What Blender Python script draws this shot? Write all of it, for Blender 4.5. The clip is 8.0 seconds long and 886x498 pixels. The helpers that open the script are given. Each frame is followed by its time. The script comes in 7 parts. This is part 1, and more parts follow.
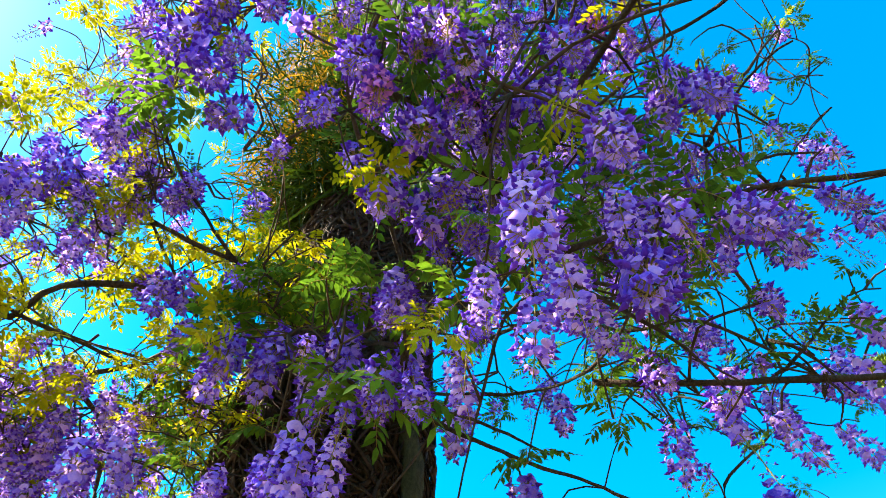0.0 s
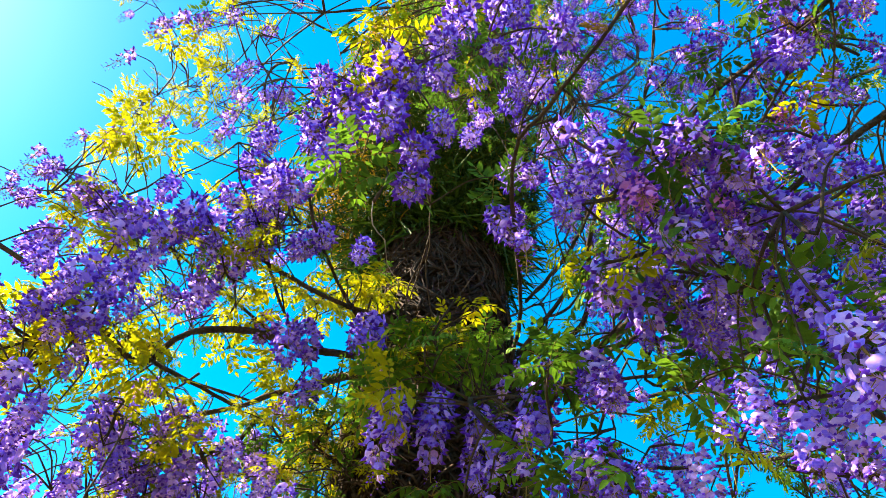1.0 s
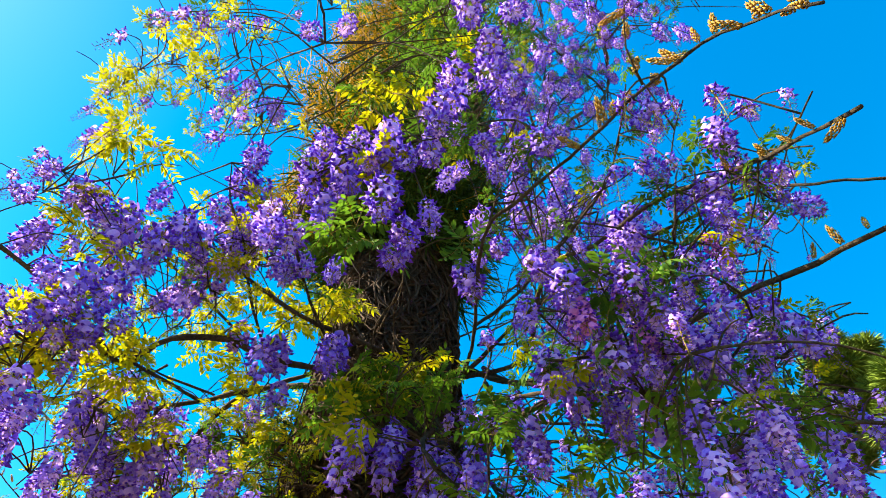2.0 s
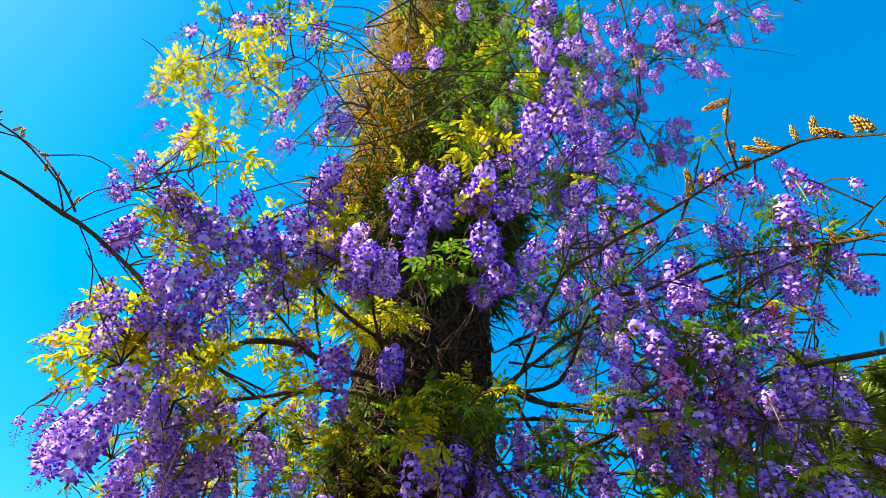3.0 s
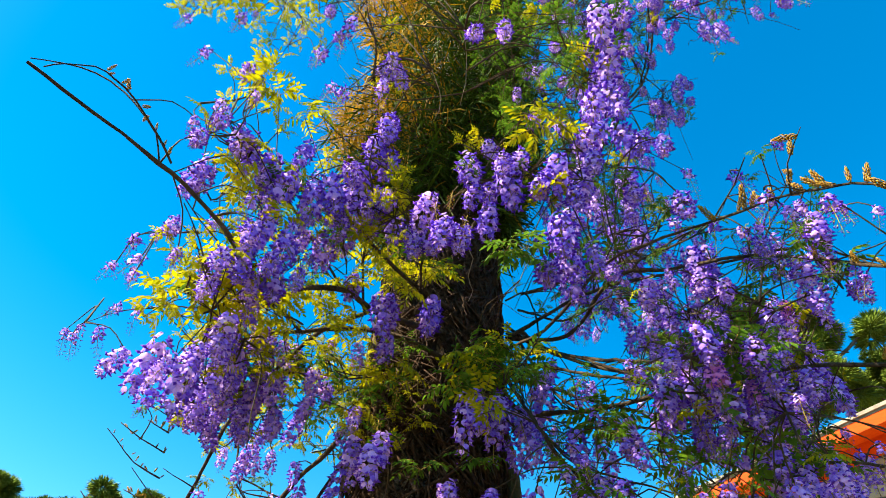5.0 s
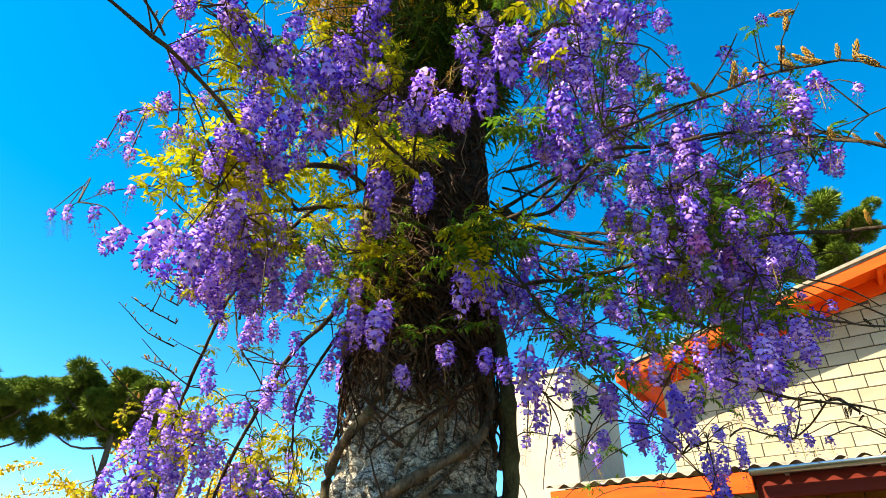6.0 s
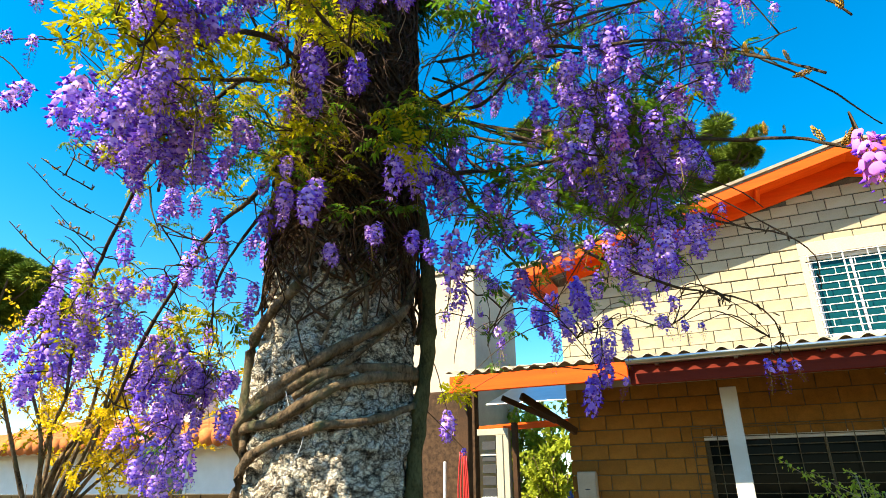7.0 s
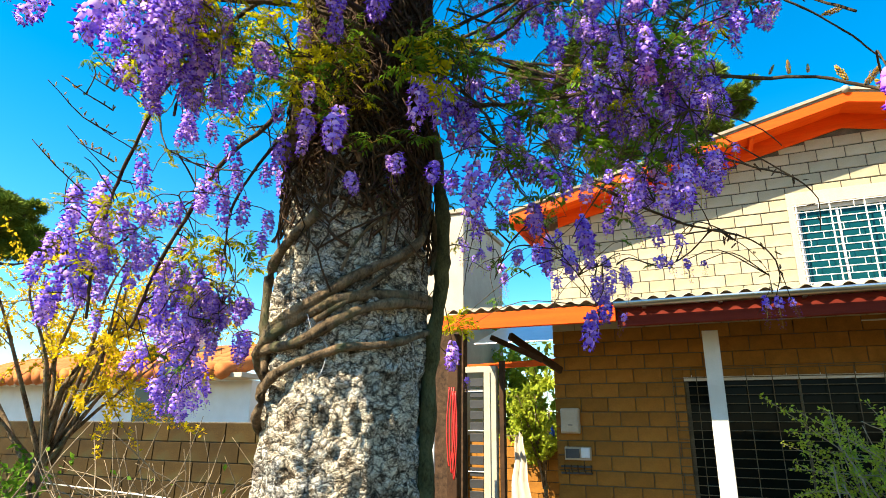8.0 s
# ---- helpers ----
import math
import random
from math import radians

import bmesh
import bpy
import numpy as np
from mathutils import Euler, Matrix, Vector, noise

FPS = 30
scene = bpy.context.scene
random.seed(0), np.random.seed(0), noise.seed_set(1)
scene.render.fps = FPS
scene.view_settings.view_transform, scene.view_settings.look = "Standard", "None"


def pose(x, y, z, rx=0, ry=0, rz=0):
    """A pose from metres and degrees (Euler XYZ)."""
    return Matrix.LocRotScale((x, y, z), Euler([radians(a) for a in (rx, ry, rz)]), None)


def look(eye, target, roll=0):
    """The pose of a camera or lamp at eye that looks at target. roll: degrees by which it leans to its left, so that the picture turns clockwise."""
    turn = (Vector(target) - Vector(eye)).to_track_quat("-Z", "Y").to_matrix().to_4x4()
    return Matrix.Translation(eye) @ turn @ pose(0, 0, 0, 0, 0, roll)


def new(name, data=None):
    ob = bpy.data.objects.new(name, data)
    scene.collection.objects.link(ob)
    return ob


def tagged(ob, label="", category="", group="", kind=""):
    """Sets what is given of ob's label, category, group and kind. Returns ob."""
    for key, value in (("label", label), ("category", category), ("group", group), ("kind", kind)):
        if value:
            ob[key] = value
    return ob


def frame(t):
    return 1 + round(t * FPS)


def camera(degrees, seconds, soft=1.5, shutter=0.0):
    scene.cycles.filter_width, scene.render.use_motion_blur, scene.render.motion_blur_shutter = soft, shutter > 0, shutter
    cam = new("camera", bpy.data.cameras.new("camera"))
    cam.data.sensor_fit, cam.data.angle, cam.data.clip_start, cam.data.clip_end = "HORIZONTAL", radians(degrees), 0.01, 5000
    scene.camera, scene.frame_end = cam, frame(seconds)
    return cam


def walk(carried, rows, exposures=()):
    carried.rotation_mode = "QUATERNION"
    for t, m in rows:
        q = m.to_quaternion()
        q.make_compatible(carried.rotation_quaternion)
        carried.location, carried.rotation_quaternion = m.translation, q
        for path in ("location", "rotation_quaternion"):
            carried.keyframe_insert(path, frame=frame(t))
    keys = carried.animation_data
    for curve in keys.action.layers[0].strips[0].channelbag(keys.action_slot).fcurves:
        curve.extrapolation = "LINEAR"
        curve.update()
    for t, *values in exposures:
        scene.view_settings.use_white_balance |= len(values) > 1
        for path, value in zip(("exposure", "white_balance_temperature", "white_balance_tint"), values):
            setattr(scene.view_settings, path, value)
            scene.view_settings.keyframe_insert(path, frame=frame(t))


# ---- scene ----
cam = camera(73.3, 8.0, soft=0.5)
PATH = [
    (0, (0.082, -0.939, 1.695), (-0.927, -0.376, 3.328), 0.6),
    (0.5, (0.022, -1.112, 1.706), (-0.967, -0.522, 3.341), 2.4),
    (1, (0.003, -1.27, 1.733), (-0.96, -0.688, 3.386), 0.9),
    (1.2, (0.012, -1.297, 1.731), (-0.932, -0.67, 3.379), -1.6),
    (2.3, (0.207, -1.529, 1.709), (-0.707, -0.727, 3.297), 3.0),
    (2.5, (0.205, -1.574, 1.713), (-0.686, -0.786, 3.321), 3.6),
    (3, (0.13, -1.716, 1.692), (-0.79, -0.885, 3.262), 4.8),
    (3.1, (0.088, -1.763, 1.669), (-0.866, -0.868, 3.182), 5.1),
    (3.3, (0.097, -1.812, 1.691), (-0.893, -0.885, 3.161), 6.2),
    (3.5, (0.105, -1.831, 1.692), (-0.867, -0.906, 3.175), 6.0),
    (4, (0.169, -1.902, 1.704), (-0.778, -0.955, 3.19), 5.9),
    (4.2, (0.179, -1.937, 1.715), (-0.758, -0.983, 3.202), 6.2),
    (5.3, (0.007, -2.086, 1.671), (-0.943, -0.907, 2.977), 3.3),
    (5.5, (0.001, -2.098, 1.661), (-0.982, -0.892, 2.918), 3.2),
    (6, (0.005, -2.137, 1.636), (-0.975, -0.755, 2.699), 1.1),
    (6.5, (0.031, -2.162, 1.619), (-0.778, -0.608, 2.584), 0.4),
    (7, (-0.033, -2.194, 1.568), (-0.826, -0.526, 2.336), -0.1),
    (7.5, (-0.094, -2.226, 1.519), (-0.875, -0.482, 2.11), 0.1),
    (8, (-0.115, -2.255, 1.516), (-0.889, -0.509, 2.108), 0.8),
]
walk(cam, [(t, look(eye, target, roll)) for t, eye, target, roll in PATH], [(0, 2.6), (1, 2.48), (2.5, 2.1), (3.5, 2.03), (5.5, 1.87), (8, 1.91)])
import collections

# ---- light ----
SUN_AZ, SUN_EL = radians(236), radians(47)
to_sun = Vector((math.cos(SUN_AZ) * math.cos(SUN_EL), math.sin(SUN_AZ) * math.cos(SUN_EL), math.sin(SUN_EL)))
sun = new("sun", bpy.data.lights.new("sun", "SUN"))
sun.data.energy, sun.data.angle, sun.data.color = 5.0, radians(0.5), (1.0, 0.85, 0.61)
sun.rotation_euler = to_sun.to_track_quat("Z", "Y").to_euler()
world = bpy.data.worlds.new("sky")
scene.world = world
world.use_nodes = True
wn = world.node_tree
sky = wn.nodes.new("ShaderNodeTexSky")
sky.sky_type, sky.sun_disc = "NISHITA", False
sky.sun_elevation, sky.sun_rotation = SUN_EL, math.atan2(to_sun.x, to_sun.y)
sky.air_density, sky.dust_density, sky.ozone_density = 1.0, 0.15, 1.5
vivid = wn.nodes.new("ShaderNodeHueSaturation")
vivid.inputs["Saturation"].default_value = 1.52
vivid.inputs["Hue"].default_value = 0.490
wn.links.new(sky.outputs[0], vivid.inputs["Color"])
wn.links.new(vivid.outputs[0], wn.nodes["Background"].inputs["Color"])
wn.nodes["Background"].inputs["Strength"].default_value = 0.086


# ---- materials ----
def material(name, rough=0.8, metal=0.0):
    m = bpy.data.materials.new(name)
    m.use_nodes = True
    b = m.node_tree.nodes["Principled BSDF"]
    b.inputs["Roughness"].default_value, b.inputs["Metallic"].default_value = rough, metal
    b.inputs["Specular IOR Level"].default_value = 0.5 if rough < 0.6 else 0.15
    return m, m.node_tree, b


def node(t, kind, **values):
    n = t.nodes.new(kind)
    for k, v in values.items():
        n.inputs[k.replace("_", " ")].default_value = v
    return n


def coords(t, stretch=(1, 1, 1), kind="Object"):
    c = t.nodes.new("ShaderNodeTexCoord")
    m = t.nodes.new("ShaderNodeMapping")
    m.inputs["Scale"].default_value = stretch
    t.links.new(c.outputs[kind], m.inputs["Vector"])
    return m.outputs["Vector"]


def ramp(t, source, stops):
    r = t.nodes.new("ShaderNodeValToRGB")
    e = r.color_ramp.elements
    while len(e) < len(stops):
        e.new(0.5)
    for el, (p, c) in zip(e, stops):
        el.position, el.color = p, (*c, 1)
    t.links.new(source, r.inputs["Fac"])
    return r.outputs["Color"]


def blend(t, fac, a, b, mode="MIX"):
    m = t.nodes.new("ShaderNodeMix")
    m.data_type, m.blend_type = "RGBA", mode
    for sock, v in ((m.inputs[0], fac), (m.inputs[6], a), (m.inputs[7], b)):
        if isinstance(v, (int, float)):
            sock.default_value = v
        elif isinstance(v, tuple):
            sock.default_value = (*v, 1)
        else:
            t.links.new(v, sock)
    return m.outputs[2]


def noisy(t, vec, scale, detail=6, rough=0.6):
    n = node(t, "ShaderNodeTexNoise", Scale=scale, Detail=detail, Roughness=rough)
    t.links.new(vec, n.inputs["Vector"])
    return n.outputs["Fac"]


def relief(t, b, height, strength, distance):
    n = node(t, "ShaderNodeBump", Strength=strength, Distance=distance)
    t.links.new(height, n.inputs["Height"])
    t.links.new(n.outputs[0], b.inputs["Normal"])


def surface(name, low, high, scale=6, fine=60, rough=0.85, bump=0.4, dist=0.01, metal=0.0, vary=0.0, stain=None, stretch=(1, 1, 1)):
    """A surface of two tones at two scales, with fine relief and, if wanted, stains and a shift from piece to piece."""
    m, t, b = material(name, rough, metal)
    v = coords(t, stretch)
    big, small = noisy(t, v, scale), noisy(t, v, fine, 8, 0.7)
    mixed = blend(t, 0.45, big, small)
    col = ramp(t, mixed, [(0.38, low), (0.62, high)])
    if stain:
        spots = ramp(t, noisy(t, v, scale * 0.6, 4), [(0.52, (0, 0, 0)), (0.66, (1, 1, 1))])
        col = blend(t, spots, col, stain)
    if vary:
        r = t.nodes.new("ShaderNodeObjectInfo").outputs["Random"]
        k = ramp(t, r, [(0, (1 - vary,) * 3), (1, (1 + vary,) * 3)])
        col = blend(t, 1.0, col, k, "MULTIPLY")
    t.links.new(col, b.inputs["Base Color"])
    relief(t, b, small, bump, dist)
    return m


def petals(name, pale, deep, through_light):
    """Thin petals: each floret and each head its own shade, light passing through."""
    m, t, b = material(name, 0.7)
    g = t.nodes.new("ShaderNodeNewGeometry").outputs["Random Per Island"]
    o = t.nodes.new("ShaderNodeObjectInfo").outputs["Random"]
    f = node(t, "ShaderNodeMath")
    f.operation = "MULTIPLY_ADD"
    t.links.new(g, f.inputs[0])
    f.inputs[1].default_value = 0.75
    s = node(t, "ShaderNodeMath")
    s.operation = "MULTIPLY"
    t.links.new(o, s.inputs[0])
    s.inputs[1].default_value = 0.35
    t.links.new(s.outputs[0], f.inputs[2])
    col = ramp(t, f.outputs[0], [(0.0, deep), (0.50, tuple(0.66 * a + 0.34 * c for a, c in zip(deep, pale))), (0.95, pale)])
    vein = noisy(t, coords(t), 220, 3)
    col = blend(t, 0.25, col, ramp(t, vein, [(0.3, deep), (0.7, pale)]))
    t.links.new(col, b.inputs["Base Color"])
    tr = t.nodes.new("ShaderNodeBsdfTranslucent")
    t.links.new(col, tr.inputs["Color"])
    mx = t.nodes.new("ShaderNodeMixShader")
    mx.inputs[0].default_value = through_light
    t.links.new(b.outputs[0], mx.inputs[1])
    t.links.new(tr.outputs[0], mx.inputs[2])
    t.links.new(mx.outputs[0], t.nodes["Material Output"].inputs["Surface"])
    return m


PETAL = petals("lilac petal", (0.95, 0.62, 1.0), (0.07, 0.018, 0.82), 0.42)
KEEL = petals("violet petal", (0.30, 0.09, 0.84), (0.07, 0.014, 0.46), 0.35)
PINK = petals("pink petal", (0.80, 0.32, 0.78), (0.46, 0.10, 0.62), 0.35)
YOUNG = petals("young yellow leaf", (0.62, 0.52, 0.004), (0.22, 0.27, 0.004), 0.45)
GREEN = petals("green leaf", (0.16, 0.32, 0.016), (0.03, 0.08, 0.008), 0.38)
LIGHTLEAF = petals("light green leaf", (0.44, 0.50, 0.04), (0.15, 0.22, 0.015), 0.45)
BRONZE = petals("bronze bud", (0.62, 0.38, 0.05), (0.28, 0.14, 0.03), 0.3)
GOLD = petals("golden small leaf", (0.84, 0.60, 0.012), (0.50, 0.36, 0.008), 0.5)
STALK = surface("golden green stalk", (0.20, 0.16, 0.03), (0.42, 0.30, 0.06), 20, 90)
STEM = surface("grey brown stem bark", (0.035, 0.023, 0.013), (0.36, 0.25, 0.145), 22, 120, 0.9, 1.0, 0.03, stain=(0.12, 0.12, 0.06), stretch=(1, 1, 0.5))
# darker copy of the stem bark; the backlit silhouette is in its colour
SHADELIMB = surface("dark limb bark", (0.022, 0.015, 0.009), (0.11, 0.078, 0.045), 14, 140, 0.9, 0.9, 0.012, stretch=(1, 1, 0.5))
MOSSYSTEM = surface("dark mossy stem bark", (0.022, 0.022, 0.008), (0.12, 0.115, 0.045), 14, 140, 0.9, 0.9, 0.014, stretch=(1, 1, 0.5))
ROOT = surface("dark clinging root", (0.016, 0.010, 0.006), (0.085, 0.048, 0.025), 16, 110)
TWIG = surface("twig bark", (0.03, 0.020, 0.010), (0.09, 0.06, 0.032), 20, 120)
BLOCK = surface("grey concrete block", (0.29, 0.252, 0.168), (0.385, 0.338, 0.228), 4, 90, 0.92, 0.5, 0.004, vary=0.10, stain=(0.34, 0.305, 0.235))
BROWNBLOCK = surface("brown concrete block", (0.17, 0.072, 0.012), (0.30, 0.130, 0.022), 5, 90, 0.92, 0.5, 0.004, vary=0.15)
MORTAR = surface("mortar", (0.06, 0.052, 0.038), (0.12, 0.105, 0.08), 8, 120)
# brown kept nearly black, so the colour itself carries the garden wall's shade
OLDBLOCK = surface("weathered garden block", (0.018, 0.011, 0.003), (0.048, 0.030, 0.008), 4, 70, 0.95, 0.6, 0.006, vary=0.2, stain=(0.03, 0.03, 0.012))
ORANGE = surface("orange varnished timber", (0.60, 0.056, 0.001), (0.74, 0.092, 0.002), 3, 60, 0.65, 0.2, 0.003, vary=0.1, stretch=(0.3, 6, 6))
# red timber whose dark tone holds the shade below the gutter
SHADERED = surface("dark red timber", (0.085, 0.008, 0.003), (0.15, 0.015, 0.005), 3, 60, 0.65, 0.2, 0.003, stretch=(0.3, 6, 6))
DARKWOOD = surface("dark brown timber", (0.022, 0.011, 0.005), (0.06, 0.030, 0.013), 4, 60, 0.7, 0.3, 0.003)
CORRUGATED = surface("weathered fibre cement", (0.22, 0.19, 0.145), (0.36, 0.32, 0.25), 5, 60, 0.9, 0.3, 0.003, stain=(0.20, 0.17, 0.12))
ZINC = surface("zinc sheet", (0.36, 0.42, 0.46), (0.46, 0.52, 0.56), 3, 40, 0.3, 0.1, 0.002, metal=1.0)
WHITE = surface("white paint", (0.56, 0.55, 0.53), (0.64, 0.63, 0.615), 3, 60, 0.5, 0.15, 0.002)
PLASTER = surface("cream plaster", (0.36, 0.31, 0.24), (0.46, 0.40, 0.31), 2, 50, 0.9, 0.3, 0.004, stain=(0.38, 0.33, 0.26))
POSTPAINT = surface("cream post paint", (0.50, 0.48, 0.41), (0.58, 0.56, 0.50), 4, 60, 0.7, 0.2, 0.003, stain=(0.5, 0.47, 0.4))
# cream lowered in tone, so the door frame's porch shade sits in the paint
SHADECREAM = surface("cream gloss paint", (0.30, 0.28, 0.22), (0.38, 0.355, 0.29), 4, 60, 0.6, 0.2, 0.002)
GREYPIPE = surface("grey plastic", (0.30, 0.30, 0.30), (0.40, 0.40, 0.39), 6, 60, 0.5, 0.1, 0.002)
RUSTY = surface("rusty grey iron", (0.05, 0.04, 0.022), (0.13, 0.105, 0.06), 6, 60, 0.6, 0.1, 0.002)
BOX = surface("beige enamel", (0.34, 0.26, 0.16), (0.42, 0.33, 0.22), 5, 50, 0.5, 0.1, 0.002)
BLACK = surface("black plastic", (0.012, 0.012, 0.012), (0.03, 0.03, 0.03), 6, 60, 0.5, 0.1, 0.002)
RED = surface("red rubber hose", (0.30, 0.008, 0.006), (0.46, 0.02, 0.012), 6, 60, 0.45, 0.1, 0.002)
BLUE = surface("blue plastic", (0.01, 0.06, 0.45), (0.02, 0.10, 0.60), 6, 60, 0.5, 0.1, 0.002)
TERRACOTTA = surface("terracotta roof tile", (0.36, 0.105, 0.03), (0.50, 0.18, 0.055), 3, 40, 0.85, 0.3, 0.004, vary=0.15)
NEEDLE = surface("dark pine needles", (0.05, 0.10, 0.013), (0.20, 0.28, 0.030), 0.8, 9, 0.8)
PINEBARK = surface("pine bark", (0.05, 0.04, 0.03), (0.12, 0.10, 0.08), 2, 20, 0.95)
EARTH = surface("garden soil and grass", (0.07, 0.05, 0.025), (0.13, 0.095, 0.05), 0.8, 14, 0.95, 0.7, 0.03, stain=(0.07, 0.10, 0.025))
DRY = surface("dry stalk", (0.20, 0.155, 0.10), (0.32, 0.25, 0.17), 20, 90)
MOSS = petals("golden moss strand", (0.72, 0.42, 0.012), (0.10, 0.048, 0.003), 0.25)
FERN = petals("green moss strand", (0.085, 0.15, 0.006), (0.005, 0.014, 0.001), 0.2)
CLOTH = surface("pale dusty cloth", (0.42, 0.36, 0.29), (0.52, 0.46, 0.38), 6, 70)


def glass_material(name, tone, shine):
    m, t, b = material(name, 0.04)
    b.inputs["Base Color"].default_value = (*tone, 1)
    b.inputs["IOR"].default_value = 1.5
    b.inputs["Specular IOR Level"].default_value = shine
    relief(t, b, noisy(t, coords(t), 1.3, 2), 0.05, 0.05)
    return m


GLASS = glass_material("window glass", (0.003, 0.045, 0.055), 0.22)
DARKGLASS = glass_material("dark porch glass", (0.003, 0.005, 0.004), 0.03)


def bark_material():
    """Grey fissured bark: broken plates, dark cracks between them, chalky lichen and brown weathered faces."""
    m, t, b = material("old grey bark", 0.95)
    v = coords(t, (1, 1, 1.35))
    bend = node(t, "ShaderNodeTexNoise", Scale=9.0, Detail=5.0, Roughness=0.7)
    t.links.new(v, bend.inputs["Vector"])
    warp = t.nodes.new("ShaderNodeMix")
    warp.data_type, warp.blend_type = "RGBA", "ADD"
    warp.inputs[0].default_value = 0.11
    t.links.new(v, warp.inputs[6])
    t.links.new(bend.outputs["Color"], warp.inputs[7])
    cells = []
    for scale in (24.0, 70.0):
        c = node(t, "ShaderNodeTexVoronoi", Scale=scale)
        c.feature = "DISTANCE_TO_EDGE"
        t.links.new(warp.outputs[2], c.inputs["Vector"])
        cells.append(c.outputs["Distance"])
    fine = noisy(t, v, 95, 8, 0.8)
    mid = noisy(t, v, 24, 8, 0.75)
    wide = noisy(t, v, 3.6, 7, 0.7)
    tone = ramp(t, blend(t, 0.5, mid, fine), [(0.36, (0.04, 0.032, 0.024)), (0.42, (0.30, 0.245, 0.18)), (0.49, (0.66, 0.58, 0.44)), (0.56, (0.90, 0.82, 0.66))])
    lichen = ramp(t, blend(t, 0.45, wide, mid), [(0.50, (0, 0, 0)), (0.55, (1, 1, 1))])
    tone = blend(t, lichen, tone, ramp(t, fine, [(0.38, (0.12, 0.12, 0.115)), (0.47, (0.48, 0.48, 0.45)), (0.57, (0.85, 0.84, 0.78))]))
    rust = ramp(t, noisy(t, v, 3.1, 6, 0.7), [(0.56, (0, 0, 0)), (0.68, (0.7, 0.7, 0.7))])
    tone = blend(t, rust, tone, ramp(t, mid, [(0.4, (0.05, 0.028, 0.014)), (0.62, (0.36, 0.23, 0.12))]))
    for d, wide_crack, dark in ((cells[0], 0.10, 0.10), (cells[1], 0.11, 0.36)):
        tone = blend(t, 1.0, tone, ramp(t, d, [(0.0, (dark,) * 3), (wide_crack, (1, 1, 1))]), "MULTIPLY")
    worn = ramp(t, blend(t, 0.5, noisy(t, v, 6.5, 8, 0.75), mid), [(0.42, (0.28, 0.25, 0.22)), (0.50, (1, 1, 1))])
    tone = blend(t, 1.0, tone, worn, "MULTIPLY")
    t.links.new(tone, b.inputs["Base Color"])
    height = blend(t, 0.5, ramp(t, cells[0], [(0.0, (0, 0, 0)), (0.22, (1, 1, 1))]), blend(t, 0.5, ramp(t, cells[1], [(0.0, (0, 0, 0)), (0.25, (1, 1, 1))]), blend(t, 0.5, mid, fine)))
    relief(t, b, height, 0.9, 0.022)
    return m


BARK = bark_material()


# ---- small builders ----
def mesh_of(name, verts, faces, mats, slots=None, smooth=True):
    me = bpy.data.meshes.new(name)
    me.from_pydata([tuple(v) for v in verts], [], [tuple(f) for f in faces])
    for m in mats:
        me.materials.append(m)
    if slots is not None:
        me.polygons.foreach_set("material_index", np.asarray(slots, dtype=np.int32))
    me.polygons.foreach_set("use_smooth", np.full(len(me.polygons), smooth))
    me.update()
    return me


def part(name, me, parent=None, at=(0, 0, 0), label="", m=None):
    ob = new(name, me)
    if parent is not None:
        ob.parent = parent
    ob.matrix_basis = m if m is not None else Matrix.Translation(at)
    if label:
        ob["label"] = label
    return ob


def empty(name, at=(0, 0, 0), **tags):
    ob = new(name)
    ob.location = at
    return tagged(ob, **tags)


def box_mesh(name, size, mat, bevel=0.004):
    """A box with softened edges, centred on its own origin."""
    bm = bmesh.new()
    bmesh.ops.create_cube(bm, size=1.0)
    bmesh.ops.scale(bm, vec=size, verts=bm.verts)
    if bevel:
        bmesh.ops.bevel(bm, geom=bm.edges[:], offset=min(bevel, min(size) * 0.3), segments=1, affect="EDGES")
    me = bpy.data.meshes.new(name)
    bm.to_mesh(me)
    bm.free()
    me.materials.append(mat)
    return me


def slab(name, lo, hi, mat, parent=None, bevel=0.004, label=""):
    size = [b - a for a, b in zip(lo, hi)]
    mid = [(a + b) / 2 for a, b in zip(lo, hi)]
    if parent is not None:
        mid = [a - b for a, b in zip(mid, parent.location)]
    return part(name, box_mesh(name, size, mat, bevel), parent, mid, label)


def prism(name, outline, y0, y1, mat, parent=None):
    """An outline in x and z pushed from y0 to y1."""
    n = len(outline)
    v = [(x, y0, z) for x, z in outline] + [(x, y1, z) for x, z in outline]
    f = [list(range(n)), list(range(2 * n - 1, n - 1, -1))] + [(i, i + n, (i + 1) % n + n, (i + 1) % n) for i in range(n)]
    me = mesh_of(name, v, f, [mat], smooth=False)
    bm = bmesh.new()
    bm.from_mesh(me)
    bmesh.ops.recalc_face_normals(bm, faces=bm.faces)
    bm.to_mesh(me)
    bm.free()
    return part(name, me, parent)


def beam_mesh(name, a, b, w, h, mat):
    """A straight timber from a to b, w wide and h high."""
    a, b = Vector(a), Vector(b)
    me = box_mesh(name, ((b - a).length, w, h), mat, 0.006)
    d = (b - a).normalized()
    side = Vector((0, 0, 1)).cross(d)
    side = side.normalized() if side.length > 1e-3 else Vector((0, 1, 0))
    m = Matrix((d, side, d.cross(side))).transposed().to_4x4()
    m.translation = (a + b) / 2
    return me, m


def beam(name, a, b, w, h, mat, parent=None, label=""):
    me, m = beam_mesh(name, a, b, w, h, mat)
    if parent is not None:
        m = Matrix.Translation(-Vector(parent.location)) @ m
    return part(name, me, parent, m=m, label=label)


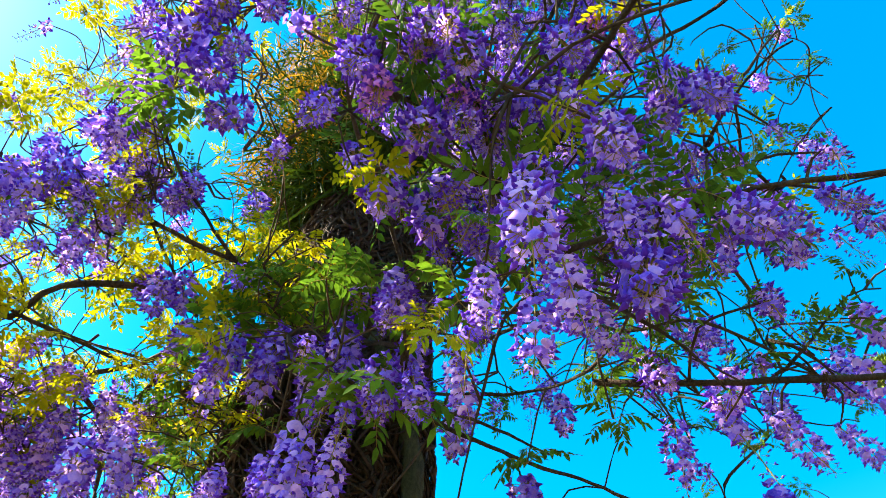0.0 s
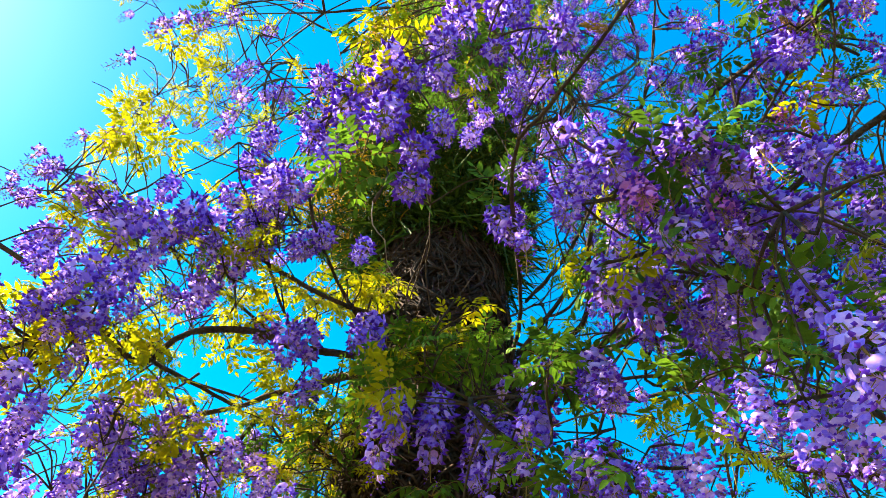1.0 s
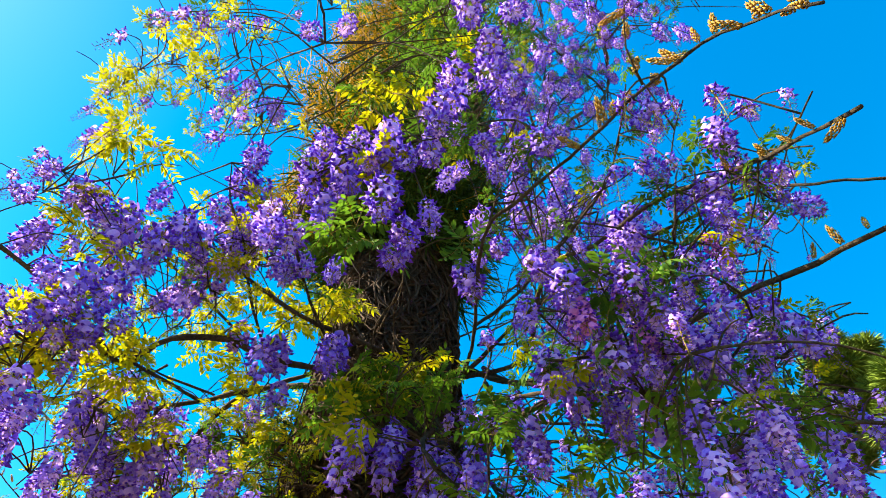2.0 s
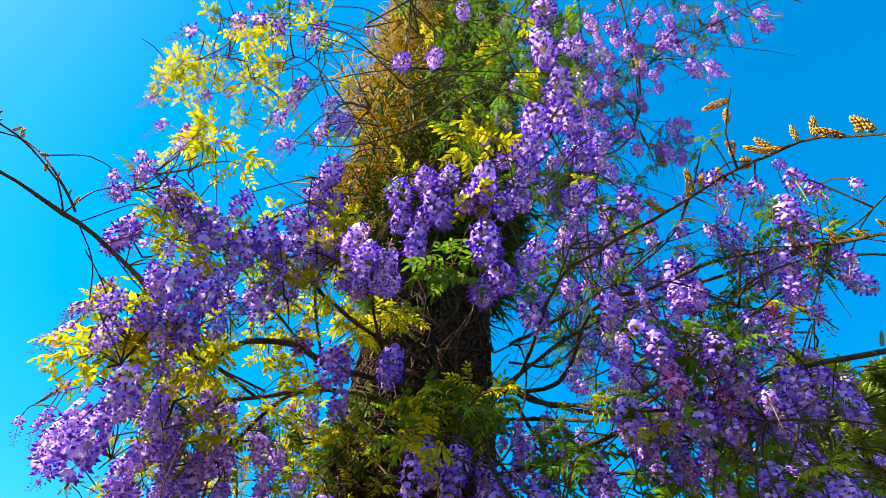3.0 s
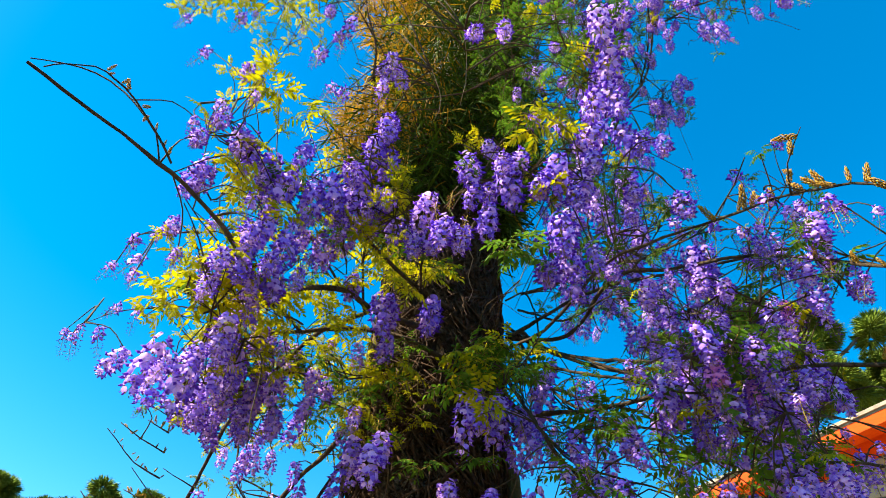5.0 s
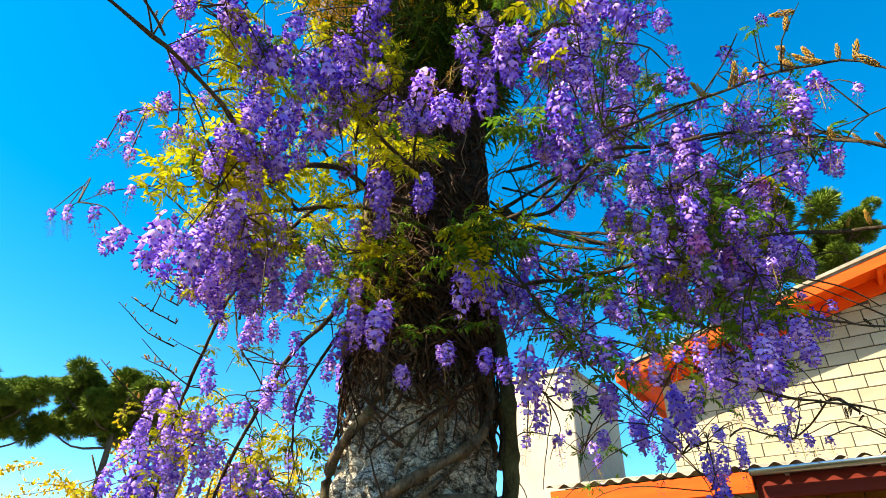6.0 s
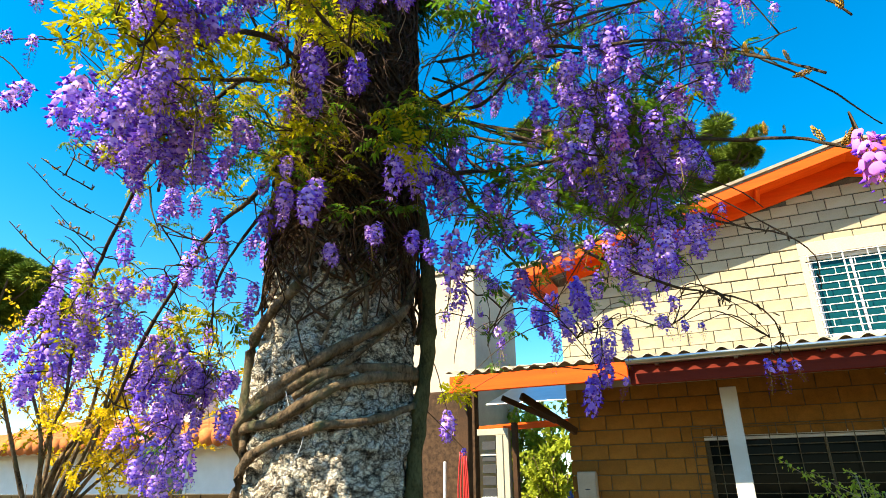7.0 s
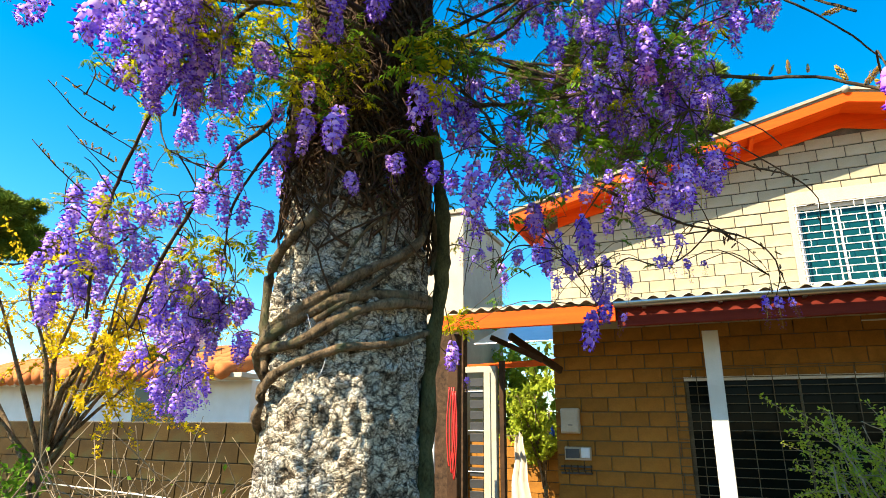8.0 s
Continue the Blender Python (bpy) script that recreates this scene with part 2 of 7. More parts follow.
def smooth_path(points, step):
    """A Catmull-Rom line through the points, about one sample a step."""
    p = [np.array(q, float) for q in points]
    p = [2 * p[0] - p[1]] + p + [2 * p[-1] - p[-2]]
    line = []
    for i in range(1, len(p) - 2):
        n = max(2, int(np.linalg.norm(p[i + 1] - p[i]) / step))
        for k in range(n):
            u = k / n
            line.append(0.5 * (2 * p[i] + (p[i + 1] - p[i - 1]) * u + (2 * p[i - 1] - 5 * p[i] + 4 * p[i + 1] - p[i + 2]) * u * u
                               + (3 * p[i] - p[i - 1] - 3 * p[i + 1] + p[i + 2]) * u ** 3))
    line.append(p[-2])
    return np.array(line)


def tube(line, radii, sides=7, knots=0.0, seed=0):
    """Verts and faces of a round tube along a line."""
    rng = np.random.default_rng(seed)
    n = len(line)
    d = np.gradient(line, axis=0)
    d /= np.linalg.norm(d, axis=1)[:, None] + 1e-9
    ref = np.where(np.abs(d[:, 2:3]) > 0.9, np.array([[1.0, 0, 0]]), np.array([[0, 0, 1.0]]))
    u = np.cross(d, ref)
    u /= np.linalg.norm(u, axis=1)[:, None]
    w = np.cross(d, u)
    a = np.linspace(0, 2 * np.pi, sides, endpoint=False)
    r = np.asarray(radii)[:, None] * (1 + knots * rng.normal(size=(n, sides)))
    ring = line[:, None, :] + r[:, :, None] * (np.cos(a)[None, :, None] * u[:, None, :] + np.sin(a)[None, :, None] * w[:, None, :])
    v = ring.reshape(-1, 3)
    f = [(i * sides + j, i * sides + (j + 1) % sides, (i + 1) * sides + (j + 1) % sides, (i + 1) * sides + j) for i in range(n - 1) for j in range(sides)]
    f += [tuple(range(sides - 1, -1, -1)), tuple((n - 1) * sides + j for j in range(sides))]
    return v, f


class Heap:
    """Gathers many small pieces into one mesh."""

    def __init__(self):
        self.v, self.f, self.s, self.n = [], [], [], 0

    def add(self, v, f, slot=0):
        self.v.append(np.asarray(v))
        self.f.extend(tuple(i + self.n for i in q) for q in f)
        self.s.extend([slot] * len(f) if np.isscalar(slot) else list(slot))
        self.n += len(v)

    def mesh(self, name, mats, smooth=True):
        return mesh_of(name, np.concatenate(self.v), self.f, mats, self.s, smooth)


# ---- ground and distance ----
def ground():
    n, size = 60, 400.0
    g = np.sign(np.linspace(-1, 1, n)) * np.abs(np.linspace(-1, 1, n)) ** 2.2 * size
    v = [(x, y, 0.05 * noise.noise(Vector((x * 0.4, y * 0.4, 0))) + (0.012 * max(0, math.hypot(x, y) - 20))) for y in g for x in g]
    f = [(j * n + i, j * n + i + 1, (j + 1) * n + i + 1, (j + 1) * n + i) for j in range(n - 1) for i in range(n - 1)]
    return tagged(part("ground", mesh_of("ground", v, f, [EARTH])), "bare garden soil with thin grass", "ground", kind="structure")


ground()


def needle_clump(seed):
    """A rosette of drooping twigs covered with short needles."""
    rng = np.random.default_rng(seed)
    h = Heap()
    for k in range(620):
        d = rng.normal(size=3)
        d[2] = d[2] * 0.7 + 0.25
        d /= np.linalg.norm(d)
        side = np.cross(d, rng.normal(size=3))
        side /= np.linalg.norm(side)
        r0, r1 = rng.uniform(0.2, 0.75), rng.uniform(0.80, 1.08)
        r1 = max(r1, r0 + 0.15)
        w = rng.uniform(0.022, 0.05)
        up = np.cross(side, d) * w
        h.add([d * r0 - side * w, d * r0 + side * w, d * (r0 + r1) / 2 + up, d * r1], [(0, 1, 2), (0, 2, 3), (1, 3, 2)])
    return h.mesh("needle_clump", [NEEDLE])


CLUMPS = [needle_clump(s) for s in range(4)]


def araucaria(at, height, crown, seed, label):
    """A tall bare trunk, level arms, and rounded tufts of needles at their ends."""
    rng = np.random.default_rng(seed)
    tree = empty("pine_tree", at, label=label, category="tree", group="far pine trees")
    line = np.array([(0, 0, z) for z in np.linspace(0, height, 12)])
    v, f = tube(line, np.linspace(height * 0.022, height * 0.010, 12), 10)
    part("trunk", mesh_of("trunk", v, f, [PINEBARK]), tree)
    arms = 16
    for k in range(arms):
        a = k * 2.4 + rng.uniform(-0.3, 0.3)
        lvl = rng.uniform(0.74, 0.98)
        reach = crown * rng.uniform(0.55, 1.0) * (1.15 - abs(lvl - 0.86) * 2.2)
        top = np.array([math.cos(a) * reach, math.sin(a) * reach, height * lvl + reach * 0.22])
        arm = smooth_path([(0, 0, height * lvl - reach * 0.1), top * np.array([0.5, 0.5, 0]) + np.array([0, 0, height * lvl - reach * 0.12]), top], crown * 0.12)
        v, f = tube(arm, np.linspace(height * 0.006, height * 0.003, len(arm)), 6)
        part("limb", mesh_of("limb", v, f, [PINEBARK]), tree)
        for j in range(9):
            s = crown * rng.uniform(0.14, 0.22)
            p = top * (1 - 0.10 * j) + rng.normal(size=3) * crown * 0.10
            p[2] = top[2] - 0.01 * j * crown + rng.normal() * crown * 0.06
            m = Matrix.Translation(p) @ Euler((0, 0, rng.uniform(0, 6.3))).to_matrix().to_4x4() @ Matrix.Diagonal((s, s, s * 0.78, 1))
            part("needle_tuft", CLUMPS[(k + j) % 4], tree, m=m)
    return tree


# ---- the block house ----
FY = 6.0
APEX_X, APEX_Z, PITCH = 1.765, 5.537, 0.2376
WALL_L, WALL_R = -2.07, 5.67


def roof_z(x):
    return APEX_Z - PITCH * abs(x - APEX_X)


house = empty("house", (1.8, 8.0, 0), label="two-storey house of bare concrete blocks with an orange timber gable", category="house")
HL = Vector(house.location)


def hslab(name, lo, hi, mat, label="", parent=None, bevel=0.004):
    p = parent or house
    base = HL if p is house else HL + Vector(p.location)
    size = [b - a for a, b in zip(lo, hi)]
    mid = Vector([(a + b) / 2 for a, b in zip(lo, hi)]) - base
    return part(name, box_mesh(name, size, mat, bevel), p, mid, label)


def front_wall():
    """The front wall's core, with the lower and the upper window cut through."""
    w1 = (-0.42, 3.4, 0.75, 2.24)
    w2 = (1.10, 2.95, 3.30, 4.34)
    xs = sorted({WALL_L + 0.02, WALL_R - 0.02, w1[0], w1[1], w2[0], w2[1]})
    zs = [0, w1[2], w1[3], w2[2], w2[3]]
    h = Heap()

    def cell(x0, x1, z0, z1a, z1b):
        v = [(x0, FY + 0.012, z0), (x1, FY + 0.012, z0), (x1, FY + 0.012, z1b), (x0, FY + 0.012, z1a)]
        v += [(x, FY + 0.16, z) for x, _, z in v]
        h.add(v, [(0, 1, 2, 3), (5, 4, 7, 6), (0, 4, 5, 1), (1, 5, 6, 2), (2, 6, 7, 3), (3, 7, 4, 0)])

    xs = sorted(set(xs) | {APEX_X})
    for x0, x1 in zip(xs, xs[1:]):
        for z0, z1 in zip(zs, zs[1:]):
            inside = any(a <= x0 and x1 <= b and c <= z0 and z1 <= d for a, b, c, d in (w1, w2))
            if not inside:
                cell(x0, x1, z0, z1, z1)
        cell(x0, x1, zs[-1], roof_z(x0) - 0.12, roof_z(x1) - 0.12)
    v = np.concatenate(h.v)
    index, ids = {}, []
    for q in v:
        ids.append(index.setdefault(tuple(np.round(q, 4)), len(index)))
    seen = collections.Counter(tuple(sorted(ids[i] for i in q)) for q in h.f)
    skin = [tuple(ids[i] for i in q) for q in h.f if seen[tuple(sorted(ids[i] for i in q))] == 1]
    ob = part("front_wall", mesh_of("front_wall", list(index), skin, [MORTAR], smooth=False), house, -HL)
    return ob, w1, w2


wall_core, LOWWIN, UPWIN = front_wall()
for nm, lo, hi in (("side_wall", (WALL_L + 0.01, FY + 0.16, 0), (WALL_L + 0.16, 11.5, 4.45)), ("side_wall", (WALL_R - 0.16, FY + 0.16, 0), (WALL_R - 0.01, 11.5, 4.45)),
                   ("back_wall", (WALL_L, 11.5, 0), (WALL_R, 11.65, 4.5)), ("upper_floor", (WALL_L + 0.16, FY + 0.16, 2.72), (WALL_R - 0.16, 11.5, 2.88))):
    hslab(nm, lo, hi, BLOCK if "wall" in nm else PLASTER)


def gable_roof():
    y0, y1, over = 5.50, 12.0, 0.38
    for side in (-1, 1):
        xe = APEX_X + side * (WALL_R - APEX_X + over)
        ze = roof_z(xe)
        prism_out = [(APEX_X, APEX_Z + 0.05), (xe, ze + 0.05), (xe, ze), (APEX_X, APEX_Z)]
        r = prism("roof_slope", prism_out, y0, y1, CORRUGATED, house)
        r.location = -HL
        lining = [(APEX_X, APEX_Z - 0.003), (xe, ze - 0.003), (xe, ze - 0.028), (APEX_X, APEX_Z - 0.028)]
        r = prism("soffit_board", lining, y0 + 0.03, FY + 0.012, ORANGE, house)
        r.location = -HL
        r = prism("barge_board", [(APEX_X, APEX_Z + 0.01), (xe, ze + 0.01), (xe, ze - 0.12), (APEX_X, APEX_Z - 0.12)], y0 - 0.005, y0 + 0.028, ORANGE, house)
        r.location = -HL
        r = prism("frieze_board", [(APEX_X, APEX_Z - 0.03), (xe * 0.86 + APEX_X * 0.14, roof_z(xe * 0.86 + APEX_X * 0.14) - 0.03), (xe * 0.86 + APEX_X * 0.14, roof_z(xe * 0.86 + APEX_X * 0.14) - 0.23), (APEX_X, APEX_Z - 0.23)], FY - 0.03, FY + 0.0, ORANGE, house)
        r.location = -HL
        r = prism("roof_edge_flashing", [(APEX_X, APEX_Z + 0.075), (xe, ze + 0.075), (xe, ze + 0.035), (APEX_X, APEX_Z + 0.035)], y0 - 0.03, y0 - 0.007, CORRUGATED, house)
        r.location = -HL
        beam("eaves_board", (xe - side * 0.02, y0, ze - 0.05), (xe - side * 0.02, y1, ze - 0.05), 0.03, 0.14, ORANGE, house)
        beam("eaves_lining", (xe - side * 0.19, y0 + 0.03, ze + 0.02), (xe - side * 0.19, y1, ze + 0.02), 0.32, 0.02, ORANGE, house)
    for x in (0.70, 2.9, -1.0):
        beam("purlin", (x, 5.53, roof_z(x) - 0.09), (x, FY, roof_z(x) - 0.09), 0.05, 0.12, ORANGE, house)


gable_roof()
part("ridge_cap", mesh_of("ridge_cap", *tube(np.array([(APEX_X, y, APEX_Z + 0.04) for y in np.linspace(5.46, 12, 14)]), np.full(14, 0.045), 8), [CORRUGATED]), house, -HL)


def glazed(name, rect, cols, y, pane, trim):
    """A window: pane, frame, inner dark room and a welded grille in front."""
    x0, x1, z0, z1 = rect
    w = part(name, mesh_of("reveal", [(x0, y, z0), (x1, y, z0), (x1, y + 0.02, z0), (x0, y + 0.02, z0)], [(0, 1, 2, 3)], [MORTAR]), house, -HL)

    def bit(nm, lo, hi, mat, label=""):
        size = [b - a for a, b in zip(lo, hi)]
        mid = Vector([(a + b) / 2 for a, b in zip(lo, hi)])
        return part(nm, box_mesh(nm, size, mat, 0.003), w, mid, label)

    bit("pane", (x0 + 0.04, y + 0.075, z0 + 0.04), (x1 - 0.04, y + 0.085, z1 - 0.04), pane)
    for lo, hi in (((x0, y + 0.05, z0), (x1, y + 0.10, z0 + 0.05)), ((x0, y + 0.05, z1 - 0.05), (x1, y + 0.10, z1)),
                   ((x0, y + 0.05, z0 + 0.05), (x0 + 0.05, y + 0.10, z1 - 0.05)), ((x1 - 0.05, y + 0.05, z0 + 0.05), (x1, y + 0.10, z1 - 0.05))):
        bit("window_frame", lo, hi, trim)
    for k in range(1, cols):
        x = x0 + (x1 - x0) * k / cols
        bit("mullion", (x - 0.015, y + 0.055, z0 + 0.05), (x + 0.015, y + 0.095, z1 - 0.05), trim)
    return w, bit


upper, bit = glazed("window_upper", UPWIN, 4, FY + 0.012, GLASS, WHITE)
x0, x1, z0, z1 = UPWIN
gy = FY - 0.035
for k in range(12):
    z = z0 + 0.02 + (z1 - z0 - 0.04) * k / 11
    bit("grille_rail", (x0 - 0.02, gy - 0.004, z - 0.006), (x1 + 0.02, gy + 0.004, z + 0.006), WHITE)
for k in range(6):
    x = x0 + 0.01 + (x1 - x0 - 0.02) * k / 5
    bit("grille_upright", (x - 0.009, gy + 0.0045, z0), (x + 0.009, gy + 0.016, z1), WHITE)
for k in range(11):
    for j in range(5):
        x = x0 + (x1 - x0) * (j + (0.3 if k % 2 else 0.7)) / 5
        z = z0 + 0.02 + (z1 - z0 - 0.04) * (k + 0.5) / 11
        bit("grille_tie", (x - 0.004, gy - 0.003, z - 0.044), (x + 0.004, gy + 0.003, z + 0.044), WHITE)
bit("grille_lock", (x0 + 0.86, gy - 0.03, z0 + 0.30), (x0 + 1.0, gy - 0.006, z0 + 0.42), WHITE)
bit("lintel", (x0 - 0.08, FY - 0.012, z1), (x1 + 0.08, FY + 0.02, z1 + 0.17), PLASTER)
bit("jamb", (x0 - 0.08, FY - 0.012, z0), (x0, FY + 0.02, z1), PLASTER)

lower, bit = glazed("window_lower", LOWWIN, 3, FY + 0.012, DARKGLASS, RUSTY)
x0, x1, z0, z1 = LOWWIN
gx0, gz1 = x0 - 0.13, z1 + 0.09
for k in range(15):
    z = gz1 - k * 0.105
    bit("grille_rail", (gx0, gy - 0.004, z - 0.005), (x1 + 0.1, gy + 0.004, z + 0.005), RUSTY)
for k in range(15):
    x = gx0 + k * 0.28
    bit("grille_upright", (x - 0.005, gy + 0.0045, 0.7), (x + 0.005, gy + 0.014, gz1), RUSTY)
bit("head_frame", (x0 - 0.02, FY + 0.0, z1 - 0.05), (x1, FY + 0.05, z1 + 0.02), POSTPAINT)

# the porch: posts, beam, rafters, corrugated sheets and gutter
porch = empty("porch", (0, 5, 0), label="open porch with a corrugated roof on orange and shade-darkened red timber", category="porch")


def corrugated_sheet():
    x0, x1, pitch = -3.10, 6.0, 0.177
    n = int((x1 - x0) / pitch * 8)
    h = Heap()
    rows = 6
    xs = np.linspace(x0, x1, n)
    wave = 0.022 * np.sin((xs - x0) / pitch * 2 * np.pi)
    for dz in (0, 0.007):
        v = [(x, 4.32 + (5.98 - 4.32) * r / (rows - 1), 2.93 + (3.24 - 2.93) * r / (rows - 1) + w + dz) for r in range(rows) for x, w in zip(xs, wave)]
        f = [(r * n + i, r * n + i + 1, (r + 1) * n + i + 1, (r + 1) * n + i) for r in range(rows - 1) for i in range(n - 1)]
        h.add(v, f)
    a = h.n // 2
    h.f += [(i, i + 1, a + i + 1, a + i) for i in range(n - 1)]
    h.s += [0] * (n - 1)
    me = h.mesh("roof_sheet", [CORRUGATED])
    return part("roof_sheet", me, porch, -Vector(porch.location), "wavy weathered fibre cement roof sheet")


corrugated_sheet()
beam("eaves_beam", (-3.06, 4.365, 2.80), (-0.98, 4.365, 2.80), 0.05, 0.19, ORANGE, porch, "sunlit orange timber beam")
# gutter's shade is painted into the dark red of this length
beam("eaves_beam", (-0.975, 4.46, 2.76), (6.0, 4.46, 2.76), 0.06, 0.20, SHADERED, porch, "red timber beam, its colour darkened as shade")
beam("wall_plate", (-2.05, 5.93, 3.06), (5.6, 5.93, 3.06), 0.06, 0.12, DARKWOOD, porch)
for k in range(10):
    x = -2.95 + k * 0.95
    beam("rafter", (x, 4.5, 2.84), (x, 5.9, 3.10), 0.05, 0.10, DARKWOOD, porch)
for k in range(3):
    y = 4.75 + k * 0.45
    beam("batten", (-3.05, y, 2.80 + 0.187 * (y - 4.32) + 0.085), (6, y, 2.80 + 0.187 * (y - 4.32) + 0.085), 0.05, 0.03, DARKWOOD, porch)
beam("brace", (-2.45, 5.2, 2.75), (-1.95, 5.9, 2.35), 0.06, 0.09, DARKWOOD, porch)
beam("brace", (-2.75, 5.3, 2.76), (-2.1, 5.5, 2.45), 0.05, 0.07, DARKWOOD, porch)


def gutter():
    a = np.linspace(math.pi, 2 * math.pi, 9)
    prof = [(0.058 * math.cos(t), 0.058 * math.sin(t)) for t in a] + [(0.054 * math.cos(t), 0.054 * math.sin(t)) for t in a[::-1]]
    n = len(prof)
    xs = np.linspace(-0.98, 6.0, 8)
    v = [(x, 4.275 + p, 2.895 + q) for x in xs for p, q in prof]
    f = [(i * n + j, i * n + (j + 1) % n, (i + 1) * n + (j + 1) % n, (i + 1) * n + j) for i in range(len(xs) - 1) for j in range(n)] + [tuple(range(n))]
    part("gutter", mesh_of("gutter", v, f, [ZINC]), porch, -Vector(porch.location), "shiny zinc half-round gutter")


gutter()
for k in range(9):
    slab("gutter_strap", (-0.7 + k * 0.75, 4.33, 2.835), (-0.66 + k * 0.75, 4.43, 2.848), ZINC, porch)
post = beam("post", (-0.06, 5.22, 0), (-0.06, 5.22, 2.68), 0.17, 0.17, POSTPAINT, porch, "square post painted cream")
beam("post", (-2.98, 4.62, 0), (-2.98, 4.62, 2.70), 0.13, 0.13, DARKWOOD, porch, "dark brown timber post")
slab("lamp_bracket", (1.35, 4.9, 2.66), (3.2, 4.92, 2.675), GREYPIPE, porch)

# the side door under the porch
door = empty("side_door", (-2.85, 5.35, 0), label="white door frame with dark louvred shutter", category="door")
slab("door_frame", (-2.86, 5.32, 0), (-2.69, 5.42, 2.30), SHADECREAM, door)
slab("frame_bead", (-2.79, 5.305, 0), (-2.765, 5.317, 2.30), SHADECREAM, door)
slab("door_frame", (-3.12, 5.32, 2.30), (-2.69, 5.42, 2.38), SHADECREAM, door)
for k in range(14):
    slab("louvre", (-3.06, 5.34, 0.3 + k * 0.14), (-2.875, 5.36, 0.405 + k * 0.14), BLACK, door)
for k in range(4):
    slab("rail", (-3.08, 5.325, 0.55 + k * 0.5), (-2.865, 5.338, 0.565 + k * 0.5), WHITE, door)
slab("stile", (-2.66, 5.36, 0), (-2.60, 5.46, 2.45), DARKWOOD, door)
tagged(slab("store_wall", (-4.8, 5.30, 0), (-3.14, 5.45, 2.90), ROOT), "dark brown boarded wall beside the side door", "wall", kind="structure")

meter = empty("meter_box", (-1.87, 5.98, 1.70), label="beige enamel meter box on the porch wall", category="meter box")
slab("body", (-1.99, 5.90, 1.54), (-1.745, 5.994, 1.86), BOX, meter, 0.012)
slab("lid", (-1.975, 5.885, 1.56), (-1.76, 5.897, 1.845), BOX, meter, 0.006)
slab("slot", (-1.89, 5.878, 1.64), (-1.83, 5.884, 1.652), BLACK, meter)
panel = empty("switch_panel", (-1.8, 5.97, 1.30), label="grey switch panel with a black front", category="switch panel")
slab("body", (-1.96, 5.93, 1.21), (-1.62, 5.994, 1.375), BOX, panel, 0.008)
slab("black_front", (-1.945, 5.915, 1.235), (-1.765, 5.928, 1.35), BLACK, panel, 0.004)
slab("white_knob", (-1.74, 5.905, 1.24), (-1.63, 5.928, 1.365), WHITE, panel, 0.01)
hooks = empty("tool_rack", (-1.85, 5.97, 1.1), label="small dark wall rack with hung tools", category="rack")
for k, z in enumerate((1.13, 1.05)):
    slab("rail", (-2.02, 5.95, z - 0.012), (-1.62, 5.985, z + 0.012), BLACK, hooks)
for k in range(5):
    v, f = tube(smooth_path([(-1.97 + k * 0.085, 5.94, 1.15), (-1.965 + k * 0.085, 5.925, 1.09), (-1.955 + k * 0.085, 5.94, 1.05)], 0.02), np.full(len(smooth_path([(-1.97 + k * 0.085, 5.94, 1.15), (-1.965 + k * 0.085, 5.925, 1.09), (-1.955 + k * 0.085, 5.94, 1.05)], 0.02)), 0.008), 6)
    part("hook", mesh_of("hook", v, f, [DARKWOOD]), hooks, -Vector(hooks.location))

hose = empty("garden_hose", (-2.95, 4.5, 0), label="red rubber hose hanging from the dark post", category="hose")
for k in range(3):
    line = smooth_path([(-3.0 + 0.03 * k, 4.50, 2.05), (-3.02 + 0.035 * k, 4.48, 1.6), (-2.98 + 0.03 * k, 4.47, 1.15 - 0.07 * k), (-2.93 + 0.02 * k, 4.48, 1.5), (-2.96 + 0.02 * k, 4.50, 2.0)], 0.06)
    part("loop", mesh_of("loop", *tube(line, np.full(len(line), 0.008), 7), [RED]), hose, -Vector(hose.location))
pipe = beam("water_pipe", (-3.22, 4.55, 0), (-3.22, 4.55, 1.95), 0.03, 0.03, WHITE)
tagged(pipe, "thin white upright water pipe", "pipe")

# behind the passage
tower = empty("tower", (-5.3, 9.5, 0), label="tall plastered block tower, cream in sun and grey in shade", category="tower")
slab("wall", (-6.2, 9.0, 0), (-4.62, 11.6, 6.1), PLASTER, tower, 0.02)
slab("cap", (-6.25, 8.95, 6.1), (-4.57, 11.65, 6.2), CORRUGATED, tower, 0.01)
yard = empty("yard_wall", (-3.2, 9.2, 0), label="sunlit brown block wall behind the passage", category="wall", kind="structure")
slab("core", (-4.6, 9.21, 0), (-2.1, 9.34, 1.5), MORTAR, yard)
beam("shelter_beam", (-4.4, 7.2, 2.55), (-2.1, 7.2, 2.62), 0.05, 0.07, ORANGE, porch)
beam("shelter_beam", (-4.4, 8.2, 2.70), (-2.1, 8.2, 2.78), 0.05, 0.07, ORANGE, porch)
beam("shelter_sheet", (-2.85, 6.9, 2.92), (-2.85, 8.6, 3.5), 1.5, 0.02, ZINC, porch)
cover = empty("cloth_cover", (-3.05, 8.4, 0), label="pale dusty cloth hung over a post", category="cloth")
v = []
for i in range(9):
    for j in range(14):
        v.append((-3.28 + (i - 4) * 0.045 * (1.1 - 0.055 * j) + 0.012 * math.sin(j), 8.3 + 0.035 * math.sin(i * 1.9 + j * 0.2), 0.30 + j * 0.098 - 0.03 * abs(i - 4) * (j == 13)))
part("cloth", mesh_of("cloth", v, [(j + i * 14, j + 1 + i * 14, j + 1 + (i + 1) * 14, j + (i + 1) * 14) for i in range(8) for j in range(13)], [CLOTH]), cover, -Vector(cover.location))
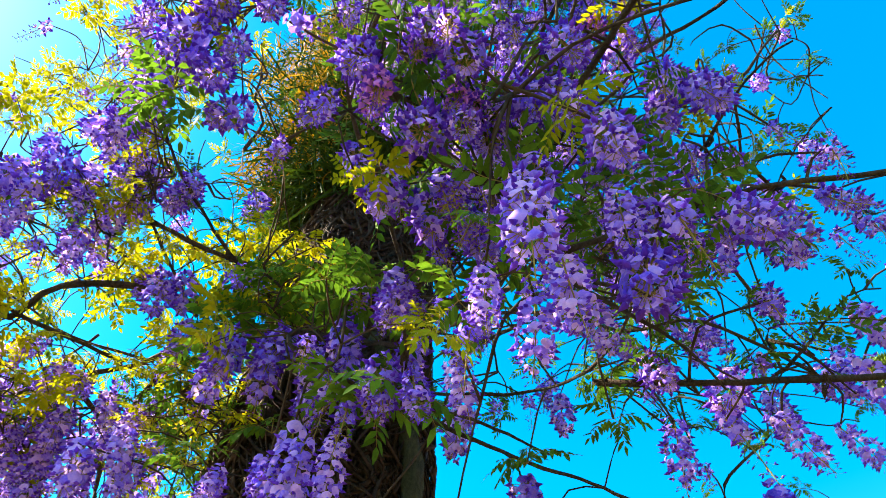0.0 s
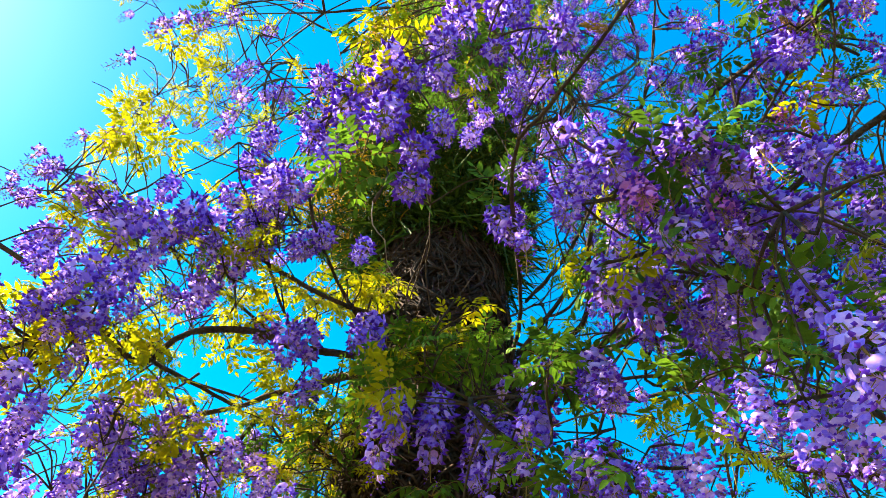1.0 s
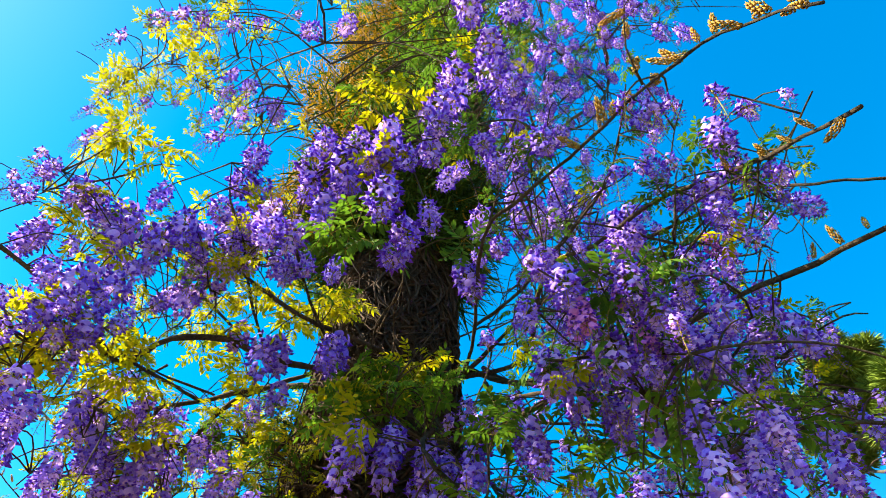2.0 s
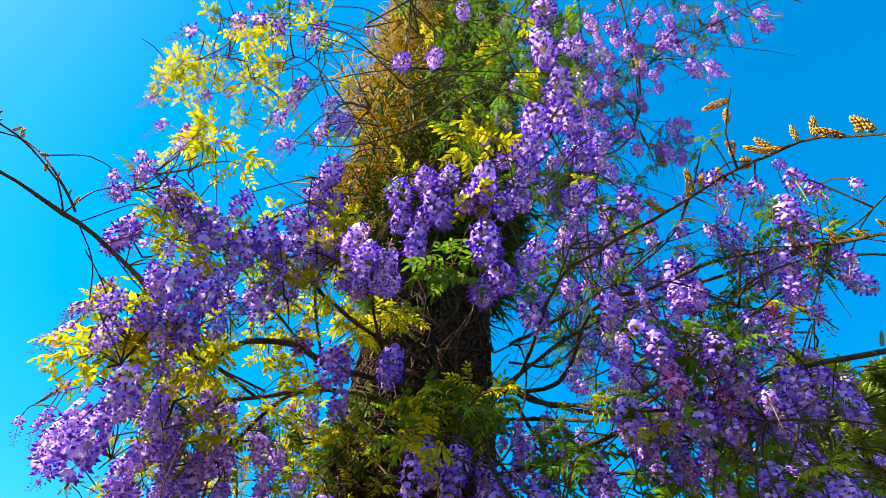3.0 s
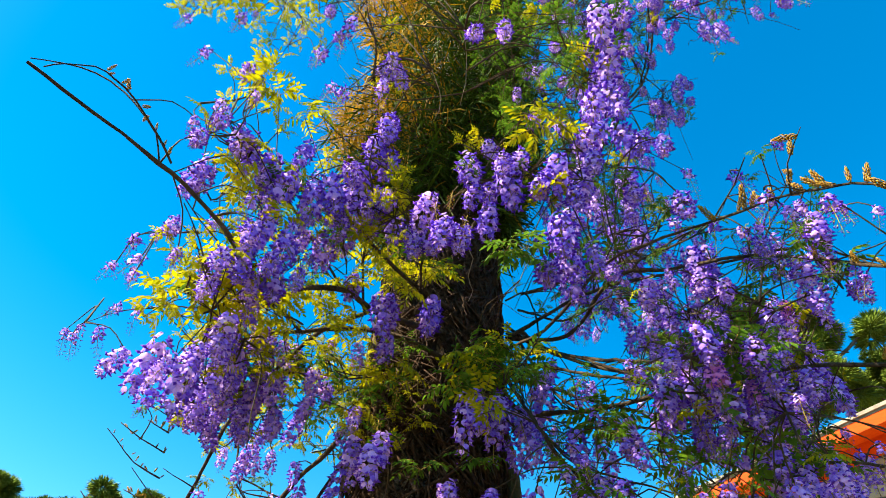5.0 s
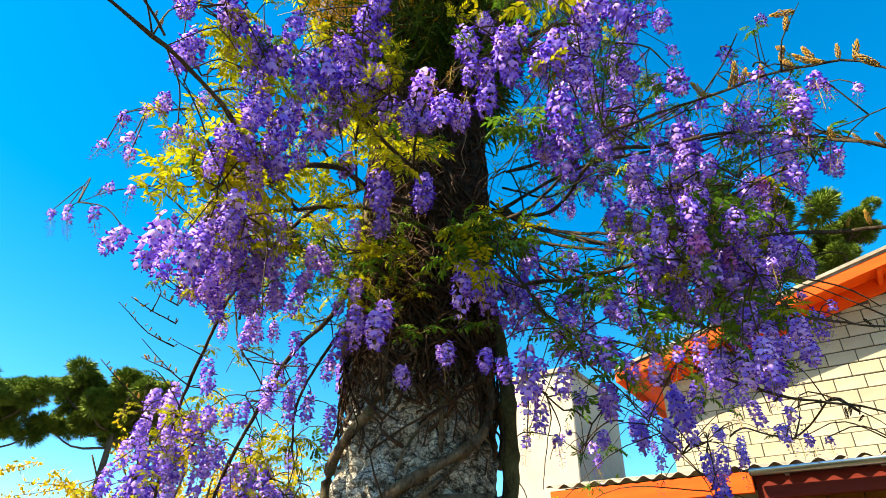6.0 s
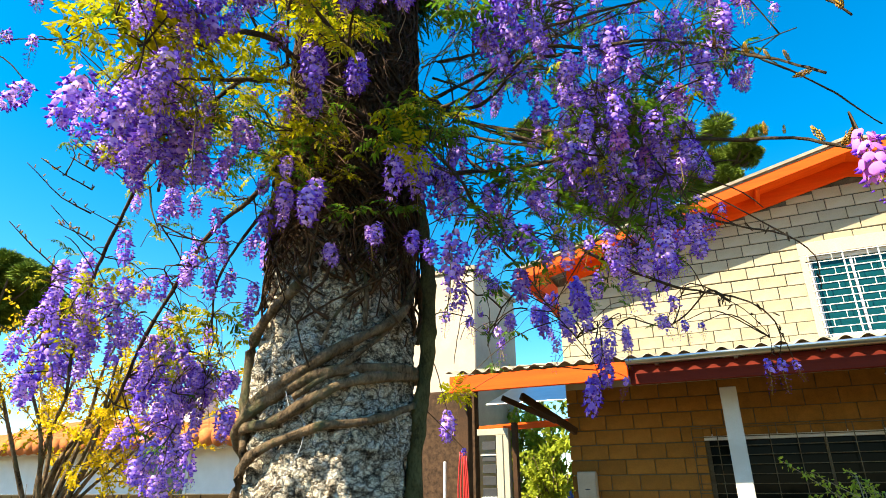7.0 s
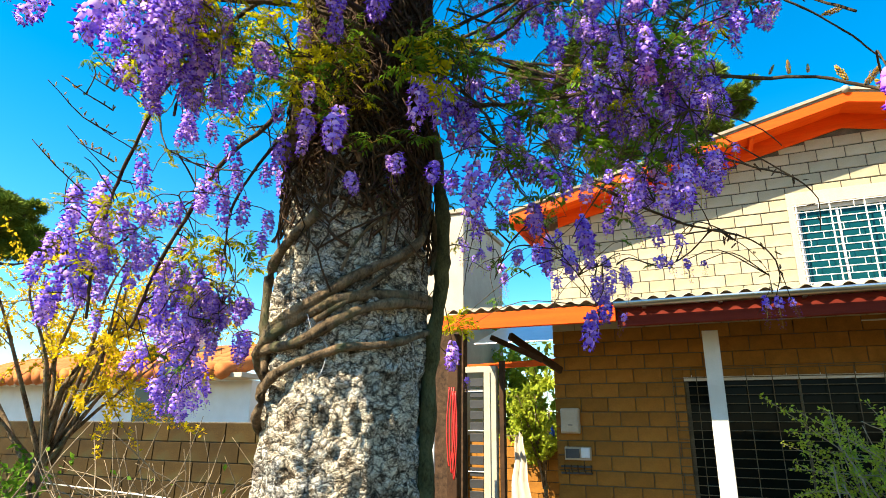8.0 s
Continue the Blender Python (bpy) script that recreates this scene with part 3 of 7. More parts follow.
part("post", box_mesh("post", (0.05, 0.05, 1.6), DARKWOOD), cover, (-0.23, 0.04, 0.8))
bucket = tagged(part("blue_bottle", mesh_of("blue_bottle", *tube(np.array([(0, 0, z) for z in (0, 0.02, 0.14, 0.18, 0.24)]), [0.04, 0.05, 0.05, 0.02, 0.02], 10), [BLUE]), None, (-2.75, 8.5, 1.45)), "small blue plastic bottle on the yard wall", "bottle")

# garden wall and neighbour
gwall = empty("garden_wall", (-5.5, 2.85, 0), label="old brown concrete block garden wall, its shade put into the colour", category="wall", kind="structure")
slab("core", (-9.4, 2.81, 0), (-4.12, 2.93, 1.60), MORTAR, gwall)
slab("end_post", (-4.10, 2.78, 0), (-3.98, 2.95, 1.64), DARKWOOD, gwall)

nb = empty("neighbour_house", (-13.5, 9.0, 0), label="white neighbour house with a terracotta tile roof", category="house")
slab("wall", (-20, 8.6, 0), (-9.6, 14, 2.62), WHITE, nb)
slab("eaves_board", (-20.3, 7.9, 2.62), (-9.3, 8.6, 2.72), PLASTER, nb)
slab("window_pane", (-13.2, 8.56, 1.2), (-11.8, 8.595, 2.6), GLASS, nb)
slab("window_frame", (-13.3, 8.57, 1.1), (-11.7, 8.59, 2.7), WHITE, nb)
slab("chimney", (-13.1, 9.4, 2.8), (-12.5, 10.0, 4.2), WHITE, nb)
for k in range(30):
    x = -20.2 + k * 0.36
    line = np.array([(x, 7.75, 2.75), (x, 11.3, 3.75)])
    part("roof_tile", mesh_of("roof_tile", *tube(np.linspace(line[0], line[1], 12), np.tile([0.20, 0.165], 6), 8), [TERRACOTTA]), nb, -Vector(nb.location))

# ---- the old tree ----
AXIS = Vector((-1.21, -0.55, 0))


def trunk_radius(z):
    return float(np.interp(z, [0, 0.4, 1.2, 1.8, 2.4, 3.2, 4.5, 7, 9], [0.36, 0.30, 0.272, 0.262, 0.235, 0.21, 0.19, 0.15, 0.12]))


def old_trunk():
    rings, sides = 330, 150
    v, f = [], []
    for i in range(rings):
        z = -0.1 + 4.4 * i / (rings - 1) if i < 290 else 4.3 + 4.7 * (i - 289) / (rings - 290)
        for j in range(sides):
            a = 2 * math.pi * j / sides
            c, s = math.cos(a), math.sin(a)
            p = Vector((c * 2.2, s * 2.2, z * 1.0))
            q = Vector((c * 5, s * 5, z * 4.2))
            q2 = Vector((c * 13, s * 13, z * 13))
            r = trunk_radius(z) * (1 + 0.05 * noise.noise(p)) + 0.020 * noise.turbulence(q, 3, False) + 0.010 * noise.noise(q2)
            r += 0.016 * noise.noise(Vector((c * 6, s * 6, z * 19))) + 0.012 * noise.noise(Vector((c * 26, s * 26, z * 34))) - 0.012
            v.append((c * r, s * r, z))
    for i in range(rings - 1):
        for j in range(sides):
            f.append((i * sides + j, i * sides + (j + 1) % sides, (i + 1) * sides + (j + 1) % sides, (i + 1) * sides + j))
    f.append(tuple((rings - 1) * sides + j for j in range(sides)))
    tree = empty("old_tree", AXIS, label="thick old tree trunk with rough pale grey bark", category="tree")
    part("trunk", mesh_of("trunk", v, f, [BARK]), tree)
    return tree


tree = old_trunk()


def moss_coat():
    """Wiry golden moss and fine ferns hanging all round the upper trunk; side light is put into their colour."""
    rng = np.random.default_rng(11)
    h = Heap()
    for k in range(50000):
        z = 3.62 + 3.8 * rng.uniform() ** 1.2
        a = rng.uniform(0, 2 * math.pi)
        thick = 0.04 + (0.40 + 0.12 * math.cos(a - math.radians(225))) * min(1, max(0, (z - 3.5) / 0.6)) * (0.65 + 0.7 * noise.noise(Vector((math.cos(a) * 2, math.sin(a) * 2, z * 1.6))))
        r = trunk_radius(z) + rng.uniform(0.0, 1.0) ** 0.5 * max(0.02, thick)
        p = np.array([math.cos(a) * r, math.sin(a) * r, z])
        d = np.array([math.cos(a), math.sin(a), 0]) * rng.uniform(-0.1, 0.9) + rng.normal(size=3) * 0.75 + np.array([0, 0, -0.25])
        d /= np.linalg.norm(d)
        bend = rng.normal(size=3) * 1.1 + np.array([0, 0, -0.6])
        n, ln, w = 5, rng.uniform(0.03, 0.095), rng.uniform(0.0018, 0.0056)
        u = np.linspace(0, 1, n)[:, None]
        line = p + d * ln * u + bend * ln * 0.6 * u ** 2
        side = np.cross(d, rng.normal(size=3))
        side *= w / np.linalg.norm(side)
        v = np.concatenate([line - side, line + side * (1 - 0.7 * u)])
        sun_side = math.cos(a - math.radians(225))
        # outer sun-side strands golden, the rest dark green: light painted by colour
        golden = max(0, sun_side) * min(1, (r - trunk_radius(z)) / 0.12) * min(1, max(0, (z - 3.75) / 0.4))
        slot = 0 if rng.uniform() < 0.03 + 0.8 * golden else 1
        h.add(v, [(i, i + 1, n + i + 1, n + i) for i in range(n - 1)], slot)
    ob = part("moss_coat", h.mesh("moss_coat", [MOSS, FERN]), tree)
    return tagged(ob, "shaggy moss on the upper trunk, coloured golden brown as sunlit and green as shaded", kind="stuff")


moss_coat()


def root_mat():
    """Dark fibrous mat of old clinging stems and roots round the middle of the trunk; its darkness also stands for
    shade.
    """
    rng = np.random.default_rng(12)
    h = Heap()
    for k in range(14500):
        # strands reach down over bare bark, added to darken it as shade would
        z = rng.uniform(2.12, 4.6)
        if z < 2.65 and rng.uniform() > 0.04 + 0.96 * ((z - 2.12) / 0.53) ** 2:
            continue
        a = rng.uniform(0, 2 * math.pi)
        n, ln = 7, rng.uniform(0.10, 0.42)
        u = np.linspace(0, 1, n)
        aa = a + rng.normal() * 0.6 * u + 0.16 * np.sin(u * rng.uniform(4, 9) + rng.uniform(0, 6))
        zz = z + ln * (u - 0.5)
        rr = np.array([trunk_radius(q) for q in zz]) + rng.uniform(-0.004, 0.035) + 0.015 * np.sin(u * rng.uniform(2, 7) + rng.uniform(0, 6))
        line = np.stack([np.cos(aa) * rr, np.sin(aa) * rr, zz], axis=1)
        v, f = tube(line, np.linspace(1, 0.5, n) * rng.uniform(0.0012, 0.0062), 4)
        h.add(v, f)
    ob = part("root_mat", h.mesh("root_mat", [ROOT]), tree)
    return tagged(ob, "dark brown mat of clinging roots, also standing for shade on the trunk", kind="stuff")


root_mat()


# ---- the wisteria ----
wisteria = empty("wisteria", (-0.95, -0.45, 0), label="wisteria in full lilac bloom climbing the old trunk", category="climber")
WL = Vector(wisteria.location)
NODES = []
TWIGS = Heap()
rs = np.random.default_rng(5)


def stem(points, r0, r1, bark=SHADELIMB):
    """One woody stem through the points; twigs may spring from it."""
    line = smooth_path(points, 0.03)
    n = len(line)
    wob = np.cumsum(rs.normal(size=(n, 3)) * 0.0015, axis=0)
    line = line + wob - np.linspace(0, 1, n)[:, None] * wob[-1]
    r = np.linspace(r0, r1, n) * (1 + 0.10 * np.sin(np.arange(n) * 0.9 + rs.uniform(0, 6)))
    v, f = tube(line, r, 10 if r0 > 0.01 else 7, 0.09 if r0 > 0.01 else 0.05, len(NODES))
    part("stem", mesh_of("stem", v, f, [bark]), wisteria, -WL)
    NODES.extend(line[::2])


def floret(open_, pink=False):
    """One pea flower: pedicel, reflexed banner, two wings over the keel. Out along x, metres."""
    s = 0.0112 if open_ else 0.006
    v, f, m = [], [], []

    def add(vs, fs, slot):
        b = len(v)
        v.extend(vs)
        f.extend(tuple(i + b for i in q) for q in fs)
        m.extend([slot] * len(fs))

    add([(-0.016, 0.0006, 0), (-0.016, -0.0006, 0), (0, -0.0006, 0), (0, 0.0006, 0)], [(0, 1, 2, 3)], 2)
    add([(-0.004, 0, 0), (0.0015, 0.0026, 0), (0.0015, -0.0015, 0.0024), (0.0015, -0.0015, -0.0024)], [(0, 1, 2), (0, 2, 3), (0, 3, 1)], 2)
    if open_:
        g = []
        for i, (lean, wide, up) in enumerate(((0.34, 0.50, -0.10), (0.20, 1.0, 0.42), (-0.12, 1.08, 0.98), (-0.50, 0.62, 1.42))):
            for j in range(4):
                y = (j - 1.5) / 1.5
                bow = 1 - y * y
                g.append((s * (lean + 0.34 * bow - 0.14), s * y * wide, s * (up + (0.20 * bow if i == 3 else 0.10 * bow * (i - 1)))))
        add(g, [(i * 4 + j, i * 4 + j + 1, (i + 1) * 4 + j + 1, (i + 1) * 4 + j) for i in range(3) for j in range(3)], 0)
    k = s * (1.0 if open_ else 1.25)
    add([(0, 0, 0), (k * 0.6, k * 0.42, k * 0.10), (k * 0.6, -k * 0.42, k * 0.10), (k * 0.7, 0, -k * 0.36), (k * 0.55, 0, k * 0.36), (k * 1.5, 0, k * 0.05)],
        [(0, 1, 4), (0, 4, 2), (0, 2, 3), (0, 3, 1), (5, 4, 1), (5, 2, 4), (5, 3, 2), (5, 1, 3)], 1)
    return np.array(v), f, m


FLOWER, BUD = floret(True), floret(False)


def head_mesh(kind, seed):
    """A flower head one unit of its own length long, hanging down from the origin. Built at a length of 0.16 m."""
    rng = np.random.default_rng(seed)
    length, width, count = {"full": (0.15, 0.026, 52), "long": (0.20, 0.022, 64), "slim": (0.15, 0.011, 40), "pink": (0.16, 0.015, 48), "spent": (0.13, 0.005, 34), "up": (0.11, 0.008, 36)}[kind]
    h = Heap()
    n = 10
    sway = rng.normal(size=2) * 0.012
    axis = np.array([(sway[0] * u * u, sway[1] * u * u, -length * u) for u in np.linspace(0, 1, n)])
    tv, tf = tube(axis, np.linspace(0.0016, 0.0007, n), 5)
    h.add(tv, tf, 2)
    for k in range(count):
        u = (k + rng.uniform(0, 1)) / count
        u = u ** 0.9
        a = k * 2.39996 + rng.uniform(-0.4, 0.4)
        ripe = u < {"full": 0.93, "long": 0.78, "slim": 0.35, "pink": 0.6, "spent": -1.0, "up": 0.25}[kind] + rng.uniform(-0.1, 0.1)
        v, f, m = FLOWER if ripe else BUD
        w = width * (0.35 + 0.65 * math.sin(min(1, (u + 0.12) * 1.3) * math.pi * 0.55)) * (1 if u < 0.55 else 1 - 0.78 * (u - 0.55) / 0.45) + 0.006
        size = (1.18 if ripe else 1.0) * {"full": 0.95, "long": 0.74, "slim": 0.72, "pink": 0.8, "spent": 0.62, "up": 0.75}[kind] * rng.uniform(0.8, 1.2) * (1 if u < 0.7 else 1.15 - 0.5 * u)
        tilt = rng.uniform(-0.5, 0.35) - 0.25 * u
        rot = Euler((rng.uniform(-0.7, 0.7), -tilt, a)).to_matrix()
        c = np.array([np.interp(u, np.linspace(0, 1, n), axis[:, q]) for q in range(3)])
        p = np.array(rot) @ (v * size).T
        out = np.array(rot) @ np.array([w, 0, 0])
        h.add(p.T + c + out, f, m)
    return h


HEADS = {k: [head_mesh(k, 10 * i + len(k)) for i in range(n)] for k, n in (("full", 6), ("long", 5), ("slim", 4), ("pink", 2), ("spent", 3), ("up", 2))}
HEAD_MESH = {k: [h.mesh("flower_head", [PINK if k == "pink" else PETAL, BRONZE if k == "spent" else KEEL, STALK]) for h in hs] for k, hs in HEADS.items()}
HEAD_LENGTH = {"full": 0.15, "long": 0.20, "slim": 0.15, "pink": 0.16, "spent": 0.13, "up": 0.11}
REST = Heap()
made = {"heads": 0, "sprays": 0}


def twig_to(p, thick=0.0016):
    """A thin twig from the nearest stem to p."""
    if not NODES:
        return
    nodes = np.array(NODES)
    d = nodes - p
    far = np.sqrt((d * d).sum(1) + 0.3 * np.maximum(0, -d[:, 2]) ** 2)
    close = np.flatnonzero(far < far.min() + 0.07)
    near = nodes[close[int(rs.integers(len(close)))]]
    gap = np.linalg.norm(near - p)
    if gap < 0.015:
        return
    mid = (near + p) / 2 + np.array([0, 0, 0.18 * gap]) + rs.normal(size=3) * 0.07 * gap
    line = smooth_path([near, mid, p], max(0.03, gap / 9))
    v, f = tube(line, np.linspace(thick * (1.2 + 1.5 * min(1, gap)), thick, len(line)), 4)
    TWIGS.add(v, f)


def place(p, size, tilt, turn, squash=1.0):
    return Matrix.Translation(p) @ Euler((tilt[0], tilt[1], turn)).to_matrix().to_4x4() @ Matrix.Diagonal((size * squash, size * squash, size, 1))


def raceme(p, length, kind, lead=True):
    i = int(rs.integers(len(HEAD_MESH[kind])))
    size = min(1.25, max(0.45, 0.8 * length / HEAD_LENGTH[kind]))
    tilt = rs.normal(size=2) * (0.16 if kind != "up" else 0.25)
    if kind == "up":
        tilt[0] += math.pi
    m = place(Vector(p), size, tilt, rs.uniform(0, 6.28), size ** -0.4)
    twig_to(np.array(p))
    if made["heads"] < 300 or kind in ("pink", "spent"):
        made["heads"] += 1
        part("flower_head", HEAD_MESH[kind][i], wisteria, m=Matrix.Translation(-WL) @ m, label={"pink": "pink and violet flower head", "spent": "golden brown faded flower spike"}.get(kind, ""))
    else:
        h = HEADS[kind][i]
        v = np.concatenate(h.v)
        mm = np.array(m)
        REST.add(v @ mm[:3, :3].T + mm[:3, 3], h.f, h.s)


def spray_mesh(seed, long_):
    """A tuft of feathered leaves: several stalks with paired, folded, pointed leaflets."""
    rng = np.random.default_rng(seed)
    h = Heap()
    for k in range(5):
        a = k * 1.257 + rng.uniform(-0.4, 0.4)
        rise = rng.uniform(-0.1, 0.7)
        ln = rng.uniform(0.8, 1.15) * long_
        tip = np.array([math.cos(a) * ln, math.sin(a) * ln, ln * (rise - 0.35)])
        line = smooth_path([(0, 0, 0), tip * 0.5 + np.array([0, 0, 0.22 * ln]), tip], ln / 8)
        tv, tf = tube(line, np.linspace(0.0014, 0.0006, len(line)), 4)
        h.add(tv, tf, 1)
        n = 6
        for j in range(2 * n + 1):
            u = 0.22 + 0.78 * (j // 2) / n
            q = np.array([np.interp(u, np.linspace(0, 1, len(line)), line[:, c]) for c in range(3)])
            d = (tip - np.array([0, 0, 0.1 * ln])) / np.linalg.norm(tip)
            side = np.cross(d, (0, 0, 1))
            side = side / (np.linalg.norm(side) + 1e-6) * (1 if j % 2 else -1)
            w = d * 0.55 + side * 0.9 if j < 2 * n else d
            w = w + rng.normal(size=3) * 0.18 + np.array([0, 0, -0.30])
            w /= np.linalg.norm(w)
            size = 0.30 * long_ * (1.1 - 0.45 * abs(u - 0.55)) * rng.uniform(0.85, 1.15)
            cr = np.cross(w, (0.1, 0.1, 1))
            cr = cr / np.linalg.norm(cr) * size * 0.19
            up = np.array([0, 0, size * 0.05])
            v = [q, q + w * size * 0.35 + cr + up, q + w * size * 0.4, q + w * size * 0.35 - cr + up, q + w * size * 0.72 + cr * 0.75 - up, q + w * size * 0.72 - cr * 0.75 - up, q + w * size - up * 3.5, q + w * size * 0.75 - up * 2]
            h.add(v, [(0, 1, 2), (0, 2, 3), (1, 4, 7, 2), (2, 7, 5, 3), (4, 6, 7), (7, 6, 5)], 0)
    return h


SPRAYS = [spray_mesh(40 + i, 0.13) for i in range(6)]
SPRAY_MESH = {leaf: [h.mesh("leaf_spray", [mat, STALK]) for h in SPRAYS] for leaf, mat in (("young", YOUNG), ("green", GREEN))}
LEAVES = {"young": Heap(), "green": Heap()}


def sprig(p, size, young):
    leaf = "young" if rs.uniform() < young else "green"
    i = int(rs.integers(6))
    m = place(Vector(p), min(0.8, max(0.25, 0.62 * size / 0.12)), rs.normal(size=2) * 0.5, rs.uniform(0, 6.28))
    twig_to(np.array(p), 0.0013)
    if made["sprays"] < 290:
        made["sprays"] += 1
        part("leaf_spray", SPRAY_MESH[leaf][i], wisteria, m=Matrix.Translation(-WL) @ m, label="young yellow leaves" if leaf == "young" else "fresh green leaves")
    else:
        mm = np.array(m)
        h = SPRAYS[i]
        LEAVES[leaf].add(np.concatenate(h.v) @ mm[:3, :3].T + mm[:3, 3], h.f, h.s)


def lobe(c, rh, rv, flowers, leaves, young, kind):
    """A loose mass of flower heads and leaves about c."""
    start = np.array(c)
    gap = np.sqrt(((np.array(NODES) - start) ** 2).sum(1)).min()
    if gap > 0.16:
        nodes = np.array(NODES)
        foot = nodes[np.argmin(((nodes - start) ** 2).sum(1))]
        if gap > 0.7:
            away = start[:2] - np.array(AXIS[:2])
            far = np.hypot(*away)
            foot = np.array([*(np.array(AXIS[:2]) + away / far * trunk_radius(c[2])), c[2] - 0.35 * min(far, 1.2)])
        gap = np.linalg.norm(start - foot)
        bend = [foot + (start - foot) * u + rs.normal(size=3) * 0.07 * gap + np.array([0, 0, 0.12 * gap * (1 - u)]) for u in (0.3, 0.65)]
        stem([foot, *bend, start, start + (start - bend[1]) * 0.4], 0.0065 if gap > 0.6 else 0.0045, 0.002)
    for k in range(3 if flowers + leaves > 9 else 1):
        tip = start + rs.normal(size=3) * np.array([rh, rh, rv]) * 0.55
        mid = (start + tip) / 2 + rs.normal(size=3) * 0.25 * rh
        stem([start, mid, tip, tip + (tip - mid) * 0.5 + np.array([0, 0, -0.15 * rh])], 0.0028, 0.0012)
    kinds = {"mix": ["full", "full", "long", "slim", "long", "slim"], "full": ["full"], "long": ["long", "long", "full"], "slim": ["slim", "slim", "full", "up"]}[kind]
    leaves = int(leaves * 0.8)
    for k in range(int(flowers * DENSE) + leaves):
        d = rs.normal(size=3)
        d *= rs.uniform(0.05, 1.0) ** 0.36 * 1.12 / np.linalg.norm(d)
        p = np.array(c) + d * np.array([rh, rh, rv])
        away = p[:2] - np.array(AXIS[:2])
        r = np.hypot(*away)
        if r < trunk_radius(p[2]) + 0.05:
            p[:2] = np.array(AXIS[:2]) + away / r * (trunk_radius(p[2]) + 0.06)
        if k < int(flowers * DENSE):
            kk = kinds[int(rs.integers(len(kinds)))]
            raceme(p, HEAD_LENGTH[kk] * rs.uniform(0.45, 0.9), kk)
        else:
            sprig(p, 0.12 * rs.uniform(0.32, 0.68), young)


def bud_spike_mesh(seed):
    rng = np.random.default_rng(seed)
    h = Heap()
    for k in range(46):
        u = (k + 0.5) / 46
        a = k * 2.4
        r = 0.0058 * math.sin(min(1, u * 0.86 + 0.14) * math.pi) ** 0.8 * (1 + 0.25 * rng.normal())
        c = np.array([r * math.cos(a), r * math.sin(a), u * 0.05])
        o = np.array([math.cos(a), math.sin(a), 0])
        t = np.array([-math.sin(a), math.cos(a), 0]) * 0.0032
        h.add([c - t, c + t, c + o * 0.003 + (0, 0, 0.003), c + o * 0.0022 + (0, 0, 0.010)], [(0, 1, 2), (0, 2, 3), (2, 1, 3), (1, 0, 3)])
    return h.mesh("bud_spike", [BRONZE])


BUDS = [bud_spike_mesh(i) for i in range(3)]


def bud_spike(p, size, lean):
    m = place(Vector(p), size, (lean + rs.normal() * 0.3, rs.normal() * 0.5), rs.uniform(0, 6.28))
    part("bud_spike", BUDS[int(rs.integers(3))], wisteria, m=Matrix.Translation(-WL) @ m, label="furry golden flower bud")


DENSE = 0.4


# stems twined round the trunk
stem([(-1.40, -0.36, 1.58), (-1.485, -0.55, 1.65), (-1.42, -0.73, 1.73), (-1.36, -0.78, 1.79), (-1.16, -0.81, 1.87), (-1.02, -0.74, 1.92), (-0.94, -0.58, 1.94), (-0.96, -0.43, 1.96), (-1.06, -0.31, 1.97), (-1.22, -0.27, 1.98)], 0.0190, 0.0168, STEM)
stem([(-1.40, -0.36, 1.59), (-1.485, -0.55, 1.66), (-1.43, -0.71, 1.71), (-1.38, -0.77, 1.77), (-1.23, -0.82, 1.77), (-1.12, -0.81, 1.82), (-1.03, -0.75, 1.87), (-0.96, -0.63, 1.90), (-0.96, -0.43, 1.93), (-1.06, -0.31, 1.94), (-1.22, -0.27, 1.95)], 0.0168, 0.0146, STEM)
stem([(-1.40, -0.36, 1.42), (-1.485, -0.55, 1.49), (-1.43, -0.71, 1.54), (-1.36, -0.79, 1.59), (-1.35, -0.79, 1.65), (-1.26, -0.82, 1.70), (-1.09, -0.79, 1.76), (-0.98, -0.69, 1.78), (-0.94, -0.51, 1.83), (-1.02, -0.34, 1.87), (-1.18, -0.27, 1.90)], 0.0157, 0.0101, STEM)
stem([(-1.40, -0.36, 1.62), (-1.485, -0.55, 1.69), (-1.43, -0.71, 1.74), (-1.35, -0.79, 1.81), (-1.20, -0.82, 1.88), (-1.09, -0.79, 1.95), (-1.00, -0.71, 2.02), (-0.95, -0.59, 2.11), (-0.96, -0.51, 2.24), (-0.97, -0.50, 2.37), (-0.97, -0.56, 2.52)], 0.0179, 0.0146, STEM)
stem([(-1.16, -0.82, 1.83), (-1.04, -0.76, 1.92), (-0.99, -0.69, 1.99), (-0.96, -0.62, 2.06)], 0.0093, 0.0081, STEM)
stem([(-1.40, -0.36, 1.50), (-1.485, -0.55, 1.57), (-1.43, -0.71, 1.62), (-1.39, -0.75, 1.69), (-1.42, -0.73, 1.87), (-1.41, -0.73, 2.03), (-1.28, -0.80, 2.11), (-1.19, -0.81, 2.18), (-1.16, -0.80, 2.26), (-1.17, -0.79, 2.37), (-1.13, -0.78, 2.45)], 0.0190, 0.0146, STEM)
stem([(-1.10, -0.79, 1.98), (-1.07, -0.77, 2.08), (-1.01, -0.71, 2.18), (-0.96, -0.60, 2.31)], 0.0051, 0.0036, STEM)
stem([(-1.00, -0.71, 2.05), (-1.01, -0.71, 2.18), (-1.03, -0.72, 2.31), (-1.05, -0.73, 2.43), (-1.05, -0.73, 2.63), (-1.03, -0.69, 2.87)], 0.0075, 0.0063, STEM)
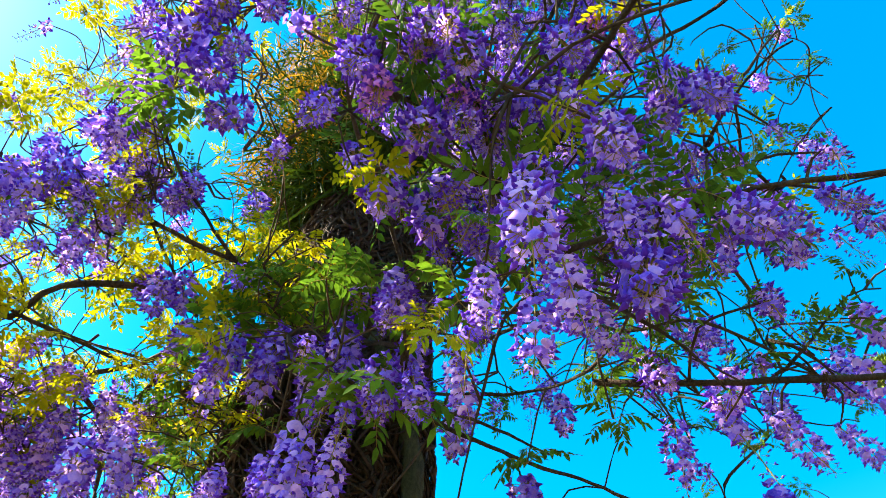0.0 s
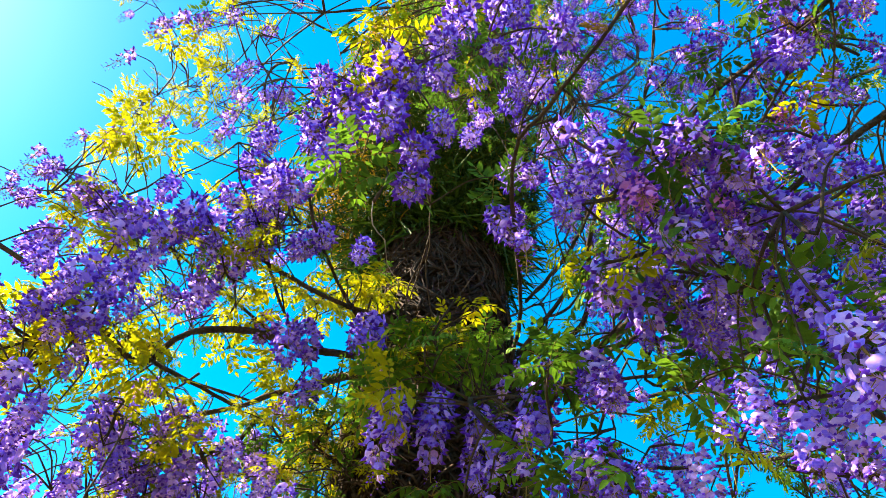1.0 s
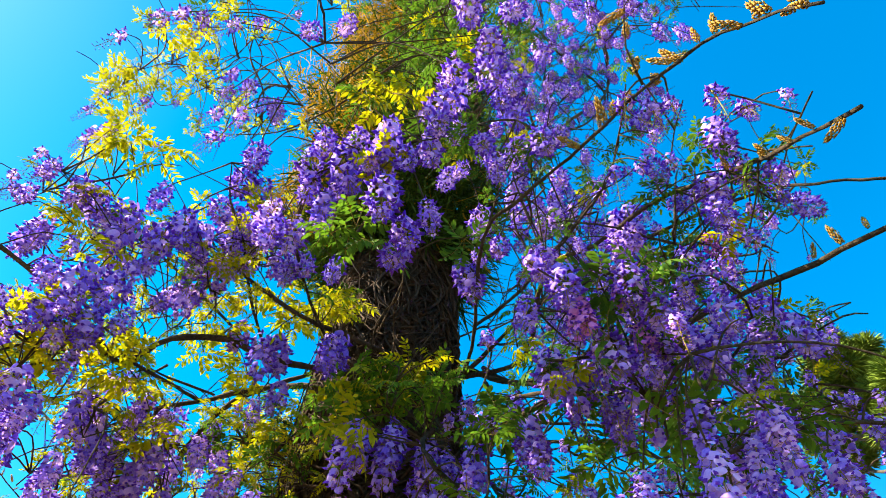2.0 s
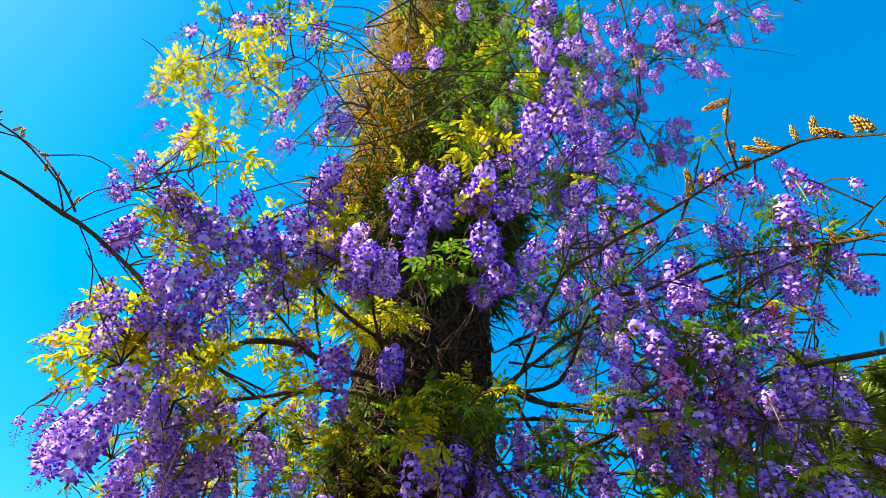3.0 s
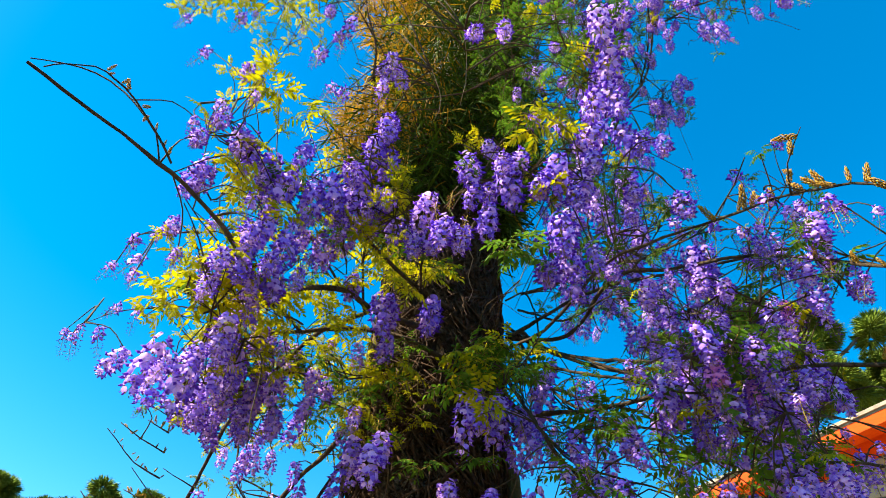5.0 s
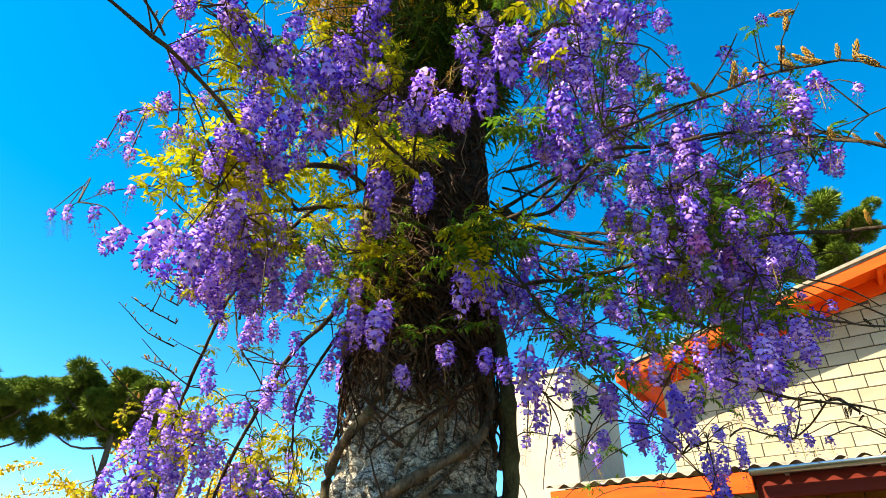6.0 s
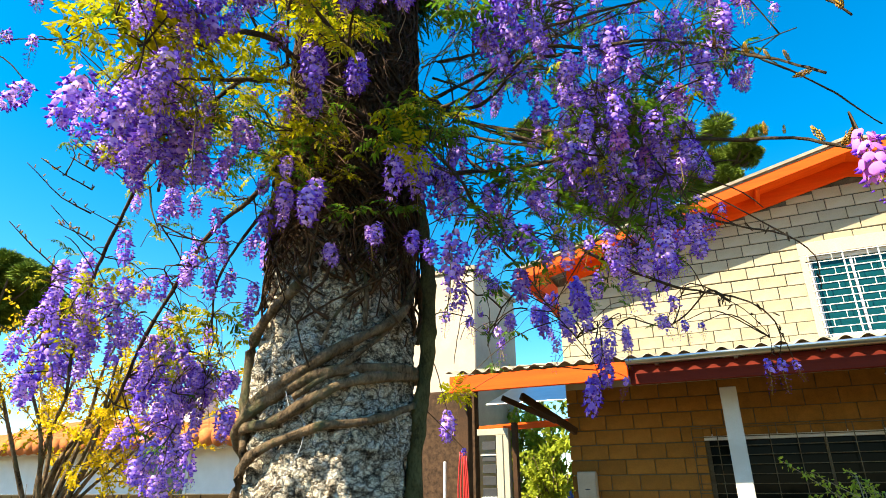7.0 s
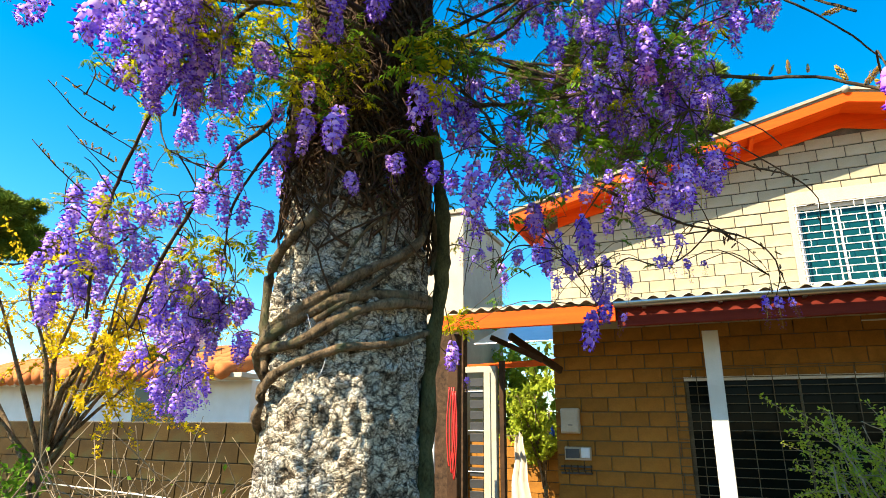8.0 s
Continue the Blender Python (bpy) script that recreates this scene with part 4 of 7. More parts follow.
stem([(-0.93, -0.52, 1.27), (-0.94, -0.49, 1.49), (-0.93, -0.47, 1.78), (-0.91, -0.46, 2.01), (-0.91, -0.46, 2.21), (-0.96, -0.44, 2.56), (-0.96, -0.57, 2.84)], 0.0259, 0.0224, MOSSYSTEM)
stem([(-0.98, -0.42, 2.05), (-0.96, -0.41, 2.20), (-0.97, -0.59, 2.38), (-1.01, -0.68, 2.63), (-1.05, -0.72, 2.86), (-1.04, -0.69, 3.08)], 0.0157, 0.0123, STEM)
stem([(-1.07, -0.76, 2.34), (-1.15, -0.79, 2.52), (-1.22, -0.79, 2.72), (-1.34, -0.75, 3.01)], 0.0101, 0.0081, STEM)
stem([(-1.33, -0.79, 2.38), (-1.32, -0.79, 2.59), (-1.32, -0.78, 2.78), (-1.32, -0.77, 3.02)], 0.0224, 0.0190, STEM)

# limbs that reach out from the trunk
stem([(-1.03, -0.68, 2.92), (-1.06, -1.02, 2.82), (-1.09, -1.15, 2.83), (-1.09, -1.29, 2.75), (-1.14, -1.34, 2.69), (-1.15, -1.38, 2.67), (-1.07, -1.54, 2.69), (-1.05, -1.73, 2.74), (-1.03, -1.87, 2.73), (-1.02, -1.97, 2.72), (-1.02, -2.11, 2.72)], 0.0110, 0.0035)
stem([(-1.02, -0.66, 2.80), (-1.08, -0.88, 2.80), (-1.23, -0.96, 2.85), (-1.35, -1.07, 2.82), (-1.40, -1.18, 2.75), (-1.48, -1.09, 2.70), (-1.59, -1.04, 2.63), (-1.65, -1.01, 2.51)], 0.0100, 0.0050)
stem([(-1.31, -1.11, 2.78), (-1.20, -1.27, 2.71), (-1.10, -1.36, 2.65)], 0.0053, 0.0048)
stem([(-1.03, -0.66, 3.03), (-0.97, -0.98, 2.92), (-0.98, -1.12, 2.94), (-0.99, -1.21, 2.97), (-1.00, -1.33, 3.00)], 0.0090, 0.0040)
stem([(-1.15, -1.38, 2.67), (-1.13, -1.48, 2.58), (-1.09, -1.54, 2.49)], 0.0045, 0.0024)
stem([(-1.02, -1.78, 2.74), (-1.03, -1.86, 2.81), (-1.12, -1.97, 2.93), (-1.19, -2.06, 2.96), (-1.22, -2.12, 2.93)], 0.0030, 0.0016)
stem([(-0.97, -0.45, 2.95), (-0.70, -0.62, 2.85), (-0.36, -0.90, 2.76), (-0.23, -0.91, 2.76), (-0.07, -0.91, 2.75), (0.09, -0.93, 2.72), (0.20, -0.95, 2.67), (0.25, -0.96, 2.61), (0.29, -0.97, 2.55), (0.32, -0.98, 2.48)], 0.0062, 0.0022)
stem([(0.09, -0.95, 2.70), (0.11, -1.00, 2.74), (0.16, -1.06, 2.77)], 0.0024, 0.001)
stem([(-0.99, -0.40, 3.05), (-0.75, -0.35, 3.00), (-0.46, -0.54, 3.02), (-0.28, -0.56, 2.95), (-0.12, -0.61, 2.87), (0.07, -0.64, 2.76), (0.16, -0.70, 2.65), (0.23, -0.77, 2.55), (0.28, -0.84, 2.45)], 0.0085, 0.003)
stem([(-0.16, -0.45, 2.88), (-0.02, -0.51, 2.84), (0.10, -0.58, 2.77), (0.20, -0.66, 2.72), (0.27, -0.75, 2.66)], 0.003, 0.0014)
stem([(-0.97, -0.45, 2.70), (-0.53, -0.64, 2.51), (-0.29, -0.63, 2.51), (-0.04, -0.64, 2.48), (0.09, -0.67, 2.43), (0.21, -0.71, 2.38), (0.28, -0.74, 2.32), (0.32, -0.78, 2.27), (0.37, -0.82, 2.21)], 0.0085, 0.0035)
stem([(-0.90, -2.08, 2.62), (-0.91, -2.06, 2.67), (-0.91, -2.02, 2.72), (-0.93, -1.98, 2.75), (-0.96, -1.92, 2.77), (-1.00, -1.85, 2.77), (-1.04, -1.80, 2.735)], 0.0012, 0.0024)
stem([(-0.97, -0.41, 3.05), (-0.60, -0.40, 3.13), (-0.17, -0.40, 3.05), (0.08, -0.25, 3.11), (0.20, -0.26, 3.00), (0.34, -0.22, 2.89), (0.45, -0.15, 2.81), (0.57, -0.06, 2.71)], 0.0075, 0.0024)
stem([(-0.99, -0.39, 3.09), (-0.85, -0.30, 3.00), (-0.61, -0.38, 2.83), (-0.33, -0.62, 2.60), (-0.12, -0.80, 2.49)], 0.0078, 0.0029)
stem([(-0.99, -0.38, 2.96), (-0.75, -0.40, 2.84), (-0.50, -0.47, 2.68), (-0.30, -0.62, 2.47), (-0.18, -0.73, 2.30)], 0.0068, 0.0029)
stem([(-0.98, -0.42, 3.11), (-0.89, -0.32, 3.02), (-0.67, -0.36, 2.87), (-0.45, -0.54, 2.63), (-0.25, -0.67, 2.45)], 0.0068, 0.0029)
stem([(-0.98, -0.42, 2.89), (-0.63, -0.83, 2.39), (-0.67, -0.42, 2.36), (-0.70, -0.01, 2.38), (-0.69, 0.38, 2.32), (-0.60, 0.55, 2.17), (-0.57, 0.69, 2.05)], 0.0058, 0.0019)
stem([(-0.98, -0.41, 3.23), (-0.95, -0.31, 3.32), (-0.85, -0.40, 3.04), (-0.76, -0.62, 2.62), (-0.71, -0.82, 2.41)], 0.0039, 0.0024)
stem([(-0.98, -0.41, 2.78), (-0.67, -0.56, 2.42), (-0.51, -0.43, 2.36), (-0.32, -0.47, 2.27), (-0.15, -0.55, 2.23)], 0.0044, 0.0019)
stem([(-1.15, -0.40, 4.20), (-0.46, -0.37, 5.62), (-0.37, -0.05, 5.49), (-0.31, 0.12, 5.23), (-0.31, 0.15, 5.02), (-0.42, 0.04, 4.73), (-0.56, -0.11, 4.59)], 0.0083, 0.0053)
stem([(-0.33, 0.25, 5.20), (-0.19, 0.11, 5.36), (-0.06, -0.12, 5.43), (0.14, -0.24, 5.46)], 0.0058, 0.0035)
stem([(-1.20, -0.60, 4.00), (-1.13, -1.46, 4.37), (-1.28, -1.61, 4.37), (-1.37, -1.80, 4.30), (-1.48, -1.90, 4.21)], 0.0049, 0.0018)
stem([(-0.38, -0.43, 2.29), (-0.18, -0.30, 2.20), (-0.07, -0.19, 2.18), (0.05, -0.08, 2.17), (0.13, 0.02, 2.13), (0.16, 0.11, 2.07), (0.13, 0.20, 1.98)], 0.0053, 0.0016)
stem([(-0.20, -0.63, 2.25), (-0.08, -0.48, 2.32), (0.05, -0.30, 2.35), (0.22, -0.02, 2.39), (0.31, 0.15, 2.36), (0.34, 0.33, 2.29)], 0.0045, 0.0016)
stem([(-1.40, -0.74, 3.15), (-1.39, -1.00, 2.86), (-1.54, -1.06, 2.68), (-1.67, -1.06, 2.57), (-1.78, -1.03, 2.43), (-1.86, -1.01, 2.31), (-1.97, -0.96, 2.11), (-2.02, -0.92, 1.87)], 0.0083, 0.0048)
stem([(-1.37, -0.71, 2.88), (-1.43, -0.75, 2.61), (-1.66, -0.74, 2.46), (-1.88, -0.71, 2.22), (-2.03, -0.68, 2.03), (-2.14, -0.65, 1.89)], 0.0090, 0.0064)
stem([(-1.25, -0.78, 2.45), (-1.46, -0.72, 2.51), (-1.68, -0.67, 2.31), (-1.81, -0.55, 2.18)], 0.0067, 0.0040)
stem([(-1.83, -1.02, 2.30), (-1.85, -1.12, 2.35), (-1.85, -1.22, 2.41)], 0.0023, 0.0012)
stem([(-1.66, -1.08, 2.55), (-1.63, -1.21, 2.50), (-1.56, -1.37, 2.47)], 0.0023, 0.0012)
stem([(-1.76, -1.05, 2.39), (-1.79, -1.15, 2.42)], 0.0023, 0.0012)
stem([(-0.26, -0.55, 2.70), (-0.23, -0.38, 2.88), (-0.11, -0.10, 3.18), (0.02, 0.08, 3.35)], 0.0032, 0.0012)
stem([(-1.02, -0.45, 2.90), (-0.63, -0.48, 2.64), (-0.53, -0.33, 2.64), (-0.40, -0.29, 2.49), (-0.28, -0.25, 2.42), (-0.23, -0.11, 2.33)], 0.0054, 0.0024)
stem([(-1.06, -0.34, 2.86), (-0.54, -0.64, 2.28), (-0.58, -0.51, 2.33), (-0.65, -0.30, 2.38)], 0.0045, 0.0024)
stem([(-1.58, -1.25, 2.31), (-1.62, -1.32, 2.34), (-1.64, -1.42, 2.40)], 0.0023, 0.0011)
stem([(-1.57, -1.27, 2.37), (-1.60, -1.34, 2.39), (-1.62, -1.40, 2.42)], 0.0023, 0.0011)
stem([(-1.55, -1.29, 2.42), (-1.58, -1.35, 2.44)], 0.0023, 0.0011)
stem([(-1.66, -1.25, 2.15), (-1.69, -1.32, 2.20), (-1.70, -1.39, 2.25)], 0.0023, 0.0011)
stem([(-1.51, -1.26, 2.45), (-1.54, -1.34, 2.48), (-1.56, -1.44, 2.54)], 0.0023, 0.0011)
stem([(-1.60, -1.22, 2.24), (-1.64, -1.31, 2.27)], 0.0023, 0.0011)
stem([(-0.03, -0.07, 2.21), (0.07, 0.03, 2.14), (0.12, 0.12, 2.05), (0.07, 0.21, 1.95)], 0.0015, 0.0008)


stem([(-1.41, -1.21, 2.91), (-1.55, -1.31, 2.85), (-1.66, -1.42, 2.83), (-1.76, -1.51, 2.79), (-1.85, -1.55, 2.76)], 0.004, 0.0012)
stem([(-1.33, -1.53, 2.90), (-1.42, -1.62, 2.88), (-1.51, -1.66, 2.86)], 0.003, 0.001)

stem([(-0.91, -0.40, 3.24), (-0.62, -0.46, 3.16), (-0.34, -0.61, 3.00), (-0.16, -0.70, 2.93), (-0.04, -0.77, 2.95), (0.04, -0.82, 3.01)], 0.0065, 0.0018)
stem([(-0.98, -0.30, 3.15), (-0.82, -0.33, 2.97), (-0.55, -0.37, 2.78), (-0.28, -0.51, 2.67), (-0.11, -0.63, 2.63), (0.00, -0.67, 2.63), (0.08, -0.71, 2.61)], 0.0095, 0.002)
stem([(-1.00, -0.27, 3.11), (-0.80, -0.38, 2.77), (-0.62, -0.42, 2.60), (-0.45, -0.42, 2.52), (-0.22, -0.44, 2.47)], 0.0075, 0.0022)
stem([(-0.96, -0.34, 3.22), (-0.74, -0.41, 3.04), (-0.48, -0.51, 2.98), (-0.31, -0.58, 2.83)], 0.005, 0.0018)
stem([(-0.70, -0.51, 3.85), (-0.44, -0.45, 3.90), (-0.37, -0.17, 4.46), (-0.28, 0.10, 5.02), (-0.13, 0.01, 5.32), (-0.02, -0.20, 5.54), (0.07, -0.44, 5.75)], 0.01, 0.004)
stem([(-0.28, 0.10, 5.02), (-0.23, 0.36, 5.10), (-0.25, 0.55, 5.09)], 0.004, 0.0015)
stem([(-0.13, 0.01, 5.32), (0.12, -0.07, 5.15), (0.38, -0.07, 5.02), (0.64, -0.02, 4.97), (0.70, 0.07, 4.91)], 0.006, 0.0015)
stem([(-0.44, -0.45, 3.90), (-0.43, -0.54, 4.31), (-0.35, -0.51, 4.88), (-0.17, -0.47, 5.32)], 0.006, 0.002)
stem([(-1.25, -1.05, 2.99), (-1.19, -1.26, 3.03), (-1.12, -1.44, 3.02), (-1.10, -1.57, 3.01), (-1.04, -1.71, 3.02)], 0.005, 0.0015)
stem([(-1.17, -0.99, 2.88), (-1.05, -1.14, 2.95), (-0.91, -1.25, 2.99), (-0.86, -1.34, 3.05), (-0.81, -1.39, 3.13)], 0.005, 0.0018)
stem([(-1.00, -0.90, 2.90), (-0.83, -1.10, 2.90), (-0.65, -1.22, 2.89), (-0.49, -1.22, 2.89), (-0.36, -1.16, 2.87), (-0.27, -1.11, 2.83)], 0.005, 0.0016)
stem([(-1.41, -1.05, 2.89), (-1.35, -1.25, 2.83), (-1.28, -1.41, 2.83), (-1.25, -1.55, 2.84), (-1.24, -1.65, 2.88)], 0.004, 0.0014)
stem([(-1.38, -1.19, 2.75), (-1.36, -1.28, 2.64), (-1.35, -1.36, 2.50), (-1.39, -1.39, 2.44)], 0.004, 0.0014)

# thin pale tendrils hanging before the trunk
stem([(-0.69, -1.05, 2.97), (-0.72, -1.03, 2.93), (-0.73, -0.99, 2.91), (-0.77, -0.96, 2.88), (-0.78, -0.92, 2.85), (-0.80, -0.91, 2.82)], 0.0016, 0.0010, DRY)
stem([(-0.51, -0.99, 2.83), (-0.55, -0.97, 2.82), (-0.60, -0.94, 2.79), (-0.64, -0.92, 2.78)], 0.0016, 0.0010, DRY)
stem([(-0.63, -1.37, 3.35), (-0.65, -1.29, 3.31), (-0.70, -1.26, 3.27)], 0.0016, 0.0010, DRY)
stem([(-0.52, -1.36, 3.50), (-0.57, -1.27, 3.43), (-0.63, -1.22, 3.35)], 0.0016, 0.0010, DRY)

# hanging flower heads that stand out
raceme((-1.29, -1.50, 2.43), 0.17, 'long')
raceme((-1.17, -1.48, 2.47), 0.17, 'long')
raceme((-1.24, -1.38, 2.62), 0.19, 'long')
raceme((-1.50, -1.10, 2.86), 0.23, 'long')
raceme((-1.32, -1.27, 2.58), 0.17, 'long')
raceme((-1.43, -1.10, 2.66), 0.21, 'long')
raceme((-1.42, -1.15, 2.54), 0.19, 'long')
raceme((-1.21, -1.51, 2.43), 0.13, 'long')
raceme((-1.48, -0.99, 2.85), 0.16, 'long')
raceme((-1.59, -1.16, 2.51), 0.11, 'full')
raceme((-1.47, -0.91, 2.63), 0.19, 'long')
raceme((-1.43, -1.06, 2.56), 0.13, 'long')
raceme((-1.59, -1.01, 2.50), 0.14, 'long')
raceme((-1.64, -0.77, 2.55), 0.20, 'long')
raceme((-1.72, -0.76, 2.45), 0.17, 'long')
raceme((-1.77, -0.75, 2.40), 0.19, 'long')
raceme((-1.82, -0.79, 2.31), 0.14, 'long')
raceme((-1.84, -0.84, 2.29), 0.14, 'long')
raceme((-1.72, -0.67, 2.40), 0.15, 'long')
raceme((-1.64, -0.65, 2.35), 0.17, 'long')
raceme((-1.73, -1.04, 2.37), 0.18, 'long')
raceme((-1.95, -1.02, 2.29), 0.21, 'long')
raceme((-1.90, -1.03, 2.32), 0.19, 'long')
raceme((-2.05, -0.96, 2.14), 0.14, 'long')
raceme((-2.07, -1.00, 2.12), 0.30, 'long')
raceme((-2.12, -1.06, 2.07), 0.16, 'long')
raceme((-2.00, -0.95, 2.14), 0.21, 'long')
raceme((-1.98, -0.92, 2.14), 0.19, 'long')
raceme((-1.93, -0.89, 2.21), 0.19, 'long')
raceme((-1.93, -0.84, 2.12), 0.21, 'long')
raceme((-1.93, -0.79, 2.17), 0.14, 'long')
raceme((-2.10, -1.00, 2.04), 0.21, 'long')
raceme((-2.04, -0.92, 2.05), 0.14, 'long')
raceme((-2.12, -0.82, 1.92), 0.12, 'long')
raceme((-2.02, -0.64, 2.04), 0.25, 'long')
raceme((-1.94, -0.62, 2.11), 0.22, 'long')
raceme((-1.87, -0.61, 2.12), 0.24, 'long')
raceme((-1.82, -0.53, 2.05), 0.22, 'long')
raceme((-1.86, -0.53, 1.96), 0.22, 'long')
raceme((-1.95, -0.55, 1.93), 0.30, 'long')
raceme((-2.14, -0.41, 1.82), 0.29, 'long')
raceme((-2.00, -0.42, 1.79), 0.25, 'long')
raceme((-1.68, -0.57, 1.85), 0.16, 'long')
raceme((-1.64, -0.56, 1.86), 0.15, 'long')
raceme((-2.32, -0.44, 1.87), 0.19, 'long')
raceme((-2.34, -0.47, 1.83), 0.14, 'long')
raceme((-2.09, -0.36, 1.67), 0.13, 'long')
raceme((-2.17, -0.43, 1.65), 0.13, 'long')
raceme((-1.99, -0.61, 2.00), 0.20, 'long')
raceme((-1.73, -0.52, 2.00), 0.16, 'long')
raceme((-1.34, -0.81, 2.47), 0.22, 'long')
raceme((-1.41, -0.74, 2.38), 0.16, 'long')
raceme((-1.64, -0.54, 2.25), 0.14, 'long')
raceme((-1.54, -0.63, 2.29), 0.14, 'long')
raceme((-1.50, -0.71, 2.44), 0.14, 'long')
raceme((-1.14, -0.97, 2.43), 0.12, 'full')
raceme((-0.99, -1.05, 2.34), 0.13, 'full')
raceme((-1.00, -1.00, 2.40), 0.11, 'full')
raceme((-1.01, -1.05, 2.84), 0.15, 'full')
raceme((-0.93, -0.93, 2.85), 0.15, 'full')
raceme((-1.04, -0.99, 2.73), 0.12, 'full')
raceme((-1.05, -0.85, 2.27), 0.08, 'full')
raceme((-0.80, -0.78, 2.29), 0.07, 'full')
raceme((-0.75, -0.78, 2.25), 0.07, 'full')
raceme((-0.90, -0.83, 2.31), 0.09, 'full')
raceme((-0.93, -0.83, 2.31), 0.13, 'slim')
raceme((-0.80, -0.91, 2.50), 0.22, 'long')
raceme((-0.75, -0.83, 2.50), 0.20, 'long')
raceme((-0.72, -0.76, 2.47), 0.22, 'long')
raceme((-0.77, -0.74, 2.43), 0.16, 'long')
raceme((-0.68, -0.77, 2.27), 0.25, 'long')
raceme((-0.64, -0.76, 2.23), 0.16, 'long')
raceme((-0.59, -0.73, 2.22), 0.14, 'long')
raceme((-0.71, -0.64, 2.16), 0.13, 'long')
raceme((-1.02, 0.50, 2.34), 0.23, 'slim')
raceme((-1.00, 0.51, 2.28), 0.17, 'slim')
raceme((-0.86, -0.23, 2.18), 0.13, 'slim')
raceme((-0.60, -0.75, 2.32), 0.13, 'slim')
raceme((-0.56, -0.73, 2.25), 0.12, 'slim')
raceme((-1.12, 0.30, 1.76), 0.05, 'slim')
raceme((-1.15, 0.20, 1.90), 0.15, 'full')
raceme((-0.45, -0.72, 2.41), 0.15, 'long')
raceme((-0.42, -0.73, 2.36), 0.13, 'long')
raceme((-0.31, -0.74, 2.47), 0.15, 'full')
raceme((-0.27, -0.73, 2.43), 0.13, 'slim')
raceme((-0.36, -0.70, 2.40), 0.11, 'slim')
raceme((-0.27, -0.70, 2.36), 0.13, 'slim')
raceme((-0.20, -0.75, 2.33), 0.11, 'slim')
raceme((-0.19, -0.50, 2.36), 0.14, 'full')
raceme((-0.11, -0.55, 2.30), 0.15, 'long')
raceme((-0.08, -0.58, 2.23), 0.14, 'slim')
raceme((-0.05, -0.51, 2.24), 0.07, 'full')
raceme((-0.25, -0.70, 2.23), 0.10, 'long')
raceme((-0.31, -0.68, 2.22), 0.12, 'slim')
raceme((-0.37, -0.67, 2.22), 0.12, 'long')
raceme((-0.23, -0.65, 2.20), 0.14, 'long')
raceme((-0.17, -0.66, 2.19), 0.14, 'long')
raceme((-0.14, -0.57, 2.20), 0.14, 'full')
raceme((-0.11, -0.42, 2.20), 0.09, 'slim')
raceme((-0.36, -0.31, 2.25), 0.14, 'long')
raceme((-0.55, 0.20, 2.41), 0.21, 'full')
raceme((-0.70, 0.42, 2.44), 0.23, 'slim')
raceme((-0.78, 0.48, 2.39), 0.17, 'full')
raceme((-0.68, 0.52, 2.38), 0.20, 'full')
raceme((-0.56, 0.44, 2.37), 0.19, 'long')
raceme((-0.29, -0.30, 2.21), 0.14, 'slim')
raceme((-0.23, -0.28, 2.18), 0.10, 'long')
raceme((-0.49, 0.59, 2.27), 0.20, 'long')
raceme((-0.58, 0.63, 2.26), 0.20, 'long')
raceme((-0.41, 0.53, 2.22), 0.17, 'slim')
raceme((-0.55, 0.67, 2.16), 0.17, 'full')
raceme((-0.60, -0.41, 2.26), 0.14, 'full')
raceme((-0.53, -0.71, 2.30), 0.11, 'full')
raceme((-0.63, -0.54, 2.68), 0.14, 'long')
raceme((-0.16, -0.05, 2.21), 0.18, 'slim')
raceme((-0.15, 0.18, 2.18), 0.12, 'slim')
raceme((-0.21, 0.17, 2.18), 0.10, 'slim')
raceme((-0.09, 0.11, 2.15), 0.07, 'slim')
raceme((-0.77, 0.68, 2.29), 0.21, 'slim')
raceme((-0.45, 0.64, 2.07), 0.14, 'slim')
raceme((0.14, 0.15, 2.00), 0.14, 'slim')
raceme((0.18, 0.14, 1.99), 0.09, 'slim')
raceme((0.10, 0.15, 2.00), 0.14, 'slim')
raceme((-0.61, 0.70, 2.09), 0.23, 'full')
raceme((-0.64, -0.29, 3.23), 0.19, 'long')
raceme((-0.81, -0.02, 3.43), 0.18, 'slim')
raceme((-0.58, -0.25, 3.24), 0.19, 'full')
raceme((-0.50, -0.11, 3.22), 0.19, 'full')
raceme((-0.40, -0.24, 3.12), 0.18, 'full')
raceme((-0.28, -0.46, 2.87), 0.16, 'long')
raceme((-0.19, -0.57, 2.97), 0.19, 'full')
raceme((-0.24, -0.93, 2.44), 0.11, 'long')
raceme((-0.17, -0.92, 2.46), 0.11, 'full')
raceme((-0.36, -0.62, 2.68), 0.11, 'long')
raceme((-0.53, -0.21, 3.05), 0.18, 'full')
raceme((-0.18, -0.49, 2.91), 0.16, 'slim')
raceme((-0.45, -1.05, 2.70), 0.13, 'full')
raceme((-0.38, -1.10, 2.65), 0.12, 'full')
raceme((-0.32, -1.09, 2.66), 0.12, 'long')
raceme((-0.15, -0.74, 2.38), 0.11, 'long')
raceme((-0.14, -0.42, 2.49), 0.13, 'full')
raceme((-0.51, -0.76, 2.44), 0.11, 'slim')
raceme((-0.56, -0.76, 2.40), 0.11, 'full')
raceme((-0.48, -0.72, 2.27), 0.11, 'full')
raceme((-0.44, -0.69, 2.23), 0.09, 'long')
raceme((0.05, -0.75, 2.58), 0.08, 'full')
raceme((0.01, -0.62, 2.81), 0.15, 'slim')
raceme((-0.01, -0.74, 2.80), 0.12, 'long')
raceme((0.05, -0.69, 2.73), 0.11, 'full')
raceme((0.12, -0.73, 2.81), 0.12, 'full')
